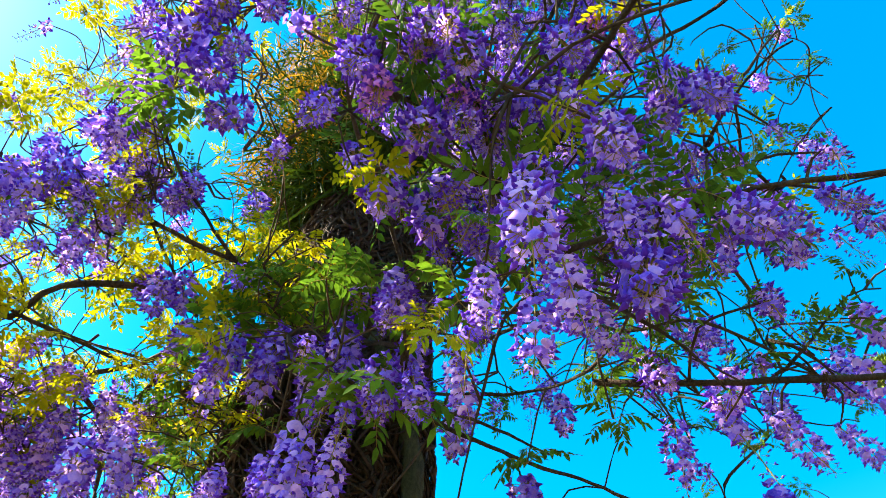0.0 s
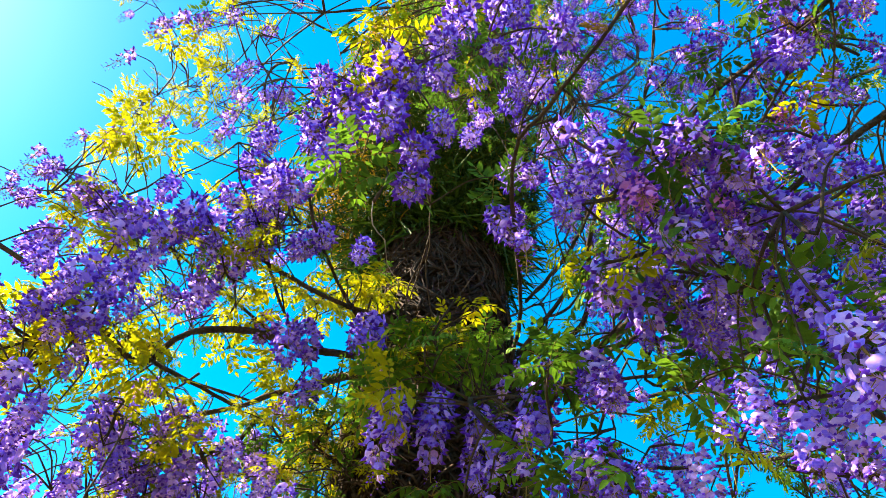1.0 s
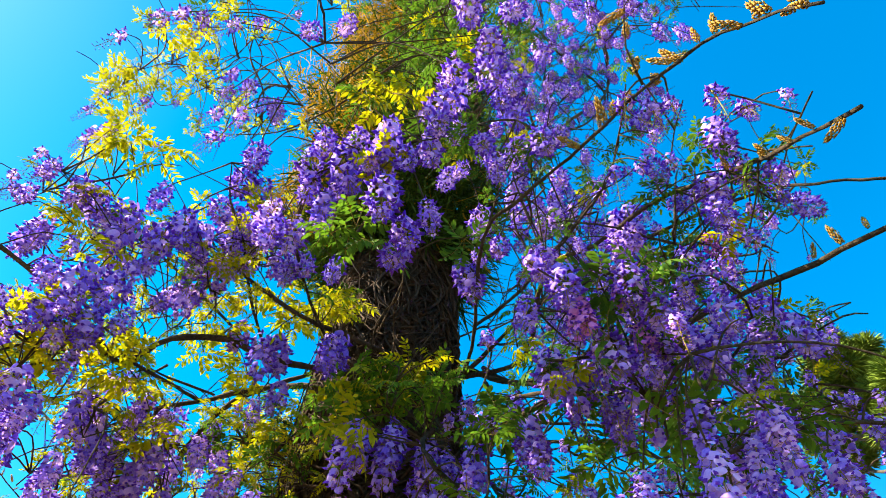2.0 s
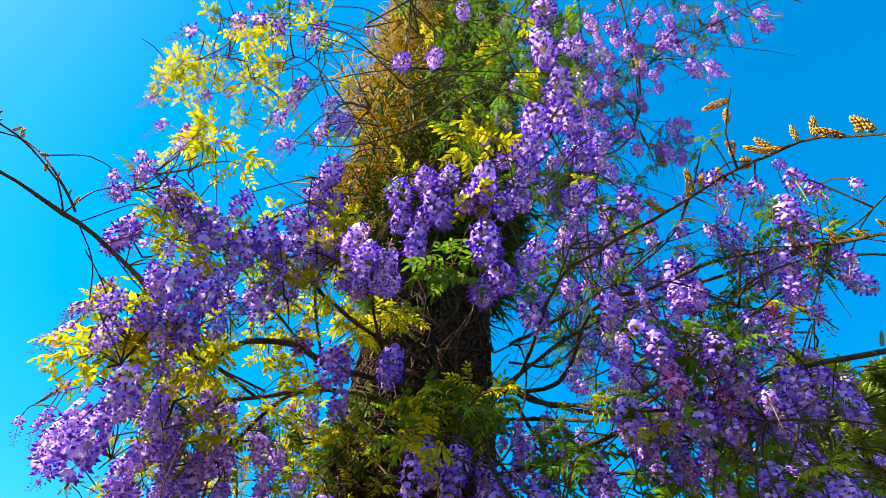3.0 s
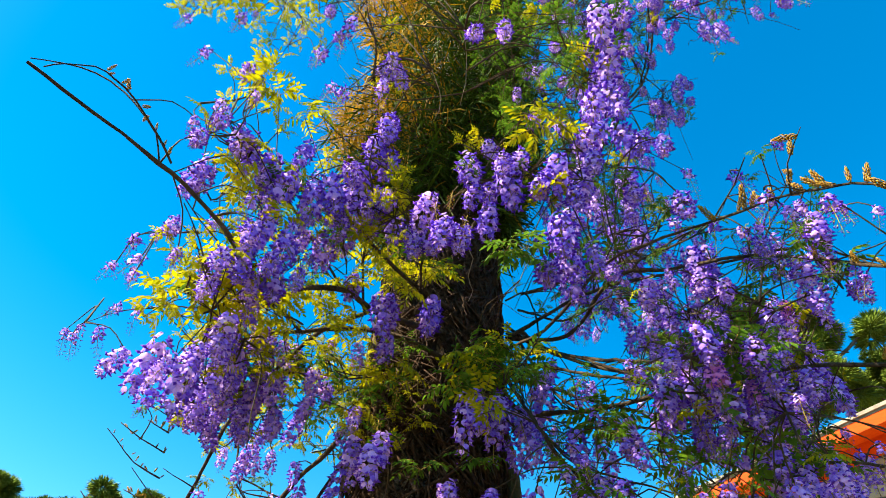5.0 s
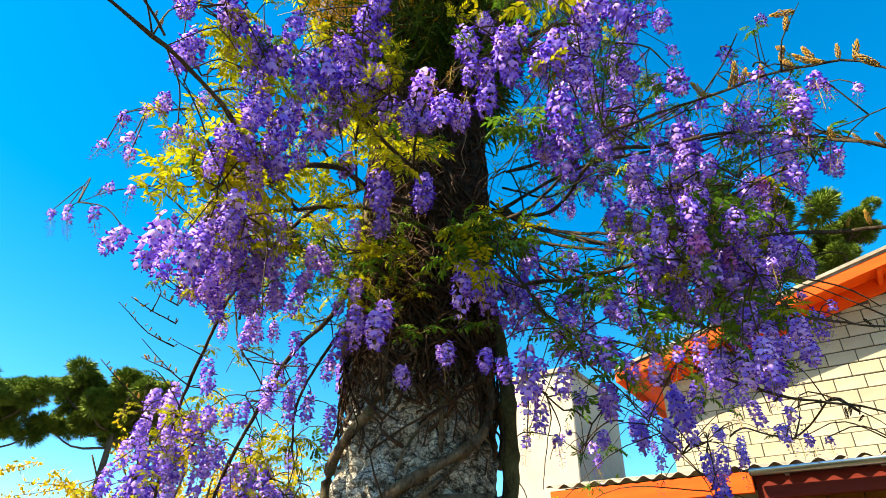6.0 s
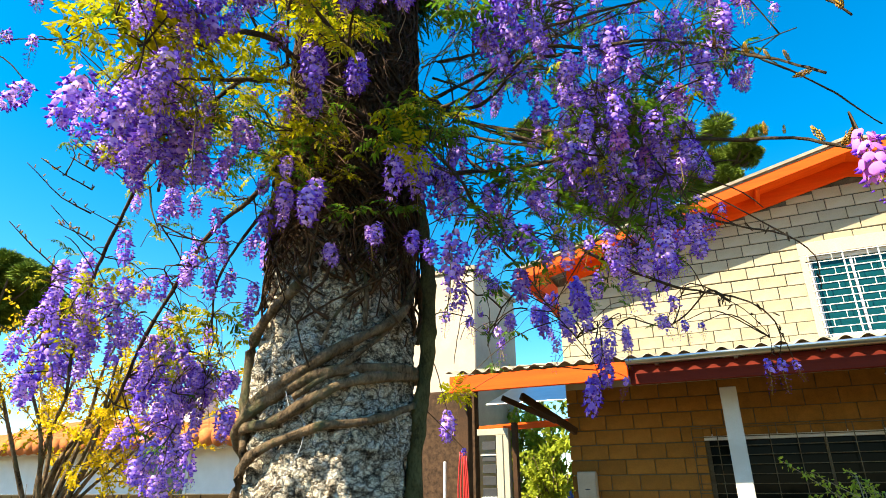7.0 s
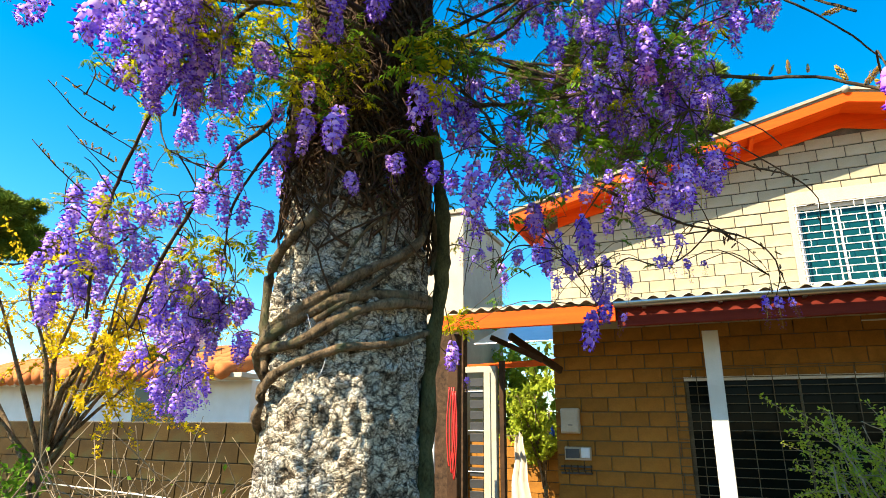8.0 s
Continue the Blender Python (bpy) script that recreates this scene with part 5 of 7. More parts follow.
raceme((-0.17, -0.89, 2.41), 0.11, 'pink')
raceme((-0.13, -0.79, 2.39), 0.09, 'pink')
raceme((0.27, -0.99, 2.20), 0.21, 'pink')
raceme((-0.56, -1.26, 2.98), 0.15, 'full')
raceme((-0.47, -1.22, 2.92), 0.18, 'full')
raceme((-0.52, -1.21, 2.80), 0.12, 'full')
raceme((-0.33, -1.19, 2.88), 0.16, 'full')
raceme((-0.31, -1.10, 2.91), 0.12, 'full')
raceme((-0.36, -1.16, 2.71), 0.16, 'full')
raceme((-0.42, -1.21, 2.95), 0.11, 'full')
raceme((-0.40, -0.82, 3.34), 0.14, 'full')
raceme((-0.39, -1.18, 2.85), 0.10, 'full')
raceme((-0.32, -1.15, 2.80), 0.09, 'full')
raceme((-0.58, -0.41, 3.93), 0.18, 'full')
raceme((-0.54, -1.24, 2.86), 0.09, 'full')
raceme((-0.87, -1.33, 3.22), 0.18, 'full')
raceme((-0.94, -1.30, 3.14), 0.20, 'full')
raceme((-0.95, -1.35, 3.14), 0.14, 'full')
raceme((-0.81, -1.35, 3.27), 0.15, 'full')
raceme((-0.93, -1.23, 3.11), 0.16, 'full')
raceme((-0.85, -1.28, 3.19), 0.15, 'full')
raceme((-0.67, -1.27, 2.88), 0.14, 'full')
raceme((-0.62, -1.26, 2.77), 0.13, 'full')
raceme((-0.59, -1.23, 2.76), 0.12, 'full')
raceme((-0.94, -1.35, 3.00), 0.15, 'full')
raceme((-0.94, -1.41, 3.00), 0.18, 'full')
raceme((-0.97, -1.43, 2.95), 0.17, 'full')
raceme((-0.92, -1.14, 3.05), 0.13, 'full')
raceme((-0.96, -1.23, 3.05), 0.16, 'full')
raceme((-0.96, -0.89, 2.91), 0.19, 'full')
raceme((-1.00, -1.09, 2.80), 0.17, 'full')
raceme((-1.03, -1.73, 3.03), 0.13, 'long')
raceme((-1.09, -1.74, 2.97), 0.07, 'full')
raceme((-1.06, -1.66, 3.04), 0.15, 'full')
raceme((-1.14, -1.68, 2.92), 0.14, 'full')
raceme((-1.07, -1.62, 3.07), 0.16, 'full')
raceme((-1.06, -1.54, 3.06), 0.18, 'full')
raceme((-1.02, -1.51, 2.89), 0.18, 'slim')
raceme((-0.99, -1.49, 2.96), 0.17, 'full')
raceme((-1.00, -1.51, 2.76), 0.16, 'full')
raceme((-1.00, -1.58, 2.80), 0.15, 'slim')
raceme((-0.94, -1.58, 2.67), 0.09, 'full')
raceme((-0.99, -1.45, 2.76), 0.16, 'full')
raceme((-1.01, -1.41, 2.86), 0.16, 'long')
raceme((-0.99, -1.46, 2.64), 0.13, 'full')
raceme((-0.97, -1.49, 3.10), 0.11, 'full')
raceme((-1.02, -1.35, 2.78), 0.12, 'slim')
raceme((-1.04, -1.31, 2.90), 0.16, 'full')
raceme((-0.99, -1.27, 2.97), 0.15, 'full')
raceme((-0.97, -1.40, 2.67), 0.11, 'long')
raceme((-1.00, -1.54, 2.62), 0.11, 'full')
raceme((-1.06, -1.45, 2.58), 0.09, 'long')
raceme((-1.14, -1.64, 2.64), 0.09, 'slim')
raceme((-1.43, -1.62, 2.78), 0.15, 'slim')
raceme((-2.25, -1.45, 2.97), 0.15, 'slim')
raceme((-1.18, -1.66, 2.95), 0.14, 'slim')
raceme((-1.04, -1.75, 2.90), 0.09, 'slim')
raceme((-1.05, -1.73, 3.02), 0.13, 'slim')
raceme((-1.38, -1.63, 2.69), 0.10, 'slim')
raceme((-2.37, -1.46, 2.99), 0.15, 'slim')
raceme((-1.34, -1.50, 2.53), 0.19, 'full')
raceme((-1.21, -1.47, 2.46), 0.20, 'full')
raceme((-1.69, -1.45, 2.65), 0.13, 'full')
raceme((-1.30, -1.32, 2.60), 0.14, 'full')
raceme((-1.45, -1.22, 2.73), 0.13, 'full')
raceme((-1.42, -1.17, 2.54), 0.10, 'full')
raceme((-1.11, -1.46, 2.48), 0.10, 'full')
raceme((-1.39, -1.18, 2.59), 0.14, 'full')
raceme((-1.50, -0.99, 2.86), 0.15, 'full')
raceme((-1.38, -1.08, 2.54), 0.12, 'full')
raceme((-1.41, -0.94, 2.66), 0.11, 'full')
raceme((-0.25, -1.07, 3.25), 0.19, 'full')
raceme((-0.24, -0.96, 3.43), 0.25, 'full')
raceme((-0.25, -1.06, 3.09), 0.19, 'full')
raceme((-0.28, -1.10, 2.96), 0.11, 'full')
raceme((-0.25, -0.90, 3.29), 0.18, 'full')
raceme((-0.26, -0.84, 3.14), 0.15, 'full')
raceme((-0.56, -0.48, 3.53), 0.22, 'full')
raceme((-0.51, -0.74, 3.19), 0.18, 'full')
raceme((-0.48, -0.45, 3.48), 0.21, 'full')
raceme((-0.51, -0.83, 2.86), 0.16, 'full')
raceme((-0.64, -0.40, 3.39), 0.19, 'slim')
raceme((-0.47, -0.38, 3.38), 0.19, 'long')
raceme((-0.47, -0.32, 3.34), 0.22, 'full')
raceme((-0.29, -0.53, 3.07), 0.16, 'long')
raceme((-0.21, -0.58, 2.99), 0.17, 'full')
raceme((-0.16, -0.58, 2.97), 0.19, 'long')
raceme((-0.21, -0.46, 2.92), 0.14, 'slim')
raceme((-0.88, 0.14, 3.61), 0.26, 'slim')
raceme((-0.54, -0.25, 3.12), 0.16, 'long')
raceme((-0.44, -0.20, 3.23), 0.18, 'long')
raceme((-0.23, -0.67, 2.64), 0.09, 'long')
raceme((-0.88, -0.09, 3.29), 0.18, 'long')
raceme((-0.58, -0.20, 3.32), 0.19, 'slim')
raceme((-0.09, -0.86, 2.44), 0.09, 'full')
raceme((-0.07, -0.63, 2.66), 0.11, 'full')
raceme((-0.09, -0.82, 2.41), 0.10, 'full')
raceme((-0.05, -0.77, 2.45), 0.09, 'slim')
raceme((-0.03, -0.72, 2.42), 0.09, 'full')
raceme((-0.10, -0.73, 2.40), 0.10, 'full')
raceme((-0.07, -0.70, 2.38), 0.10, 'full')
raceme((-0.15, -0.79, 2.36), 0.08, 'long')
raceme((-0.27, -0.75, 2.44), 0.14, 'slim')
raceme((-0.33, -0.78, 2.45), 0.09, 'slim')
raceme((-0.44, -0.73, 2.41), 0.12, 'full')
raceme((-0.44, -0.69, 2.38), 0.07, 'slim')
raceme((-0.28, -0.69, 2.38), 0.10, 'full')
raceme((-0.22, -0.70, 2.37), 0.09, 'long')
raceme((-0.16, -0.71, 2.32), 0.08, 'slim')
raceme((-0.11, -0.53, 2.44), 0.10, 'long')
raceme((-0.08, -0.43, 2.51), 0.12, 'slim')
raceme((-0.09, -0.14, 2.64), 0.10, 'slim')
raceme((-0.11, 0.08, 2.71), 0.14, 'slim')
raceme((-0.13, -0.71, 2.28), 0.08, 'full')
raceme((-0.76, -0.54, 2.69), 0.18, 'full')
raceme((-0.86, -0.28, 2.96), 0.15, 'full')
raceme((-0.72, -0.69, 2.50), 0.09, 'long')
raceme((-0.12, -0.34, 2.46), 0.10, 'full')
raceme((-0.20, -0.12, 3.83), 0.21, 'slim')
raceme((-0.01, -0.68, 3.11), 0.17, 'slim')
raceme((0.05, -0.93, 2.75), 0.12, 'slim')
raceme((0.07, -0.91, 2.71), 0.12, 'slim')
raceme((0.10, -0.87, 2.74), 0.10, 'slim')
raceme((0.16, -0.79, 2.80), 0.17, 'slim')
raceme((0.18, -0.68, 2.86), 0.13, 'slim')
raceme((-0.41, 0.28, 4.50), 0.30, 'slim')
raceme((-0.34, -0.32, 3.63), 0.19, 'slim')
raceme((-0.04, -0.73, 2.86), 0.13, 'slim')
raceme((0.02, -0.75, 2.78), 0.12, 'slim')
raceme((0.08, -0.65, 2.79), 0.13, 'slim')
raceme((0.12, -0.67, 2.74), 0.12, 'slim')
raceme((0.15, -0.67, 2.67), 0.11, 'slim')
raceme((0.16, -0.67, 2.64), 0.11, 'slim')
raceme((-0.06, -0.57, 2.90), 0.11, 'slim')
raceme((-0.01, -0.53, 2.84), 0.13, 'slim')
raceme((0.05, -0.63, 2.60), 0.11, 'slim')
raceme((0.13, -0.59, 2.68), 0.08, 'slim')
raceme((-0.37, -0.23, 3.97), 0.28, 'slim')
raceme((-0.38, -0.44, 3.40), 0.23, 'slim')
raceme((-0.23, -0.55, 3.16), 0.17, 'slim')
raceme((-0.10, -0.72, 2.93), 0.14, 'slim')
raceme((-0.17, -0.89, 2.40), 0.10, 'pink')
raceme((-0.13, -0.80, 2.38), 0.08, 'pink')
raceme((-0.11, -0.86, 2.43), 0.09, 'pink')
raceme((-0.02, -0.61, 2.68), 0.08, 'pink')
raceme((-0.78, -0.90, 2.50), 0.15, 'full')
raceme((-0.76, -0.81, 2.53), 0.16, 'full')
raceme((-0.74, -0.73, 2.52), 0.12, 'full')
raceme((-0.73, -0.68, 2.49), 0.10, 'full')
raceme((-0.13, 0.28, 5.05), 0.30, 'long')
raceme((-0.27, 0.43, 5.12), 0.30, 'long')
raceme((-0.29, -0.71, 4.01), 0.30, 'full')
raceme((-0.27, -0.55, 4.51), 0.30, 'full')
raceme((-0.21, -0.31, 5.21), 0.30, 'full')
raceme((-0.18, -0.88, 4.05), 0.30, 'full')
raceme((-0.17, -1.11, 3.65), 0.30, 'full')
raceme((-0.10, -0.29, 5.42), 0.30, 'full')
raceme((-0.13, -0.60, 4.96), 0.30, 'long')
raceme((-0.05, -0.15, 5.53), 0.30, 'full')
raceme((-0.10, 0.04, 5.49), 0.30, 'full')
raceme((0.13, 0.19, 5.36), 0.30, 'full')
raceme((0.22, 0.42, 5.67), 0.30, 'full')
raceme((0.13, -0.09, 5.30), 0.30, 'full')
raceme((0.45, -0.04, 5.09), 0.30, 'slim')
raceme((0.47, -0.24, 4.54), 0.30, 'slim')
raceme((0.33, 0.02, 5.22), 0.30, 'long')
raceme((0.12, -0.18, 5.50), 0.30, 'long')
raceme((-0.31, 0.18, 5.73), 0.30, 'slim')
raceme((-0.40, -0.19, 4.83), 0.30, 'long')
raceme((-0.35, -0.59, 3.98), 0.30, 'slim')
raceme((-0.16, -1.06, 3.98), 0.30, 'full')
raceme((-0.19, -0.98, 3.59), 0.30, 'full')
raceme((-1.36, -1.74, 3.98), 0.19, 'slim')
raceme((-1.32, -1.79, 3.59), 0.15, 'slim')
raceme((-1.44, -1.88, 3.83), 0.13, 'slim')
raceme((-1.17, -1.93, 3.98), 0.20, 'slim')
raceme((-0.93, -1.82, 3.84), 0.26, 'slim')
raceme((-0.84, -1.71, 3.83), 0.27, 'slim')
raceme((-0.90, -1.53, 3.74), 0.24, 'slim')
raceme((-1.09, -1.50, 3.77), 0.23, 'slim')
raceme((-0.94, -1.45, 3.42), 0.18, 'slim')
raceme((-0.76, -1.44, 3.31), 0.18, 'slim')
raceme((-0.72, -1.46, 3.40), 0.20, 'slim')
raceme((-0.87, -1.76, 3.84), 0.27, 'slim')
raceme((-0.73, -1.60, 3.71), 0.26, 'slim')
raceme((-0.99, -1.47, 3.47), 0.15, 'slim')
raceme((-0.80, -1.33, 3.27), 0.16, 'slim')
raceme((-1.00, -1.51, 3.78), 0.19, 'slim')

raceme((-1.87, -1.56, 2.72), 0.11, 'slim')
raceme((-1.82, -1.51, 2.75), 0.14, 'slim')
raceme((-1.75, -1.51, 2.81), 0.12, 'slim')
raceme((-1.70, -1.47, 2.81), 0.12, 'slim')
raceme((-1.49, -1.64, 2.88), 0.14, 'slim')
raceme((-1.55, -1.64, 2.80), 0.1, 'slim')
raceme((-1.42, -1.61, 2.89), 0.12, 'slim')
raceme((-1.05, -1.78, 2.95), 0.1, 'slim')
raceme((-0.99, -1.76, 3.00), 0.12, 'slim')

raceme((-0.83, -1.24, 3.09), 0.10, 'spent')
raceme((-0.65, -1.27, 2.85), 0.10, 'spent')
raceme((-0.56, -1.25, 2.76), 0.10, 'spent')
raceme((-0.89, -1.28, 3.18), 0.10, 'spent')
raceme((-1.02, -1.25, 2.95), 0.10, 'spent')
raceme((-1.09, -1.17, 3.03), 0.10, 'spent')
raceme((-1.05, -1.62, 2.88), 0.10, 'spent')
raceme((-1.48, -0.93, 2.78), 0.10, 'spent')
raceme((-1.36, -0.87, 2.74), 0.10, 'spent')
raceme((-1.10, -0.87, 2.59), 0.10, 'spent')
raceme((-1.09, -1.64, 3.03), 0.10, 'spent')
raceme((-1.02, -1.35, 2.87), 0.10, 'spent')
raceme((-1.09, -1.11, 2.97), 0.10, 'spent')
raceme((-0.68, -1.25, 2.85), 0.10, 'spent')
raceme((-0.58, -1.29, 2.82), 0.10, 'spent')
raceme((-0.21, -0.91, 2.95), 0.10, 'spent')
raceme((-0.26, -0.81, 3.30), 0.13, 'spent')
raceme((-1.15, -1.28, 2.83), 0.10, 'spent')
raceme((-1.11, -1.43, 2.49), 0.10, 'spent')
raceme((-1.41, -0.90, 2.80), 0.10, 'spent')
raceme((-1.11, -0.94, 2.58), 0.10, 'spent')
raceme((-1.16, -0.94, 2.64), 0.10, 'spent')
raceme((-1.34, -0.92, 2.63), 0.10, 'spent')
raceme((-1.89, -0.57, 2.05), 0.10, 'spent')
raceme((-1.83, -0.53, 2.01), 0.10, 'spent')
raceme((-0.02, -0.35, 2.53), 0.10, 'spent')
raceme((-1.04, -0.92, 2.59), 0.10, 'spent')
raceme((-1.04, -0.98, 2.46), 0.10, 'spent')
raceme((-1.02, -0.86, 2.66), 0.10, 'spent')
raceme((-1.12, -1.13, 2.88), 0.10, 'spent')
raceme((-1.31, -1.31, 2.74), 0.10, 'spent')

# leaf sprays that stand out
sprig((-0.40, -1.24, 3.05), 0.10, 0.45)
sprig((-0.34, -1.20, 3.05), 0.13, 0.45)
sprig((-0.32, -1.16, 3.04), 0.11, 0.45)
sprig((-0.39, -1.21, 3.03), 0.12, 0.45)
sprig((-0.28, -1.03, 3.65), 0.13, 0.45)
sprig((-0.25, -0.99, 3.62), 0.13, 0.9)
sprig((-0.99, -1.69, 3.20), 0.13, 0.9)
sprig((-0.98, -1.63, 3.19), 0.11, 0.9)
sprig((-1.02, -1.68, 3.15), 0.10, 0.9)
sprig((-1.00, -1.69, 3.26), 0.11, 0.9)
sprig((-1.15, -1.56, 2.61), 0.09, 0.9)
sprig((-1.03, -1.53, 2.61), 0.12, 0.9)
sprig((-1.16, -1.53, 2.59), 0.12, 0.9)
sprig((-1.11, -1.49, 2.58), 0.10, 0.9)
sprig((-1.05, -1.48, 2.61), 0.13, 0.9)
sprig((-1.01, -1.57, 2.60), 0.10, 0.9)
sprig((-1.21, -1.59, 2.67), 0.11, 0.9)
sprig((-1.06, -1.51, 2.59), 0.10, 0.9)
sprig((-1.29, -1.56, 2.61), 0.12, 0.9)
sprig((-1.08, -1.04, 3.04), 0.13, 0.9)
sprig((-1.07, -0.99, 2.97), 0.10, 0.9)
sprig((-1.07, -0.98, 3.14), 0.12, 0.9)
sprig((-1.09, -0.86, 3.16), 0.13, 0.9)
sprig((-0.96, -0.86, 3.05), 0.13, 0.9)
sprig((-1.17, -0.84, 3.17), 0.09, 0.9)
sprig((-1.32, -1.05, 2.94), 0.12, 0.9)
sprig((-1.23, -1.06, 2.86), 0.09, 0.9)
sprig((-0.96, -1.54, 3.16), 0.12, 0.9)
sprig((-0.94, -1.51, 3.21), 0.09, 0.9)
sprig((-1.03, -1.61, 2.87), 0.12, 0.9)
sprig((-1.07, -1.63, 2.91), 0.10, 0.9)
sprig((-0.89, -1.71, 3.81), 0.10, 0.9)
sprig((-0.99, -1.70, 3.85), 0.09, 0.9)
sprig((-0.83, -1.73, 3.88), 0.10, 0.9)
sprig((-0.99, -1.77, 3.83), 0.11, 0.9)
sprig((-1.33, -1.89, 3.87), 0.10, 0.9)
sprig((-1.33, -1.90, 3.97), 0.10, 0.9)
sprig((-1.49, -1.72, 4.32), 0.11, 0.9)
sprig((-1.06, -1.63, 3.93), 0.10, 0.9)
sprig((-1.30, -1.65, 4.14), 0.10, 0.9)
sprig((-1.34, -1.81, 3.98), 0.13, 0.9)
sprig((-0.74, -1.63, 3.75), 0.09, 0.9)
sprig((-1.30, -0.87, 2.71), 0.11, 0.9)
sprig((-1.47, -0.89, 2.77), 0.10, 0.9)
sprig((-1.17, -0.88, 2.67), 0.09, 0.9)
sprig((-1.39, -0.86, 2.77), 0.11, 0.9)
sprig((-1.51, -0.98, 2.78), 0.10, 0.9)
sprig((-1.51, -1.08, 2.75), 0.12, 0.9)
sprig((-1.10, -0.99, 3.07), 0.09, 0.9)
sprig((-1.50, -1.17, 2.87), 0.09, 0.9)
sprig((-1.18, -1.19, 2.97), 0.09, 0.9)
sprig((-0.36, -1.18, 2.79), 0.09, 0.9)
sprig((-1.11, -1.15, 3.01), 0.11, 0.9)
sprig((-0.81, -0.87, 2.67), 0.11, 0.3)
sprig((-0.73, -0.81, 2.69), 0.09, 0.3)
sprig((-0.70, -0.75, 2.66), 0.11, 0.3)
sprig((-0.81, -0.93, 2.52), 0.12, 0.3)
sprig((-0.72, -0.78, 2.58), 0.13, 0.3)
sprig((-0.77, -0.86, 2.55), 0.11, 0.3)
sprig((-0.73, -0.66, 2.76), 0.09, 0.3)
sprig((-0.74, -0.86, 2.61), 0.09, 0.3)
sprig((-0.72, -0.80, 2.62), 0.11, 0.3)
sprig((-0.79, -0.92, 2.57), 0.11, 0.3)
sprig((-1.45, -0.95, 2.82), 0.12, 0.05)
sprig((-0.34, -0.77, 2.45), 0.12, 0.05)
sprig((-0.15, -0.70, 2.31), 0.12, 0.05)
sprig((-0.11, -0.54, 2.32), 0.09, 0.05)
sprig((-0.49, -1.19, 2.65), 0.10, 0.05)
sprig((-0.45, -1.16, 2.66), 0.13, 0.05)
sprig((-0.49, -1.09, 2.70), 0.12, 0.05)
sprig((-0.42, 0.10, 4.47), 0.12, 0.05)
sprig((-0.24, -0.54, 3.24), 0.10, 0.05)
sprig((-0.56, -0.22, 3.24), 0.13, 0.05)
sprig((-0.77, -0.22, 3.37), 0.11, 0.05)
sprig((-0.08, -0.82, 2.43), 0.09, 0.05)
sprig((-0.14, -0.88, 2.42), 0.11, 0.05)
sprig((-0.35, -1.01, 2.99), 0.09, 0.05)
sprig((-0.18, -1.05, 3.64), 0.12, 0.05)
sprig((-0.29, -1.17, 3.65), 0.09, 0.05)
sprig((-0.35, -1.05, 3.54), 0.12, 0.05)
sprig((-0.13, -0.90, 4.16), 0.13, 0.05)
sprig((0.05, -0.62, 2.78), 0.11, 0.05)
sprig((0.14, -0.67, 2.69), 0.09, 0.05)
sprig((-0.17, -0.83, 2.37), 0.13, 0.05)
sprig((-0.35, -0.63, 2.36), 0.11, 0.05)
sprig((-0.15, -0.72, 2.25), 0.11, 0.05)
sprig((-0.44, -0.88, 2.86), 0.12, 0.05)
sprig((-0.34, 0.37, 4.91), 0.11, 0.05)
sprig((-1.29, -1.59, 2.53), 0.09, 0.9)
sprig((-1.17, -1.60, 2.51), 0.11, 0.9)
sprig((-1.12, -1.59, 2.53), 0.13, 0.9)
sprig((-1.09, -1.54, 2.56), 0.13, 0.9)
sprig((-1.87, -0.61, 2.14), 0.09, 0.9)
sprig((-1.94, -0.62, 2.13), 0.12, 0.9)
sprig((-1.82, -0.57, 2.15), 0.13, 0.9)
sprig((-1.83, -0.60, 2.19), 0.11, 0.9)
sprig((-1.87, -0.64, 2.16), 0.09, 0.9)
sprig((-1.17, 0.39, 2.00), 0.11, 0.9)
sprig((-1.19, 0.34, 2.02), 0.13, 0.9)
sprig((-0.94, -0.92, 3.00), 0.10, 0.9)
sprig((-1.00, -0.93, 3.04), 0.10, 0.9)
sprig((-1.06, -0.94, 3.01), 0.10, 0.9)
sprig((-1.12, -1.06, 2.78), 0.11, 0.9)
sprig((-1.16, -0.92, 3.16), 0.12, 0.9)
sprig((-1.76, -0.52, 2.00), 0.09, 0.9)
sprig((-1.97, -0.89, 2.11), 0.09, 0.9)
sprig((-1.89, -0.92, 2.30), 0.13, 0.9)
sprig((-1.87, -0.84, 2.24), 0.10, 0.9)
sprig((-1.72, -0.51, 2.20), 0.11, 0.9)
sprig((-1.78, -0.57, 2.21), 0.13, 0.9)
sprig((-1.71, -0.48, 2.13), 0.12, 0.9)
sprig((-1.47, -0.91, 2.79), 0.13, 0.3)
sprig((-1.47, -0.99, 2.76), 0.11, 0.3)
sprig((-1.41, -0.89, 2.81), 0.10, 0.3)
sprig((-1.32, -0.92, 2.65), 0.12, 0.3)
sprig((-0.77, -0.89, 2.61), 0.12, 0.3)
sprig((-0.80, -0.91, 2.57), 0.11, 0.3)
sprig((-0.77, -0.75, 2.70), 0.10, 0.3)
sprig((-0.73, -0.74, 2.65), 0.09, 0.3)
sprig((-0.83, -0.93, 2.55), 0.09, 0.3)
sprig((-0.78, -0.81, 2.70), 0.10, 0.3)
sprig((-0.79, -0.92, 2.62), 0.13, 0.3)
sprig((-0.50, -0.74, 2.39), 0.13, 0.05)
sprig((-0.53, -0.72, 2.23), 0.12, 0.05)
sprig((-0.21, -0.54, 2.33), 0.11, 0.05)
sprig((-0.10, -0.39, 2.39), 0.09, 0.05)
sprig((-0.34, -0.68, 2.28), 0.11, 0.05)
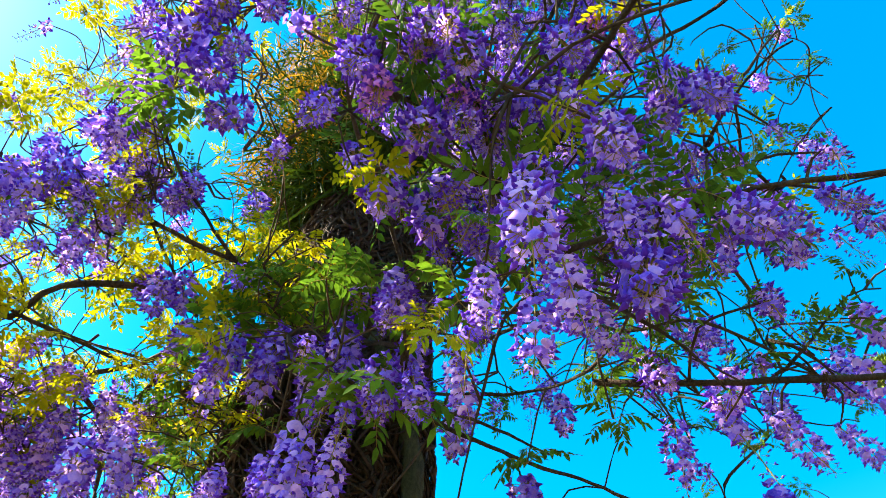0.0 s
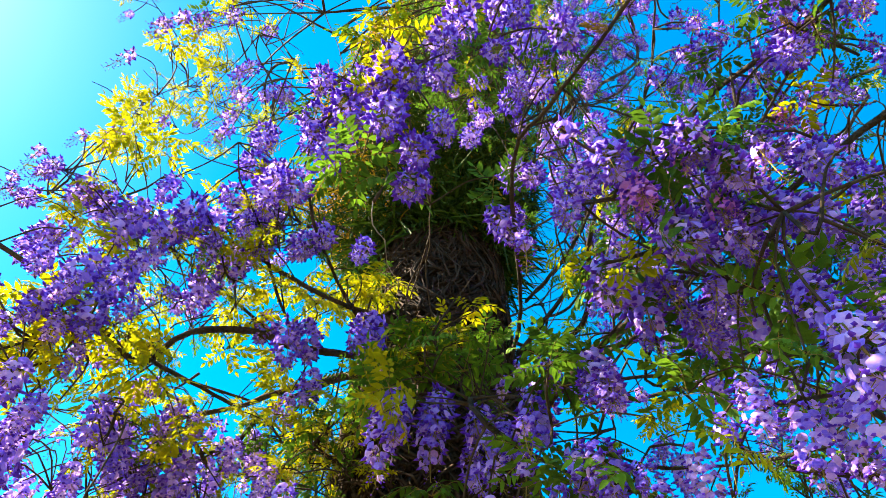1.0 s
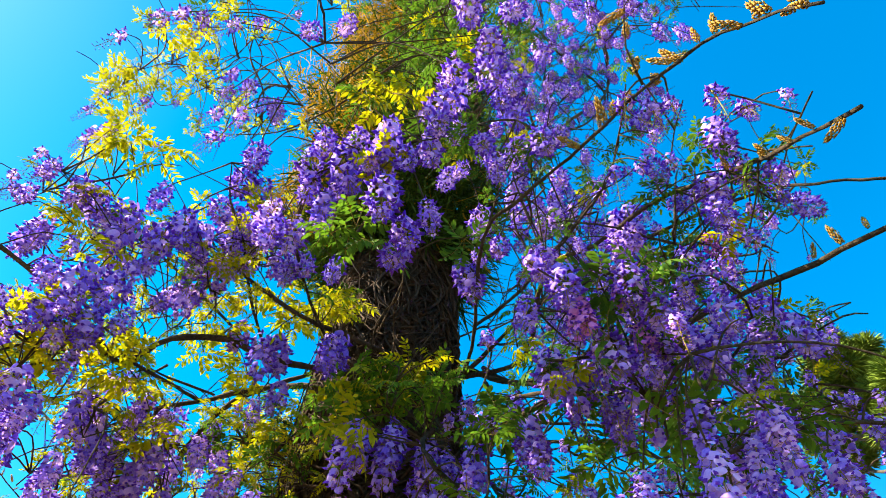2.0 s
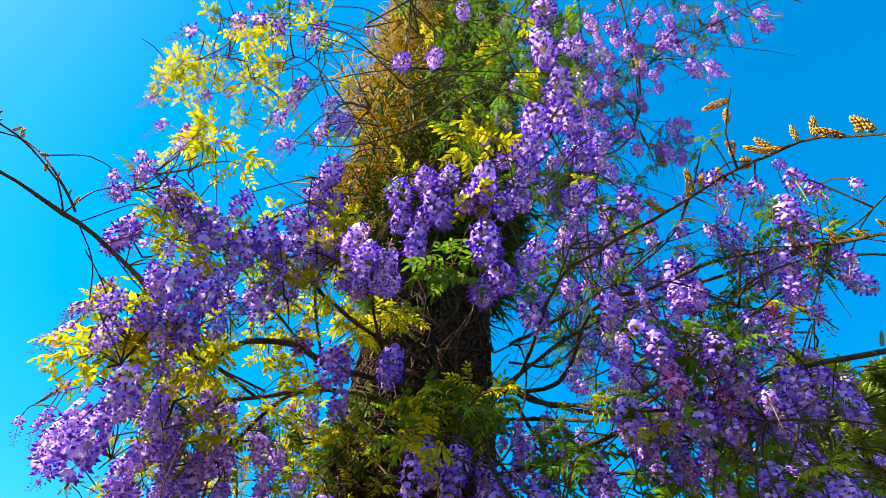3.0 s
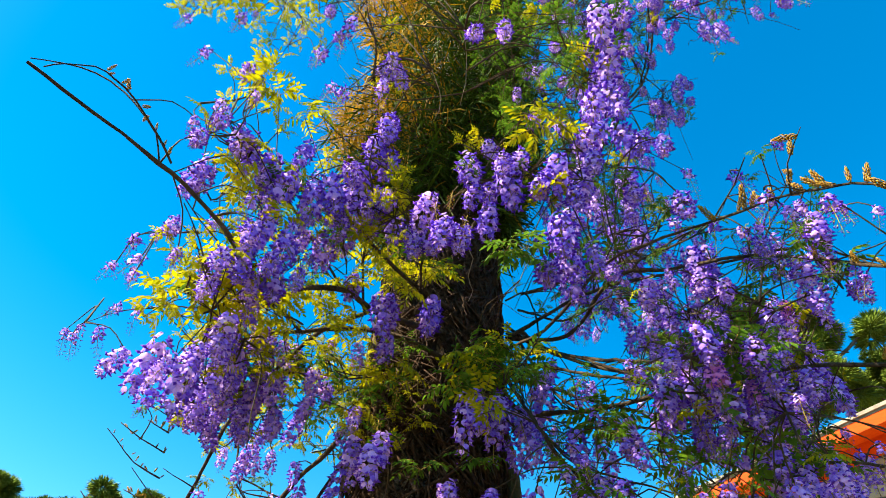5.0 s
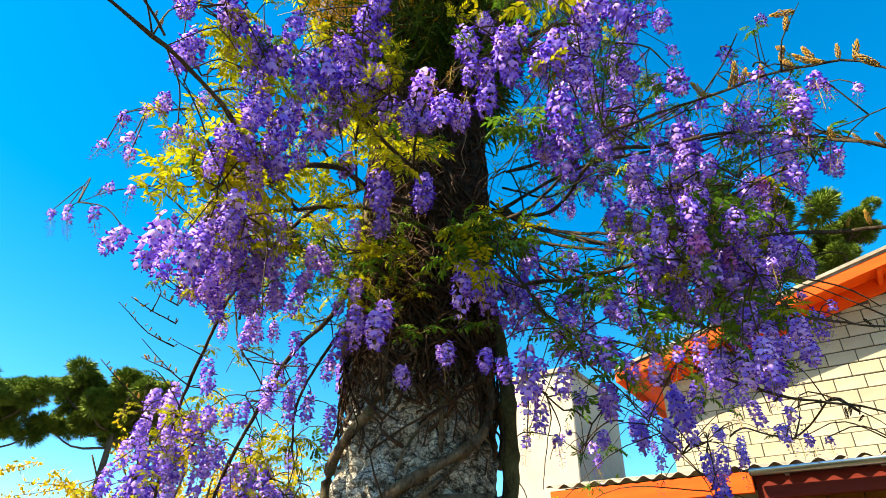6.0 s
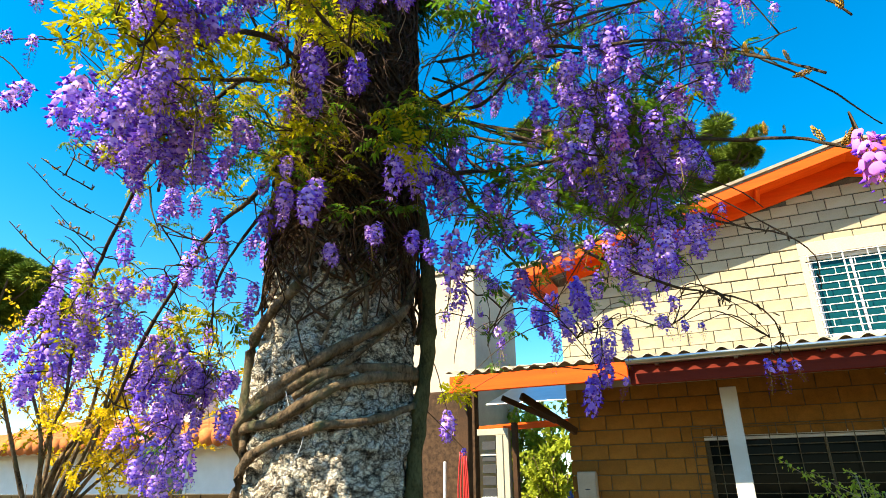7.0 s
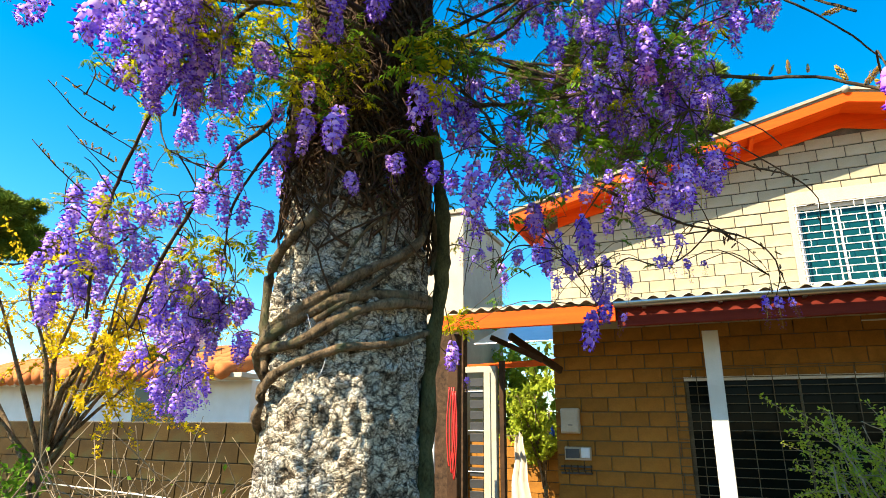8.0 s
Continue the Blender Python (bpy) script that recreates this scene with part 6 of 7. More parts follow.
sprig((-0.58, -0.41, 2.28), 0.11, 0.05)
sprig((-0.47, -0.69, 2.21), 0.12, 0.05)
sprig((-0.07, -0.53, 2.29), 0.09, 0.05)
sprig((-0.15, -0.44, 2.38), 0.10, 0.05)
sprig((-0.34, -0.78, 2.49), 0.09, 0.05)
sprig((-0.49, -0.75, 2.42), 0.13, 0.05)
sprig((-0.58, -0.76, 2.29), 0.11, 0.05)
sprig((-0.73, -0.27, 2.26), 0.10, 0.05)
sprig((-0.28, -0.64, 2.35), 0.13, 0.05)
sprig((-0.95, 0.54, 2.31), 0.11, 0.05)
sprig((-1.25, -0.92, 2.56), 0.11, 0.05)
sprig((-1.05, -0.95, 2.58), 0.12, 0.05)
sprig((-0.96, -0.88, 2.34), 0.12, 0.05)
sprig((-0.85, -0.77, 2.38), 0.13, 0.05)
sprig((-1.02, -0.90, 2.74), 0.09, 0.05)
sprig((-1.25, -1.43, 2.64), 0.11, 0.95)
sprig((-1.14, -1.35, 2.62), 0.12, 0.95)
sprig((-1.21, -1.29, 2.67), 0.11, 0.95)
sprig((-1.17, -1.18, 2.82), 0.10, 0.95)
sprig((-1.06, -1.17, 2.83), 0.11, 0.95)
sprig((-0.90, -1.07, 2.80), 0.12, 0.95)
sprig((-0.89, -0.97, 2.94), 0.11, 0.95)
sprig((-0.96, -0.91, 2.98), 0.10, 0.95)
sprig((-0.72, -0.94, 2.46), 0.11, 0.95)
sprig((-1.22, -1.02, 2.79), 0.10, 0.95)
sprig((-1.34, -1.20, 2.76), 0.11, 0.95)
sprig((-1.04, -1.39, 2.62), 0.10, 0.95)
sprig((-0.94, -1.26, 2.93), 0.08, 0.95)
sprig((-0.97, -1.50, 2.78), 0.09, 0.95)
sprig((-1.21, -1.19, 2.56), 0.10, 0.95)
sprig((-1.29, -0.85, 2.63), 0.09, 0.95)
sprig((-1.01, -1.63, 2.98), 0.08, 0.95)
sprig((-0.86, -1.20, 3.03), 0.07, 0.95)
sprig((-0.73, -0.94, 2.41), 0.09, 0.95)
sprig((-1.08, -1.34, 2.66), 0.09, 0.95)

# masses of flowers and leaves
lobe((-1.02, -1.68, 2.97), 0.12, 0.13, 3, 2, 0.8, 'mix')
lobe((-1.22, -1.65, 3.19), 0.14, 0.15, 2, 1, 0.8, 'mix')
lobe((-1.12, -1.63, 3.29), 0.09, 0.13, 4, 4, 1.0, 'mix')
lobe((-1.30, -1.60, 3.52), 0.10, 0.15, 3, 3, 1.0, 'mix')
lobe((-1.12, -1.45, 3.02), 0.20, 0.16, 7, 5, 0.8, 'mix')
lobe((-1.31, -1.39, 3.24), 0.23, 0.19, 5, 3, 0.8, 'mix')
lobe((-1.09, -1.53, 2.58), 0.15, 0.16, 16, 12, 1.0, 'mix')
lobe((-1.33, -1.47, 2.76), 0.18, 0.19, 8, 8, 1.0, 'mix')
lobe((-1.37, -1.36, 2.58), 0.15, 0.14, 10, 3, 0.5, 'full')
lobe((-1.24, -1.34, 2.59), 0.11, 0.11, 3, 9, 0.9, 'mix')
lobe((-1.48, -1.26, 2.75), 0.13, 0.13, 2, 6, 0.9, 'mix')
lobe((-1.64, -1.00, 2.66), 0.19, 0.16, 6, 7, 0.8, 'mix')
lobe((-1.88, -0.89, 2.79), 0.21, 0.19, 4, 5, 0.8, 'mix')
lobe((-0.97, -1.30, 3.06), 0.16, 0.16, 7, 4, 0.8, 'mix')
lobe((-1.15, -1.21, 3.29), 0.19, 0.18, 5, 3, 0.8, 'mix')
lobe((-1.02, -1.25, 2.89), 0.14, 0.09, 7, 10, 0.8, 'mix')
lobe((-1.22, -1.15, 3.10), 0.16, 0.11, 2, 4, 0.8, 'mix')
lobe((-0.84, -1.17, 2.97), 0.12, 0.09, 9, 6, 0.8, 'full')
lobe((-1.00, -1.06, 3.19), 0.14, 0.11, 3, 2, 0.8, 'full')
lobe((-0.90, -1.01, 2.93), 0.09, 0.10, 2, 6, 0.7, 'mix')
lobe((-1.07, -0.87, 3.14), 0.10, 0.11, 1, 2, 0.7, 'mix')
lobe((-1.40, -0.91, 2.81), 0.16, 0.18, 3, 13, 0.6, 'mix')
lobe((-1.62, -0.78, 2.97), 0.19, 0.21, 2, 10, 0.6, 'mix')
lobe((-1.15, -0.85, 2.55), 0.12, 0.16, 3, 9, 0.6, 'mix')
lobe((-1.36, -0.68, 2.70), 0.14, 0.18, 4, 6, 0.6, 'mix')
lobe((-0.48, -1.21, 2.92), 0.12, 0.07, 7, 6, 0.7, 'full')
lobe((-0.60, -1.09, 3.16), 0.14, 0.09, 4, 4, 0.7, 'full')
lobe((-0.71, -0.85, 2.58), 0.11, 0.08, 0, 10, 0.2, 'mix')
lobe((-0.87, -0.66, 2.75), 0.13, 0.09, 0, 7, 0.2, 'mix')
lobe((-0.24, -1.03, 2.95), 0.13, 0.15, 11, 5, 0.1, 'mix')
lobe((-0.38, -0.70, 3.46), 0.19, 0.21, 25, 9, 0.1, 'mix')
lobe((-0.42, -0.46, 3.18), 0.26, 0.20, 16, 6, 0.1, 'mix')
lobe((-0.57, -0.05, 3.62), 0.34, 0.26, 36, 10, 0.1, 'mix')
lobe((-0.16, -0.58, 2.79), 0.18, 0.15, 10, 4, 0.1, 'mix')
lobe((-0.25, -0.12, 3.20), 0.25, 0.20, 23, 6, 0.1, 'mix')
lobe((-0.92, -0.02, 3.53), 0.22, 0.15, 4, 3, 0.1, 'mix')
lobe((-1.15, 0.39, 3.94), 0.26, 0.18, 9, 5, 0.1, 'mix')
lobe((-0.19, -0.86, 2.42), 0.16, 0.09, 12, 5, 0.1, 'slim')
lobe((-0.34, -0.37, 2.78), 0.24, 0.14, 26, 9, 0.1, 'mix')
lobe((-0.35, -0.68, 2.40), 0.18, 0.12, 8, 5, 0.1, 'slim')
lobe((-0.55, -0.18, 2.71), 0.26, 0.18, 18, 8, 0.1, 'mix')
lobe((-0.09, -0.76, 2.32), 0.15, 0.10, 6, 6, 0.1, 'slim')
lobe((-0.18, -0.23, 2.63), 0.22, 0.14, 15, 10, 0.1, 'mix')
lobe((0.16, -0.69, 2.84), 0.09, 0.07, 6, 2, 0.1, 'mix')
lobe((0.11, -0.60, 2.75), 0.14, 0.08, 8, 4, 0.1, 'mix')
lobe((-0.03, -0.71, 2.85), 0.13, 0.07, 5, 3, 0.1, 'slim')
lobe((0.05, -0.77, 2.92), 0.11, 0.07, 4, 2, 0.1, 'slim')
lobe((-0.50, -0.78, 2.37), 0.11, 0.11, 4, 4, 0.1, 'slim')
lobe((-0.77, -0.31, 2.68), 0.16, 0.15, 8, 6, 0.1, 'mix')
lobe((-0.90, -1.39, 3.54), 0.10, 0.14, 10, 4, 0.8, 'mix')
lobe((-1.42, -1.65, 4.40), 0.27, 0.15, 5, 29, 0.9, 'slim')
lobe((-1.56, -1.63, 4.66), 0.30, 0.17, 4, 21, 0.9, 'slim')
lobe((-1.50, -1.88, 4.13), 0.11, 0.14, 3, 15, 0.9, 'slim')
lobe((-1.67, -1.89, 4.38), 0.12, 0.16, 2, 11, 0.9, 'slim')
lobe((-0.36, -0.85, 3.80), 0.16, 0.15, 12, 8, 0.3, 'mix')
lobe((-0.35, -0.03, 5.53), 0.37, 0.37, 18, 8, 0.2, 'mix')
lobe((-0.25, 0.43, 5.12), 0.20, 0.25, 3, 2, 0.2, 'mix')
lobe((-0.30, 0.76, 5.64), 0.23, 0.28, 7, 3, 0.2, 'mix')
lobe((0.16, 0.21, 5.43), 0.37, 0.21, 10, 4, 0.5, 'slim')
lobe((-0.32, -1.07, 3.91), 0.21, 0.15, 1, 16, 0.12, 'mix')
lobe((-0.84, -1.55, 3.94), 0.21, 0.13, 9, 10, 0.8, 'mix')
lobe((-0.00, -0.43, 5.31), 0.45, 0.25, 12, 6, 0.3, 'mix')
lobe((-1.24, -1.90, 4.32), 0.24, 0.16, 8, 8, 0.8, 'mix')
lobe((-0.96, -1.76, 4.44), 0.24, 0.16, 7, 7, 0.8, 'mix')
lobe((-0.72, -1.73, 4.52), 0.24, 0.16, 7, 7, 0.8, 'mix')
lobe((-0.33, -1.50, 3.40), 0.21, 0.12, 9, 12, 0.5, 'mix')
lobe((-1.63, -1.03, 2.59), 0.19, 0.11, 3, 3, 0.7, 'long')
lobe((-1.85, -0.87, 2.72), 0.22, 0.13, 2, 2, 0.7, 'long')
lobe((-1.71, -0.93, 2.43), 0.15, 0.14, 5, 3, 0.7, 'long')
lobe((-1.94, -0.77, 2.54), 0.17, 0.15, 4, 2, 0.7, 'long')
lobe((-1.68, -0.76, 2.43), 0.18, 0.14, 7, 3, 0.7, 'long')
lobe((-1.90, -0.58, 2.53), 0.21, 0.16, 4, 2, 0.7, 'long')
lobe((-1.83, -0.75, 2.30), 0.19, 0.12, 7, 3, 0.7, 'long')
lobe((-2.06, -0.58, 2.39), 0.21, 0.14, 4, 2, 0.7, 'long')
lobe((-1.89, -1.03, 2.21), 0.15, 0.13, 5, 6, 0.9, 'long')
lobe((-2.14, -0.88, 2.29), 0.16, 0.14, 4, 4, 0.9, 'long')
lobe((-2.07, -0.99, 2.04), 0.18, 0.12, 6, 6, 0.9, 'long')
lobe((-2.32, -0.85, 2.09), 0.20, 0.14, 4, 4, 0.9, 'long')
lobe((-1.99, -0.44, 2.01), 0.25, 0.13, 9, 4, 0.7, 'long')
lobe((-2.22, -0.25, 2.05), 0.27, 0.15, 6, 3, 0.7, 'long')
lobe((-1.58, -0.83, 2.72), 0.14, 0.14, 1, 11, 0.6, 'mix')
lobe((-1.78, -0.66, 2.86), 0.15, 0.16, 1, 8, 0.6, 'mix')
lobe((-1.50, -0.73, 2.59), 0.13, 0.18, 4, 6, 0.5, 'mix')
lobe((-1.70, -0.54, 2.71), 0.15, 0.21, 4, 4, 0.5, 'mix')
lobe((-1.15, -0.89, 2.52), 0.09, 0.18, 2, 8, 0.6, 'slim')
lobe((-1.33, -0.69, 2.66), 0.11, 0.20, 3, 6, 0.6, 'slim')
lobe((-1.07, -0.92, 2.61), 0.13, 0.15, 1, 9, 0.5, 'slim')
lobe((-1.24, -0.73, 2.76), 0.15, 0.18, 2, 6, 0.5, 'slim')
lobe((-0.85, -0.02, 3.53), 0.26, 0.24, 8, 4, 0.1, 'mix')
lobe((-1.03, 0.42, 3.93), 0.32, 0.29, 17, 7, 0.1, 'mix')
lobe((-0.42, -0.73, 2.33), 0.13, 0.10, 4, 3, 0.1, 'slim')
lobe((-0.59, -0.19, 2.60), 0.18, 0.14, 9, 5, 0.1, 'mix')
lobe((-0.23, -0.80, 2.39), 0.17, 0.09, 4, 4, 0.1, 'slim')
lobe((-0.33, -0.26, 2.69), 0.24, 0.13, 9, 6, 0.1, 'mix')
lobe((-0.20, -0.63, 2.20), 0.18, 0.10, 10, 5, 0.1, 'long')
lobe((-0.29, -0.06, 2.41), 0.24, 0.14, 22, 8, 0.1, 'long')
lobe((-0.50, 0.38, 2.25), 0.21, 0.16, 6, 2, 0.1, 'long')
lobe((-0.62, 0.97, 2.40), 0.26, 0.20, 13, 3, 0.1, 'long')
lobe((-0.75, 0.29, 2.43), 0.18, 0.16, 4, 3, 0.1, 'mix')
lobe((-0.93, 0.85, 2.61), 0.22, 0.20, 9, 5, 0.1, 'mix')
lobe((-0.84, -0.03, 2.19), 0.10, 0.14, 3, 2, 0.1, 'slim')
lobe((-1.07, 0.53, 2.34), 0.13, 0.18, 7, 3, 0.1, 'slim')
lobe((-0.19, 0.20, 2.18), 0.11, 0.10, 2, 1, 0.1, 'slim')
lobe((-0.25, 0.80, 2.32), 0.13, 0.12, 5, 1, 0.1, 'slim')
lobe((-0.68, -0.66, 2.17), 0.10, 0.14, 4, 2, 0.1, 'slim')
lobe((-0.93, -0.13, 2.36), 0.14, 0.19, 8, 4, 0.1, 'slim')
lobe((0.08, -0.02, 3.30), 0.24, 0.14, 4, 3, 0.1, 'slim')
lobe((0.09, 0.46, 3.68), 0.29, 0.17, 9, 5, 0.1, 'slim')
lobe((-0.04, -0.70, 2.49), 0.15, 0.08, 4, 4, 0.1, 'slim')
lobe((-0.07, -0.17, 2.81), 0.20, 0.12, 8, 6, 0.1, 'mix')
lobe((-0.21, -0.89, 2.84), 0.14, 0.11, 4, 4, 0.1, 'mix')
lobe((-0.30, -0.44, 3.26), 0.19, 0.14, 9, 6, 0.1, 'mix')
lobe((-0.31, -0.32, 2.67), 0.11, 0.10, 4, 4, 0.1, 'full')
lobe((-0.44, -0.01, 3.04), 0.16, 0.14, 4, 4, 0.1, 'full')
lobe((-0.22, -0.45, 2.28), 0.08, 0.07, 3, 5, 0.1, 'slim')
lobe((-0.35, -0.08, 2.60), 0.12, 0.11, 3, 5, 0.1, 'full')
lobe((-0.34, -0.38, 2.31), 0.09, 0.07, 3, 5, 0.1, 'full')
lobe((-0.52, -0.02, 2.60), 0.13, 0.10, 3, 5, 0.1, 'full')
lobe((-0.42, -0.03, 2.44), 0.12, 0.09, 3, 6, 0.1, 'full')
lobe((-0.58, 0.36, 2.71), 0.16, 0.13, 3, 6, 0.1, 'full')
lobe((-0.31, 0.24, 5.12), 0.46, 0.33, 4, 5, 0.1, 'mix')
lobe((-0.36, 0.43, 5.58), 0.53, 0.38, 4, 5, 0.1, 'mix')
lobe((0.12, 0.12, 3.58), 0.17, 0.20, 3, 4, 0.1, 'mix')
lobe((0.14, 0.40, 4.00), 0.21, 0.25, 3, 4, 0.1, 'mix')
lobe((-0.13, -0.63, 2.45), 0.10, 0.06, 5, 5, 0.1, 'slim')
lobe((-0.22, -0.36, 2.86), 0.16, 0.09, 5, 5, 0.1, 'mix')
lobe((-0.26, -0.85, 2.85), 0.14, 0.10, 5, 6, 0.1, 'full')
lobe((-0.37, -0.74, 3.33), 0.20, 0.14, 5, 6, 0.1, 'full')
lobe((-0.21, -0.24, 2.32), 0.08, 0.11, 3, 3, 0.1, 'mix')
lobe((-0.32, 0.16, 2.61), 0.12, 0.16, 3, 3, 0.1, 'mix')
lobe((-0.58, -0.03, 2.95), 0.10, 0.10, 1, 6, 0.1, 'full')
lobe((-0.75, 0.28, 3.31), 0.13, 0.13, 1, 6, 0.1, 'full')
lobe((-0.82, -0.16, 5.81), 0.26, 0.34, 14, 4, 0.1, 'mix')
lobe((-0.51, -0.19, 5.88), 0.31, 0.29, 14, 4, 0.1, 'mix')
lobe((-0.66, 0.20, 5.55), 0.30, 0.34, 16, 4, 0.1, 'mix')
lobe((-0.90, 0.06, 5.10), 0.23, 0.26, 14, 4, 0.1, 'mix')
lobe((-0.43, 0.22, 5.71), 0.26, 0.29, 12, 4, 0.1, 'mix')
lobe((-0.96, 0.06, 4.54), 0.17, 0.23, 12, 4, 0.1, 'mix')
lobe((-0.77, 0.21, 4.28), 0.23, 0.22, 14, 4, 0.1, 'mix')
lobe((-0.73, -0.49, 5.95), 0.31, 0.25, 8, 4, 0.1, 'mix')
lobe((-0.15, 0.00, 5.84), 0.31, 0.25, 10, 4, 0.1, 'mix')
lobe((-0.95, 0.11, 4.04), 0.16, 0.17, 10, 4, 0.1, 'mix')

lobe((-0.27, -0.36, 5.37), 0.28, 0.28, 41, 9, 0.15, 'mix')
lobe((-0.24, -0.07, 5.35), 0.25, 0.25, 36, 7, 0.15, 'mix')
lobe((0.02, -0.22, 5.44), 0.28, 0.28, 36, 7, 0.15, 'mix')
lobe((-0.42, 0.05, 5.14), 0.24, 0.24, 36, 7, 0.15, 'mix')
lobe((-0.22, 0.46, 5.16), 0.16, 0.16, 46, 7, 0.15, 'mix')
lobe((0.13, -0.13, 5.18), 0.22, 0.22, 26, 6, 0.15, 'mix')
lobe((-0.13, -0.02, 5.45), 0.22, 0.22, 26, 6, 0.15, 'mix')
lobe((-0.39, -0.49, 4.97), 0.25, 0.25, 36, 12, 0.15, 'mix')
lobe((-0.42, -0.30, 4.76), 0.22, 0.22, 36, 10, 0.15, 'mix')
lobe((0.29, -0.11, 5.05), 0.16, 0.16, 18, 6, 0.15, 'mix')
lobe((0.46, -0.05, 5.01), 0.16, 0.16, 18, 6, 0.15, 'mix')
lobe((-0.47, -0.49, 4.16), 0.22, 0.22, 36, 9, 0.15, 'mix')
lobe((-0.37, -0.50, 3.82), 0.22, 0.22, 36, 9, 0.15, 'mix')
lobe((-0.38, -0.81, 4.66), 0.24, 0.24, 31, 12, 0.15, 'mix')
lobe((-0.42, -0.71, 4.17), 0.18, 0.18, 26, 9, 0.15, 'mix')
lobe((-0.26, -0.58, 2.76), 0.16, 0.14, 11, 4, 0.1, 'mix')
lobe((-0.19, -0.57, 2.70), 0.16, 0.14, 11, 4, 0.1, 'mix')
lobe((-0.40, -0.49, 2.84), 0.16, 0.14, 11, 4, 0.1, 'mix')
lobe((-0.52, -0.43, 3.03), 0.16, 0.14, 11, 4, 0.1, 'mix')
lobe((-0.07, -0.65, 2.67), 0.16, 0.14, 11, 4, 0.1, 'mix')
lobe((-0.28, -0.56, 2.65), 0.16, 0.14, 11, 4, 0.1, 'mix')
lobe((-0.14, -0.59, 2.57), 0.16, 0.14, 11, 4, 0.1, 'mix')
lobe((-0.59, -0.52, 3.10), 0.16, 0.14, 11, 4, 0.1, 'mix')
lobe((-0.36, -0.61, 2.99), 0.16, 0.14, 11, 4, 0.1, 'mix')
lobe((-0.72, -0.51, 2.64), 0.16, 0.14, 11, 4, 0.1, 'mix')
lobe((-0.61, -0.51, 2.54), 0.16, 0.14, 11, 4, 0.1, 'mix')
lobe((-0.11, -0.52, 2.47), 0.16, 0.14, 11, 4, 0.1, 'slim')
lobe((-0.06, -0.42, 2.50), 0.16, 0.14, 11, 4, 0.1, 'mix')
lobe((-0.06, -0.29, 2.48), 0.16, 0.14, 11, 4, 0.1, 'mix')
lobe((-0.24, -0.36, 2.53), 0.16, 0.14, 11, 4, 0.1, 'mix')
lobe((-0.33, -0.39, 2.54), 0.16, 0.14, 11, 4, 0.1, 'mix')
lobe((-1.22, -1.57, 2.96), 0.13, 0.12, 3, 7, 0.85, 'mix')
lobe((-1.17, -1.48, 2.99), 0.13, 0.12, 3, 7, 0.85, 'mix')
lobe((-1.11, -1.42, 3.03), 0.13, 0.12, 3, 7, 0.85, 'mix')
lobe((-1.10, -1.62, 3.02), 0.13, 0.12, 3, 7, 0.85, 'mix')
lobe((-1.23, -1.38, 2.96), 0.13, 0.12, 3, 7, 0.85, 'mix')
lobe((-1.05, -1.33, 3.04), 0.13, 0.12, 3, 7, 0.85, 'mix')
lobe((-1.27, -1.51, 2.88), 0.13, 0.12, 6, 12, 0.85, 'mix')
lobe((-1.24, -1.25, 2.97), 0.13, 0.12, 3, 7, 0.85, 'mix')
lobe((-0.95, -1.26, 2.96), 0.13, 0.12, 3, 7, 0.85, 'mix')
lobe((-0.85, -1.22, 2.95), 0.13, 0.12, 6, 12, 0.85, 'mix')
lobe((-1.34, -1.35, 2.72), 0.13, 0.12, 3, 12, 0.85, 'mix')
lobe((-1.44, -1.32, 2.52), 0.13, 0.12, 3, 12, 0.85, 'mix')
lobe((-1.43, -1.26, 2.62), 0.13, 0.12, 3, 12, 0.85, 'mix')
lobe((-1.41, -1.14, 2.67), 0.13, 0.12, 3, 12, 0.85, 'mix')
lobe((-1.20, -0.98, 2.64), 0.13, 0.12, 3, 12, 0.85, 'mix')
lobe((-1.08, -0.94, 2.57), 0.13, 0.12, 3, 12, 0.85, 'mix')

lobe((-1.90, -0.60, 1.96), 0.12, 0.14, 22, 3, 0.8, 'long')
lobe((-1.81, -0.58, 1.91), 0.12, 0.14, 20, 3, 0.8, 'long')
lobe((-1.94, -0.66, 2.01), 0.12, 0.14, 16, 3, 0.8, 'long')
lobe((-1.82, -0.65, 1.77), 0.12, 0.14, 20, 3, 0.8, 'long')
lobe((-1.80, -0.54, 1.98), 0.12, 0.14, 14, 3, 0.8, 'long')
lobe((-1.88, -0.59, 2.08), 0.12, 0.14, 14, 3, 0.8, 'long')
lobe((-2.08, -0.99, 2.08), 0.12, 0.14, 14, 3, 0.8, 'long')
lobe((-2.00, -0.96, 2.18), 0.12, 0.14, 14, 3, 0.8, 'long')
lobe((-1.95, -0.89, 2.15), 0.12, 0.14, 12, 3, 0.8, 'long')

lobe((-1.45, -1.20, 2.56), 0.13, 0.12, 15, 5, 0.8, 'full')
lobe((-1.35, -1.10, 2.66), 0.13, 0.12, 15, 5, 0.8, 'full')
lobe((-1.55, -1.28, 2.58), 0.13, 0.12, 15, 5, 0.8, 'full')
lobe((-1.40, -1.25, 2.72), 0.13, 0.12, 15, 5, 0.8, 'full')
lobe((-0.49, -1.04, 4.39), 0.17, 0.17, 2, 26, 0.04, 'mix')
lobe((-0.49, -0.87, 4.22), 0.17, 0.17, 2, 26, 0.04, 'mix')
lobe((-0.64, -0.88, 4.07), 0.17, 0.17, 2, 26, 0.04, 'mix')
lobe((-0.48, -0.74, 3.94), 0.17, 0.17, 9, 22, 0.08, 'mix')
lobe((-0.38, -0.70, 4.29), 0.17, 0.17, 2, 26, 0.04, 'mix')
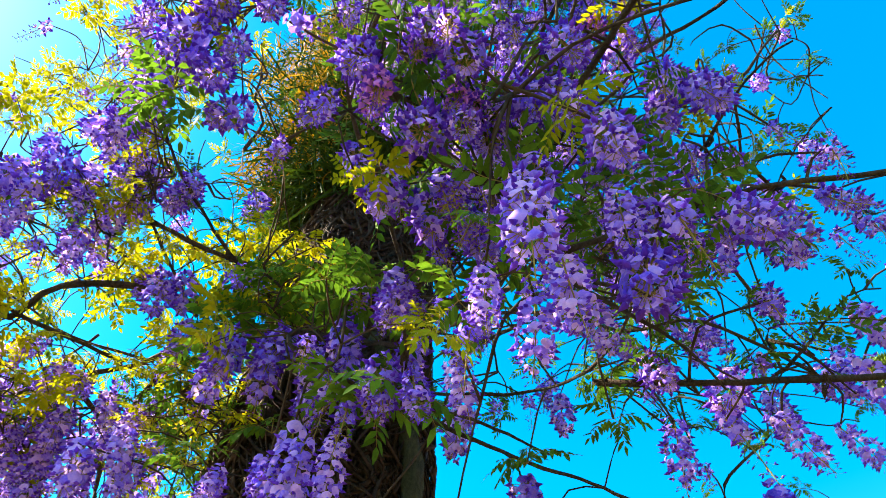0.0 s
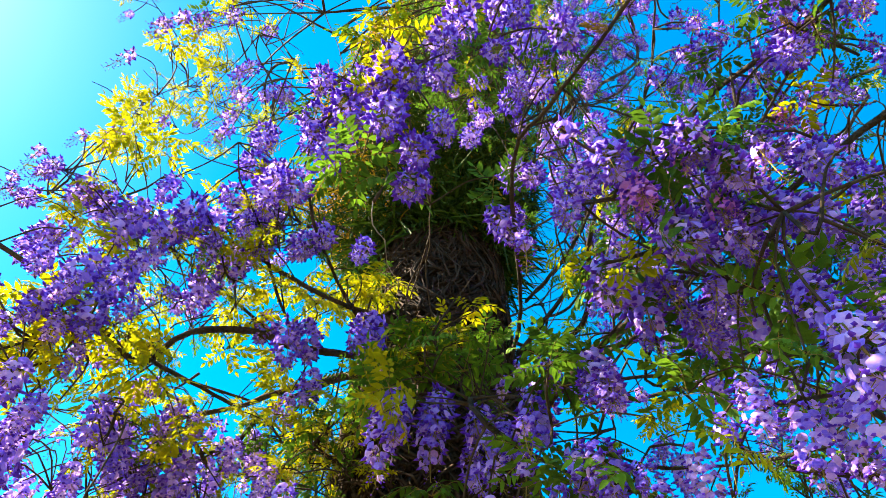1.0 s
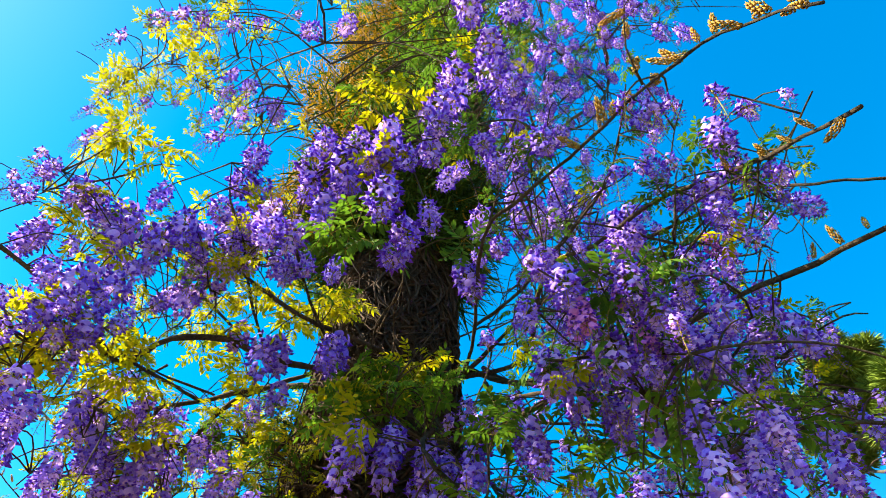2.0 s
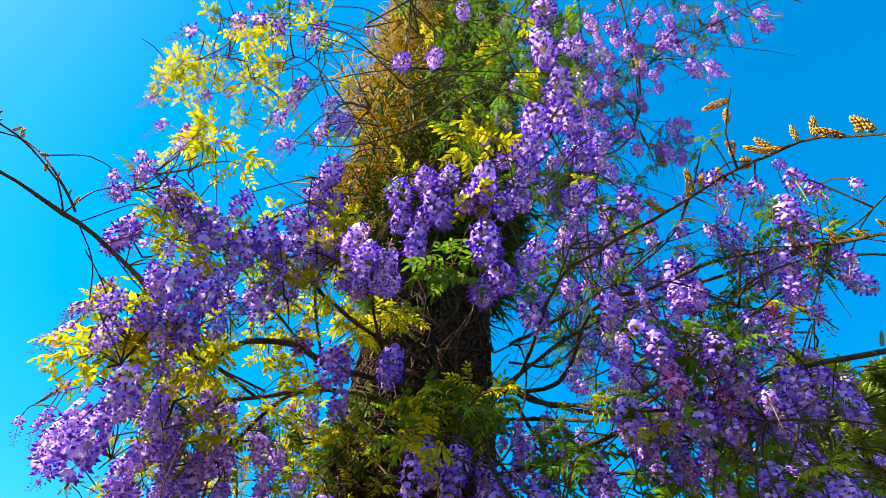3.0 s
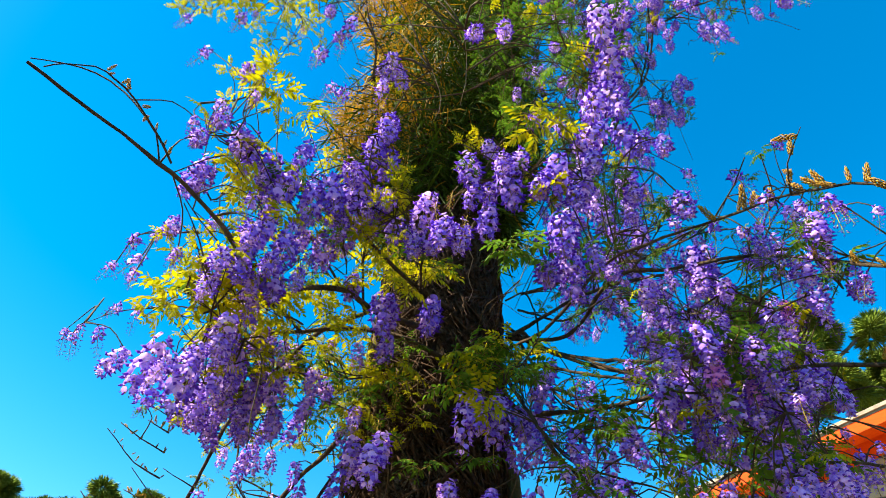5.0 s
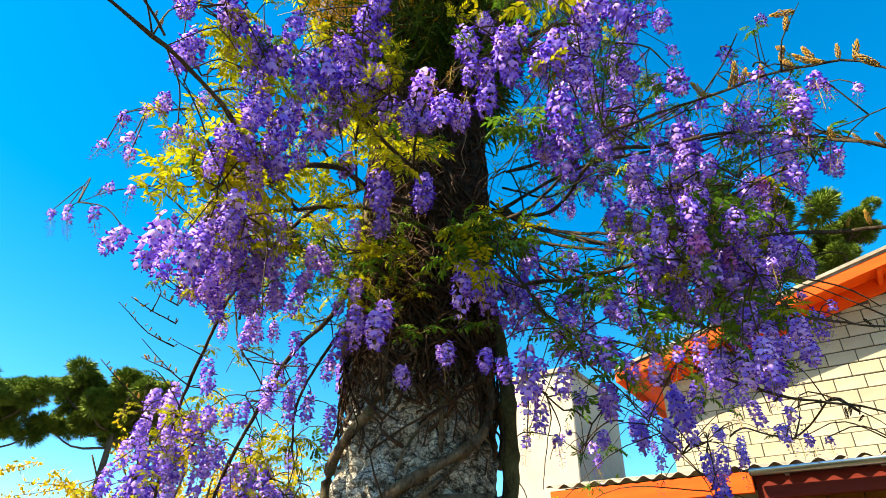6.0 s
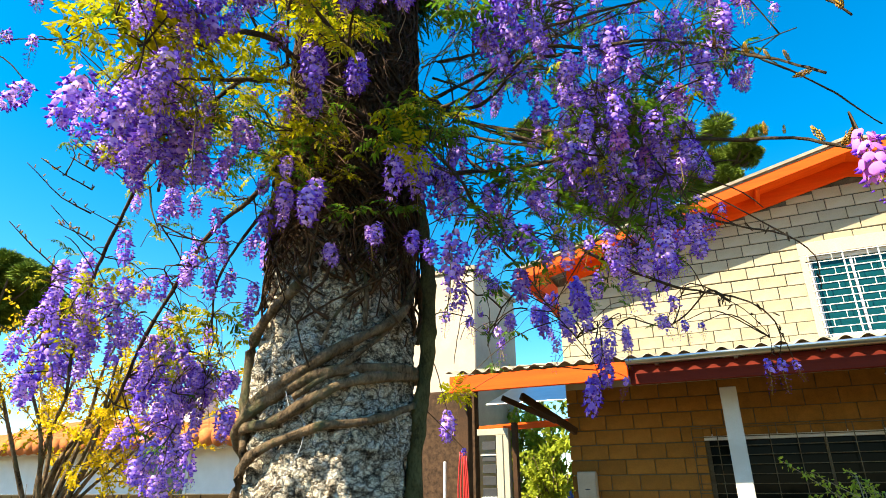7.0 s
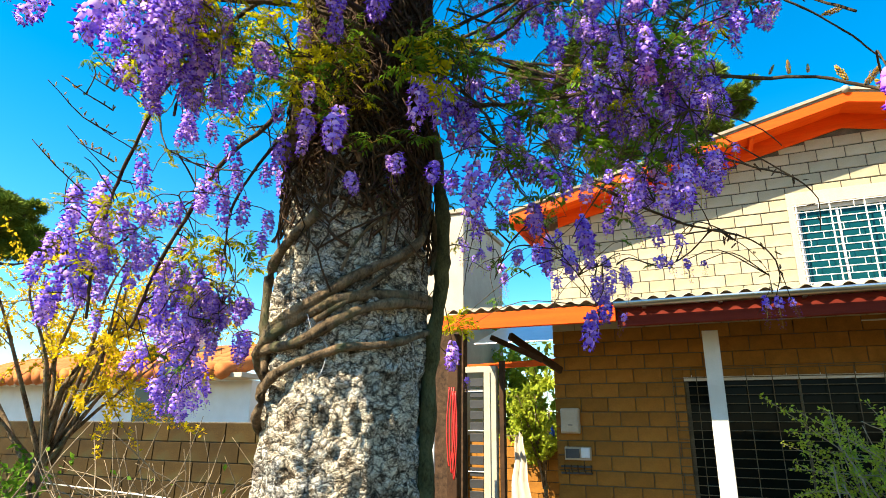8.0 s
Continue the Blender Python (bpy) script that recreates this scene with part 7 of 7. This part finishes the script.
lobe((-0.25, -0.82, 4.58), 0.17, 0.17, 2, 26, 0.04, 'mix')
lobe((-0.56, -0.83, 3.73), 0.17, 0.17, 9, 22, 0.08, 'mix')
lobe((-0.63, -0.98, 4.33), 0.17, 0.17, 2, 26, 0.04, 'mix')
lobe((-0.35, -0.96, 4.61), 0.17, 0.17, 2, 26, 0.04, 'mix')

# short upright buds along the bare shoots
def buds_along(points, count, size):
    line = smooth_path(points, 0.02)
    for k in range(count):
        q = line[int((k + rs.uniform(0.1, 0.9)) / count * (len(line) - 1))]
        tip = q + np.array([rs.normal() * 0.003, rs.normal() * 0.003, rs.uniform(0.0, 0.004)])
        bud_spike(tip, size * rs.uniform(0.6, 1.2), rs.normal() * 0.5)


buds_along([(-0.07, -0.91, 2.75), (0.09, -0.93, 2.72), (0.20, -0.95, 2.67), (0.25, -0.96, 2.61), (0.29, -0.97, 2.55), (0.32, -0.98, 2.48)], 18, 0.9)
buds_along([(0.09, -0.95, 2.70), (0.11, -1.00, 2.74), (0.16, -1.06, 2.77)], 4, 0.8)
buds_along([(0.07, -0.64, 2.76), (0.16, -0.70, 2.65), (0.23, -0.77, 2.55), (0.28, -0.84, 2.45)], 6, 0.7)
buds_along([(0.09, -0.67, 2.43), (0.21, -0.71, 2.38), (0.28, -0.74, 2.32), (0.32, -0.78, 2.27), (0.37, -0.82, 2.21)], 7, 0.8)
buds_along([(-0.91, -2.02, 2.72), (-0.93, -1.98, 2.75), (-0.96, -1.92, 2.77), (-1.00, -1.85, 2.77), (-1.05, -1.78, 2.76)], 9, 0.5)
buds_along([(-1.58, -1.25, 2.31), (-1.62, -1.32, 2.34), (-1.64, -1.42, 2.40)], 9, 0.32)
buds_along([(-1.57, -1.27, 2.37), (-1.60, -1.34, 2.39), (-1.62, -1.40, 2.42)], 9, 0.32)
buds_along([(-1.55, -1.29, 2.42), (-1.58, -1.35, 2.44)], 9, 0.32)
buds_along([(-1.66, -1.25, 2.15), (-1.69, -1.32, 2.20), (-1.70, -1.39, 2.25)], 9, 0.32)
buds_along([(-1.51, -1.26, 2.45), (-1.54, -1.34, 2.48), (-1.56, -1.44, 2.54)], 9, 0.32)
buds_along([(-1.60, -1.22, 2.24), (-1.64, -1.31, 2.27)], 9, 0.32)

def pods_along(points, count, size):
    """Small dark withered leaves and pods hanging from a bare shoot."""
    line = smooth_path(points, 0.02)
    for k in range(count):
        q = line[int((k + rs.uniform(0.1, 0.9)) / count * (len(line) - 1))] + rs.normal(size=3) * 0.006
        m = place(Vector(q), size * rs.uniform(0.6, 1.2), (math.pi + rs.normal() * 0.7, rs.normal() * 0.7), rs.uniform(0, 6.28), 0.75)
        part("withered_pod", PODS[k % 2], wisteria, m=Matrix.Translation(-WL) @ m, label="small dark withered pod")


PODS = [me.copy() for me in BUDS[:2]]
for me in PODS:
    me.materials[0] = TWIG
pods_along([(-0.18, -0.32, 2.19), (-0.07, -0.21, 2.18), (0.05, -0.09, 2.17), (0.13, 0.01, 2.13), (0.16, 0.11, 2.07), (0.13, 0.21, 1.99)], 10, 0.6)
pods_along([(-0.08, -0.26, 2.41), (0.06, -0.15, 2.42), (0.24, 0.09, 2.44), (0.31, 0.19, 2.38), (0.33, 0.28, 2.27)], 10, 0.6)
pods_along([(-0.03, -0.07, 2.21), (0.07, 0.03, 2.14), (0.12, 0.12, 2.05), (0.07, 0.21, 1.95)], 10, 0.6)

tagged(part("twig_mass", TWIGS.mesh("twigs", [TWIG]), wisteria, -WL), "thin brown twigs", kind="stuff")
tagged(part("flower_mass", REST.mesh("flower_mass", [PETAL, KEEL, STALK]), wisteria, -WL), "massed lilac flower heads", kind="stuff")
for leaf, mat in (("young", YOUNG), ("green", GREEN)):
    if LEAVES[leaf].n:
        tagged(part("leaf_mass", LEAVES[leaf].mesh("massed_leaves", [mat, STALK]), wisteria, -WL), "massed " + ("yellow young" if leaf == "young" else "green") + " leaves", kind="stuff")


# ---- other plants ----
def shrub(name, at, stems, height, spread, leaf_mat, bark, leaves, seed, label, size=0.035, thick=1.0):
    """Bare forked stems from one foot, with small leaves towards the tips."""
    rng = np.random.default_rng(seed)
    sh = empty(name, at, label=label, category="shrub")
    tips = []
    tw = Heap()
    for k in range(stems):
        a = rng.uniform(0, 6.28)
        reach = spread * rng.uniform(0.35, 1.0)
        top = np.array([math.cos(a) * reach, math.sin(a) * reach, height * rng.uniform(0.7, 1.0)])
        line = smooth_path([(rng.normal() * 0.03, rng.normal() * 0.03, 0), top * np.array([0.35, 0.35, 0.45]) + rng.normal(size=3) * 0.05, top * np.array([0.75, 0.75, 0.8]) + rng.normal(size=3) * 0.05, top], 0.05)
        v, f = tube(line, np.linspace(0.019, 0.005, len(line)) * rng.uniform(0.6, 1.1) * thick, 7, 0.05, k)
        part("stem", mesh_of("stem", v, f, [bark]), sh)
        for j in range(9):
            q = line[int(len(line) * rng.uniform(0.35, 0.98))]
            d = rng.normal(size=3) * 0.22 * spread + np.array([math.cos(a), math.sin(a), 0.6]) * 0.18 * spread
            tl = smooth_path([q, q + d * 0.5 + rng.normal(size=3) * 0.03, q + d], 0.04)
            v, f = tube(tl, np.linspace(0.0035, 0.0015, len(tl)), 4)
            tw.add(v, f)
            tips.append(tl)
    foot = np.array([(0, 0, -at[2] - 0.05), (0.02, 0, -at[2] * 0.5), (0, 0, 0.04)])
    part("foot", mesh_of("foot", *tube(foot, np.array([0.05, 0.04, 0.035]), 9), [bark]), sh)
    tagged(part("twig_mass", tw.mesh("twig_mass", [bark]), sh), "fine twigs", kind="stuff")
    h = Heap()
    for k in range(leaves):
        tl = tips[int(rng.integers(len(tips)))]
        q = tl[int(len(tl) * rng.uniform(0.2, 0.999))] + rng.normal(size=3) * 0.012
        w = rng.normal(size=3) + np.array([0, 0, -0.1])
        w /= np.linalg.norm(w)
        s = size * rng.uniform(0.6, 1.3)
        c = np.cross(w, rng.normal(size=3))
        c = c / np.linalg.norm(c) * s * 0.27
        b = np.cross(c, w) * 0.35
        h.add([q, q + w * s * 0.45 + c + b, q + w * s * 0.5, q + w * s * 0.45 - c + b, q + w * s], [(0, 1, 2), (0, 2, 3), (1, 4, 2), (2, 4, 3)])
    tagged(part("leaf_mass", h.mesh("leaf_mass", [leaf_mat]), sh), "small leaves", kind="stuff")
    return sh


shrub("yellow_shrub", (-3.95, 0.30, 1.30), 17, 1.35, 1.15, GOLD, STEM, 15000, 3, "leggy shrub with bare stems and small golden leaves", 0.028)
shrub("green_shrub", (0.72, 2.0, 0.35), 15, 1.22, 0.6, LIGHTLEAF, DRY, 6500, 4, "twiggy garden shrub with light green leaves", 0.024, 0.6)
shrub("green_shrub", (1.0, 2.5, 0.35), 14, 1.35, 0.7, LIGHTLEAF, DRY, 7500, 9, "twiggy garden shrub with darker green leaves", 0.026, 0.6)
shrub("yard_plant", (-3.0, 8.9, 0.6), 14, 1.7, 0.7, LIGHTLEAF, STEM, 3600, 6, "sunlit yellow green bush in the back yard", 0.09)
shrub("yard_tree", (-3.5, 11.6, 0.3), 18, 3.5, 1.9, LIGHTLEAF, STEM, 8000, 8, "broad yellow green bush behind the yard wall", 0.14)
shrub("ivy_tuft", (-4.2, 0.15, 0.80), 9, 0.5, 0.34, GREEN, STEM, 900, 12, "small dark green ivy tuft by the garden wall", 0.05)
shrub("dry_bramble", (-2.35, 0.0, 0.75), 30, 0.52, 0.8, GREEN, DRY, 60, 7, "tangle of dry pale bramble stalks", 0.03, 0.32)

araucaria((-4.8, 42.0, 0.5), 30.0, 7.6, 21, "tall dark green pine with rounded needle tufts")
araucaria((3.0, 51.0, 0.5), 30.5, 5.0, 22, "tall dark green pine with rounded needle tufts")
araucaria((-37.9, 16.6, 0.5), 13.4, 4.6, 23, "dark green pine with rounded needle tufts beyond the roofs")
araucaria((-41.0, 10.0, 0.5), 12.6, 4.2, 24, "dark green pine with rounded needle tufts beyond the roofs")

wire = part("fence_wire", mesh_of("fence_wire", *tube(smooth_path([(-4.5, 0.6, 1.17), (-2.4, -0.1, 1.22), (-1.45, -0.5, 1.24)], 0.1), np.full(len(smooth_path([(-4.5, 0.6, 1.17), (-2.4, -0.1, 1.22), (-1.45, -0.5, 1.24)], 0.1)), 0.004), 5), [WHITE]))
tagged(wire, "thin pale wire strung to the old trunk", "wire")


string_line = smooth_path([(-1.224, -0.812, 1.899), (-1.190, -0.814, 1.844), (-1.171, -0.815, 1.799), (-1.136, -0.805, 1.775), (-1.124, -0.801, 1.739), (-1.133, -0.809, 1.678), (-1.174, -0.818, 1.615), (-1.222, -0.821, 1.565)], 0.02)
tagged(part("string", mesh_of("string", *tube(string_line, np.full(len(string_line), 0.0015), 5), [GREYPIPE])), "thin grey string hanging on the old trunk", "string")



# ---- blocks of the walls ----
def block_wall(owner, x0, x1, z0, top, y, mat, holes=(), bw=0.39, bh=0.19, joint=0.01, limit=300, near=None):
    """Single blocks, 12 mm proud of the joints, laid in stretcher bond; pieces share their meshes."""
    whole = {}
    base = Vector(owner.location)
    rest = Heap()
    count = 0
    row = 0
    z = z0
    jitter = random.Random(len(owner.name))
    while z < 9:
        x = x0 - (0.2 if row % 2 else 0)
        while x < x1:
            a, b = max(x, x0), min(x + bw, x1)
            zt = min(z + bh, top((a + b) / 2))
            x += bw + joint
            if b - a < 0.05 or zt - z < 0.04:
                continue
            spans = [(a, b, z, zt)]
            for hx0, hx1, hz0, hz1 in holes:
                if z + bh > hz0 + 0.02 and z < hz1 - 0.02:
                    cut = [s for p, q, *h in spans for s in ((p, min(q, hx0), *h), (max(p, hx1), q, *h)) if s[1] - s[0] > 0.05]
                    for p, q, *h in spans:
                        p, q = max(p, hx0), min(q, hx1)
                        cut += [(p, q, *s) for s in ((h[0], min(h[1], hz0)), (max(h[0], hz1), h[1])) if q - p > 0.05 and s[1] - s[0] > 0.03]
                    spans = cut
            for p, q, za, zb in spans:
                key = (round(q - p, 2), round(zb - za, 2))
                if key not in whole:
                    whole[key] = box_mesh("block", (key[0], 0.03, key[1]), mat, 0.004)
                mid = Vector(((p + q) / 2, y + 0.015 - jitter.uniform(0, 0.003), (za + zb) / 2))
                if count < limit and (near is None or near(mid)):
                    part("block", whole[key], owner, mid - base)
                    count += 1
                else:
                    w, hh = (q - p) / 2, (zb - za) / 2
                    vv = [(mid.x + i * w, mid.y + j * 0.015, mid.z + k * hh) for i in (-1, 1) for j in (-1, 1) for k in (-1, 1)]
                    rest.add(vv, [(0, 1, 3, 2), (4, 6, 7, 5), (0, 4, 5, 1), (2, 3, 7, 6), (0, 2, 6, 4), (1, 5, 7, 3)])
        z += bh + joint
        row += 1
        if z > top(APEX_X) and z > top((x0 + x1) / 2):
            break
    if rest.n:
        tagged(part("block_mass", rest.mesh("block_mass", [mat], False), owner, -base), kind="stuff")


block_wall(house, WALL_L, WALL_R, 2.9, lambda x: roof_z(x) - 0.24, FY, BLOCK, [UPWIN], bw=0.30, bh=0.145, limit=290, near=lambda p: -1.6 < p.x < 2.9)
low = empty("porch_wall", (1.8, FY, 0), label="brown concrete block wall under the porch", category="wall", kind="structure")
block_wall(low, WALL_L, 3.9, 0.0, lambda x: 2.9, FY - 0.004, BROWNBLOCK, [LOWWIN], bw=0.34, bh=0.172, limit=190, near=lambda p: p.x < 0.2)
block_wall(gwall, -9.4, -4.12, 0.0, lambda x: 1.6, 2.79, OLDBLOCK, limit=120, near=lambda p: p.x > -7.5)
block_wall(yard, -4.6, -2.1, 0.1, lambda x: 1.5, 9.19, BROWNBLOCK, limit=60)
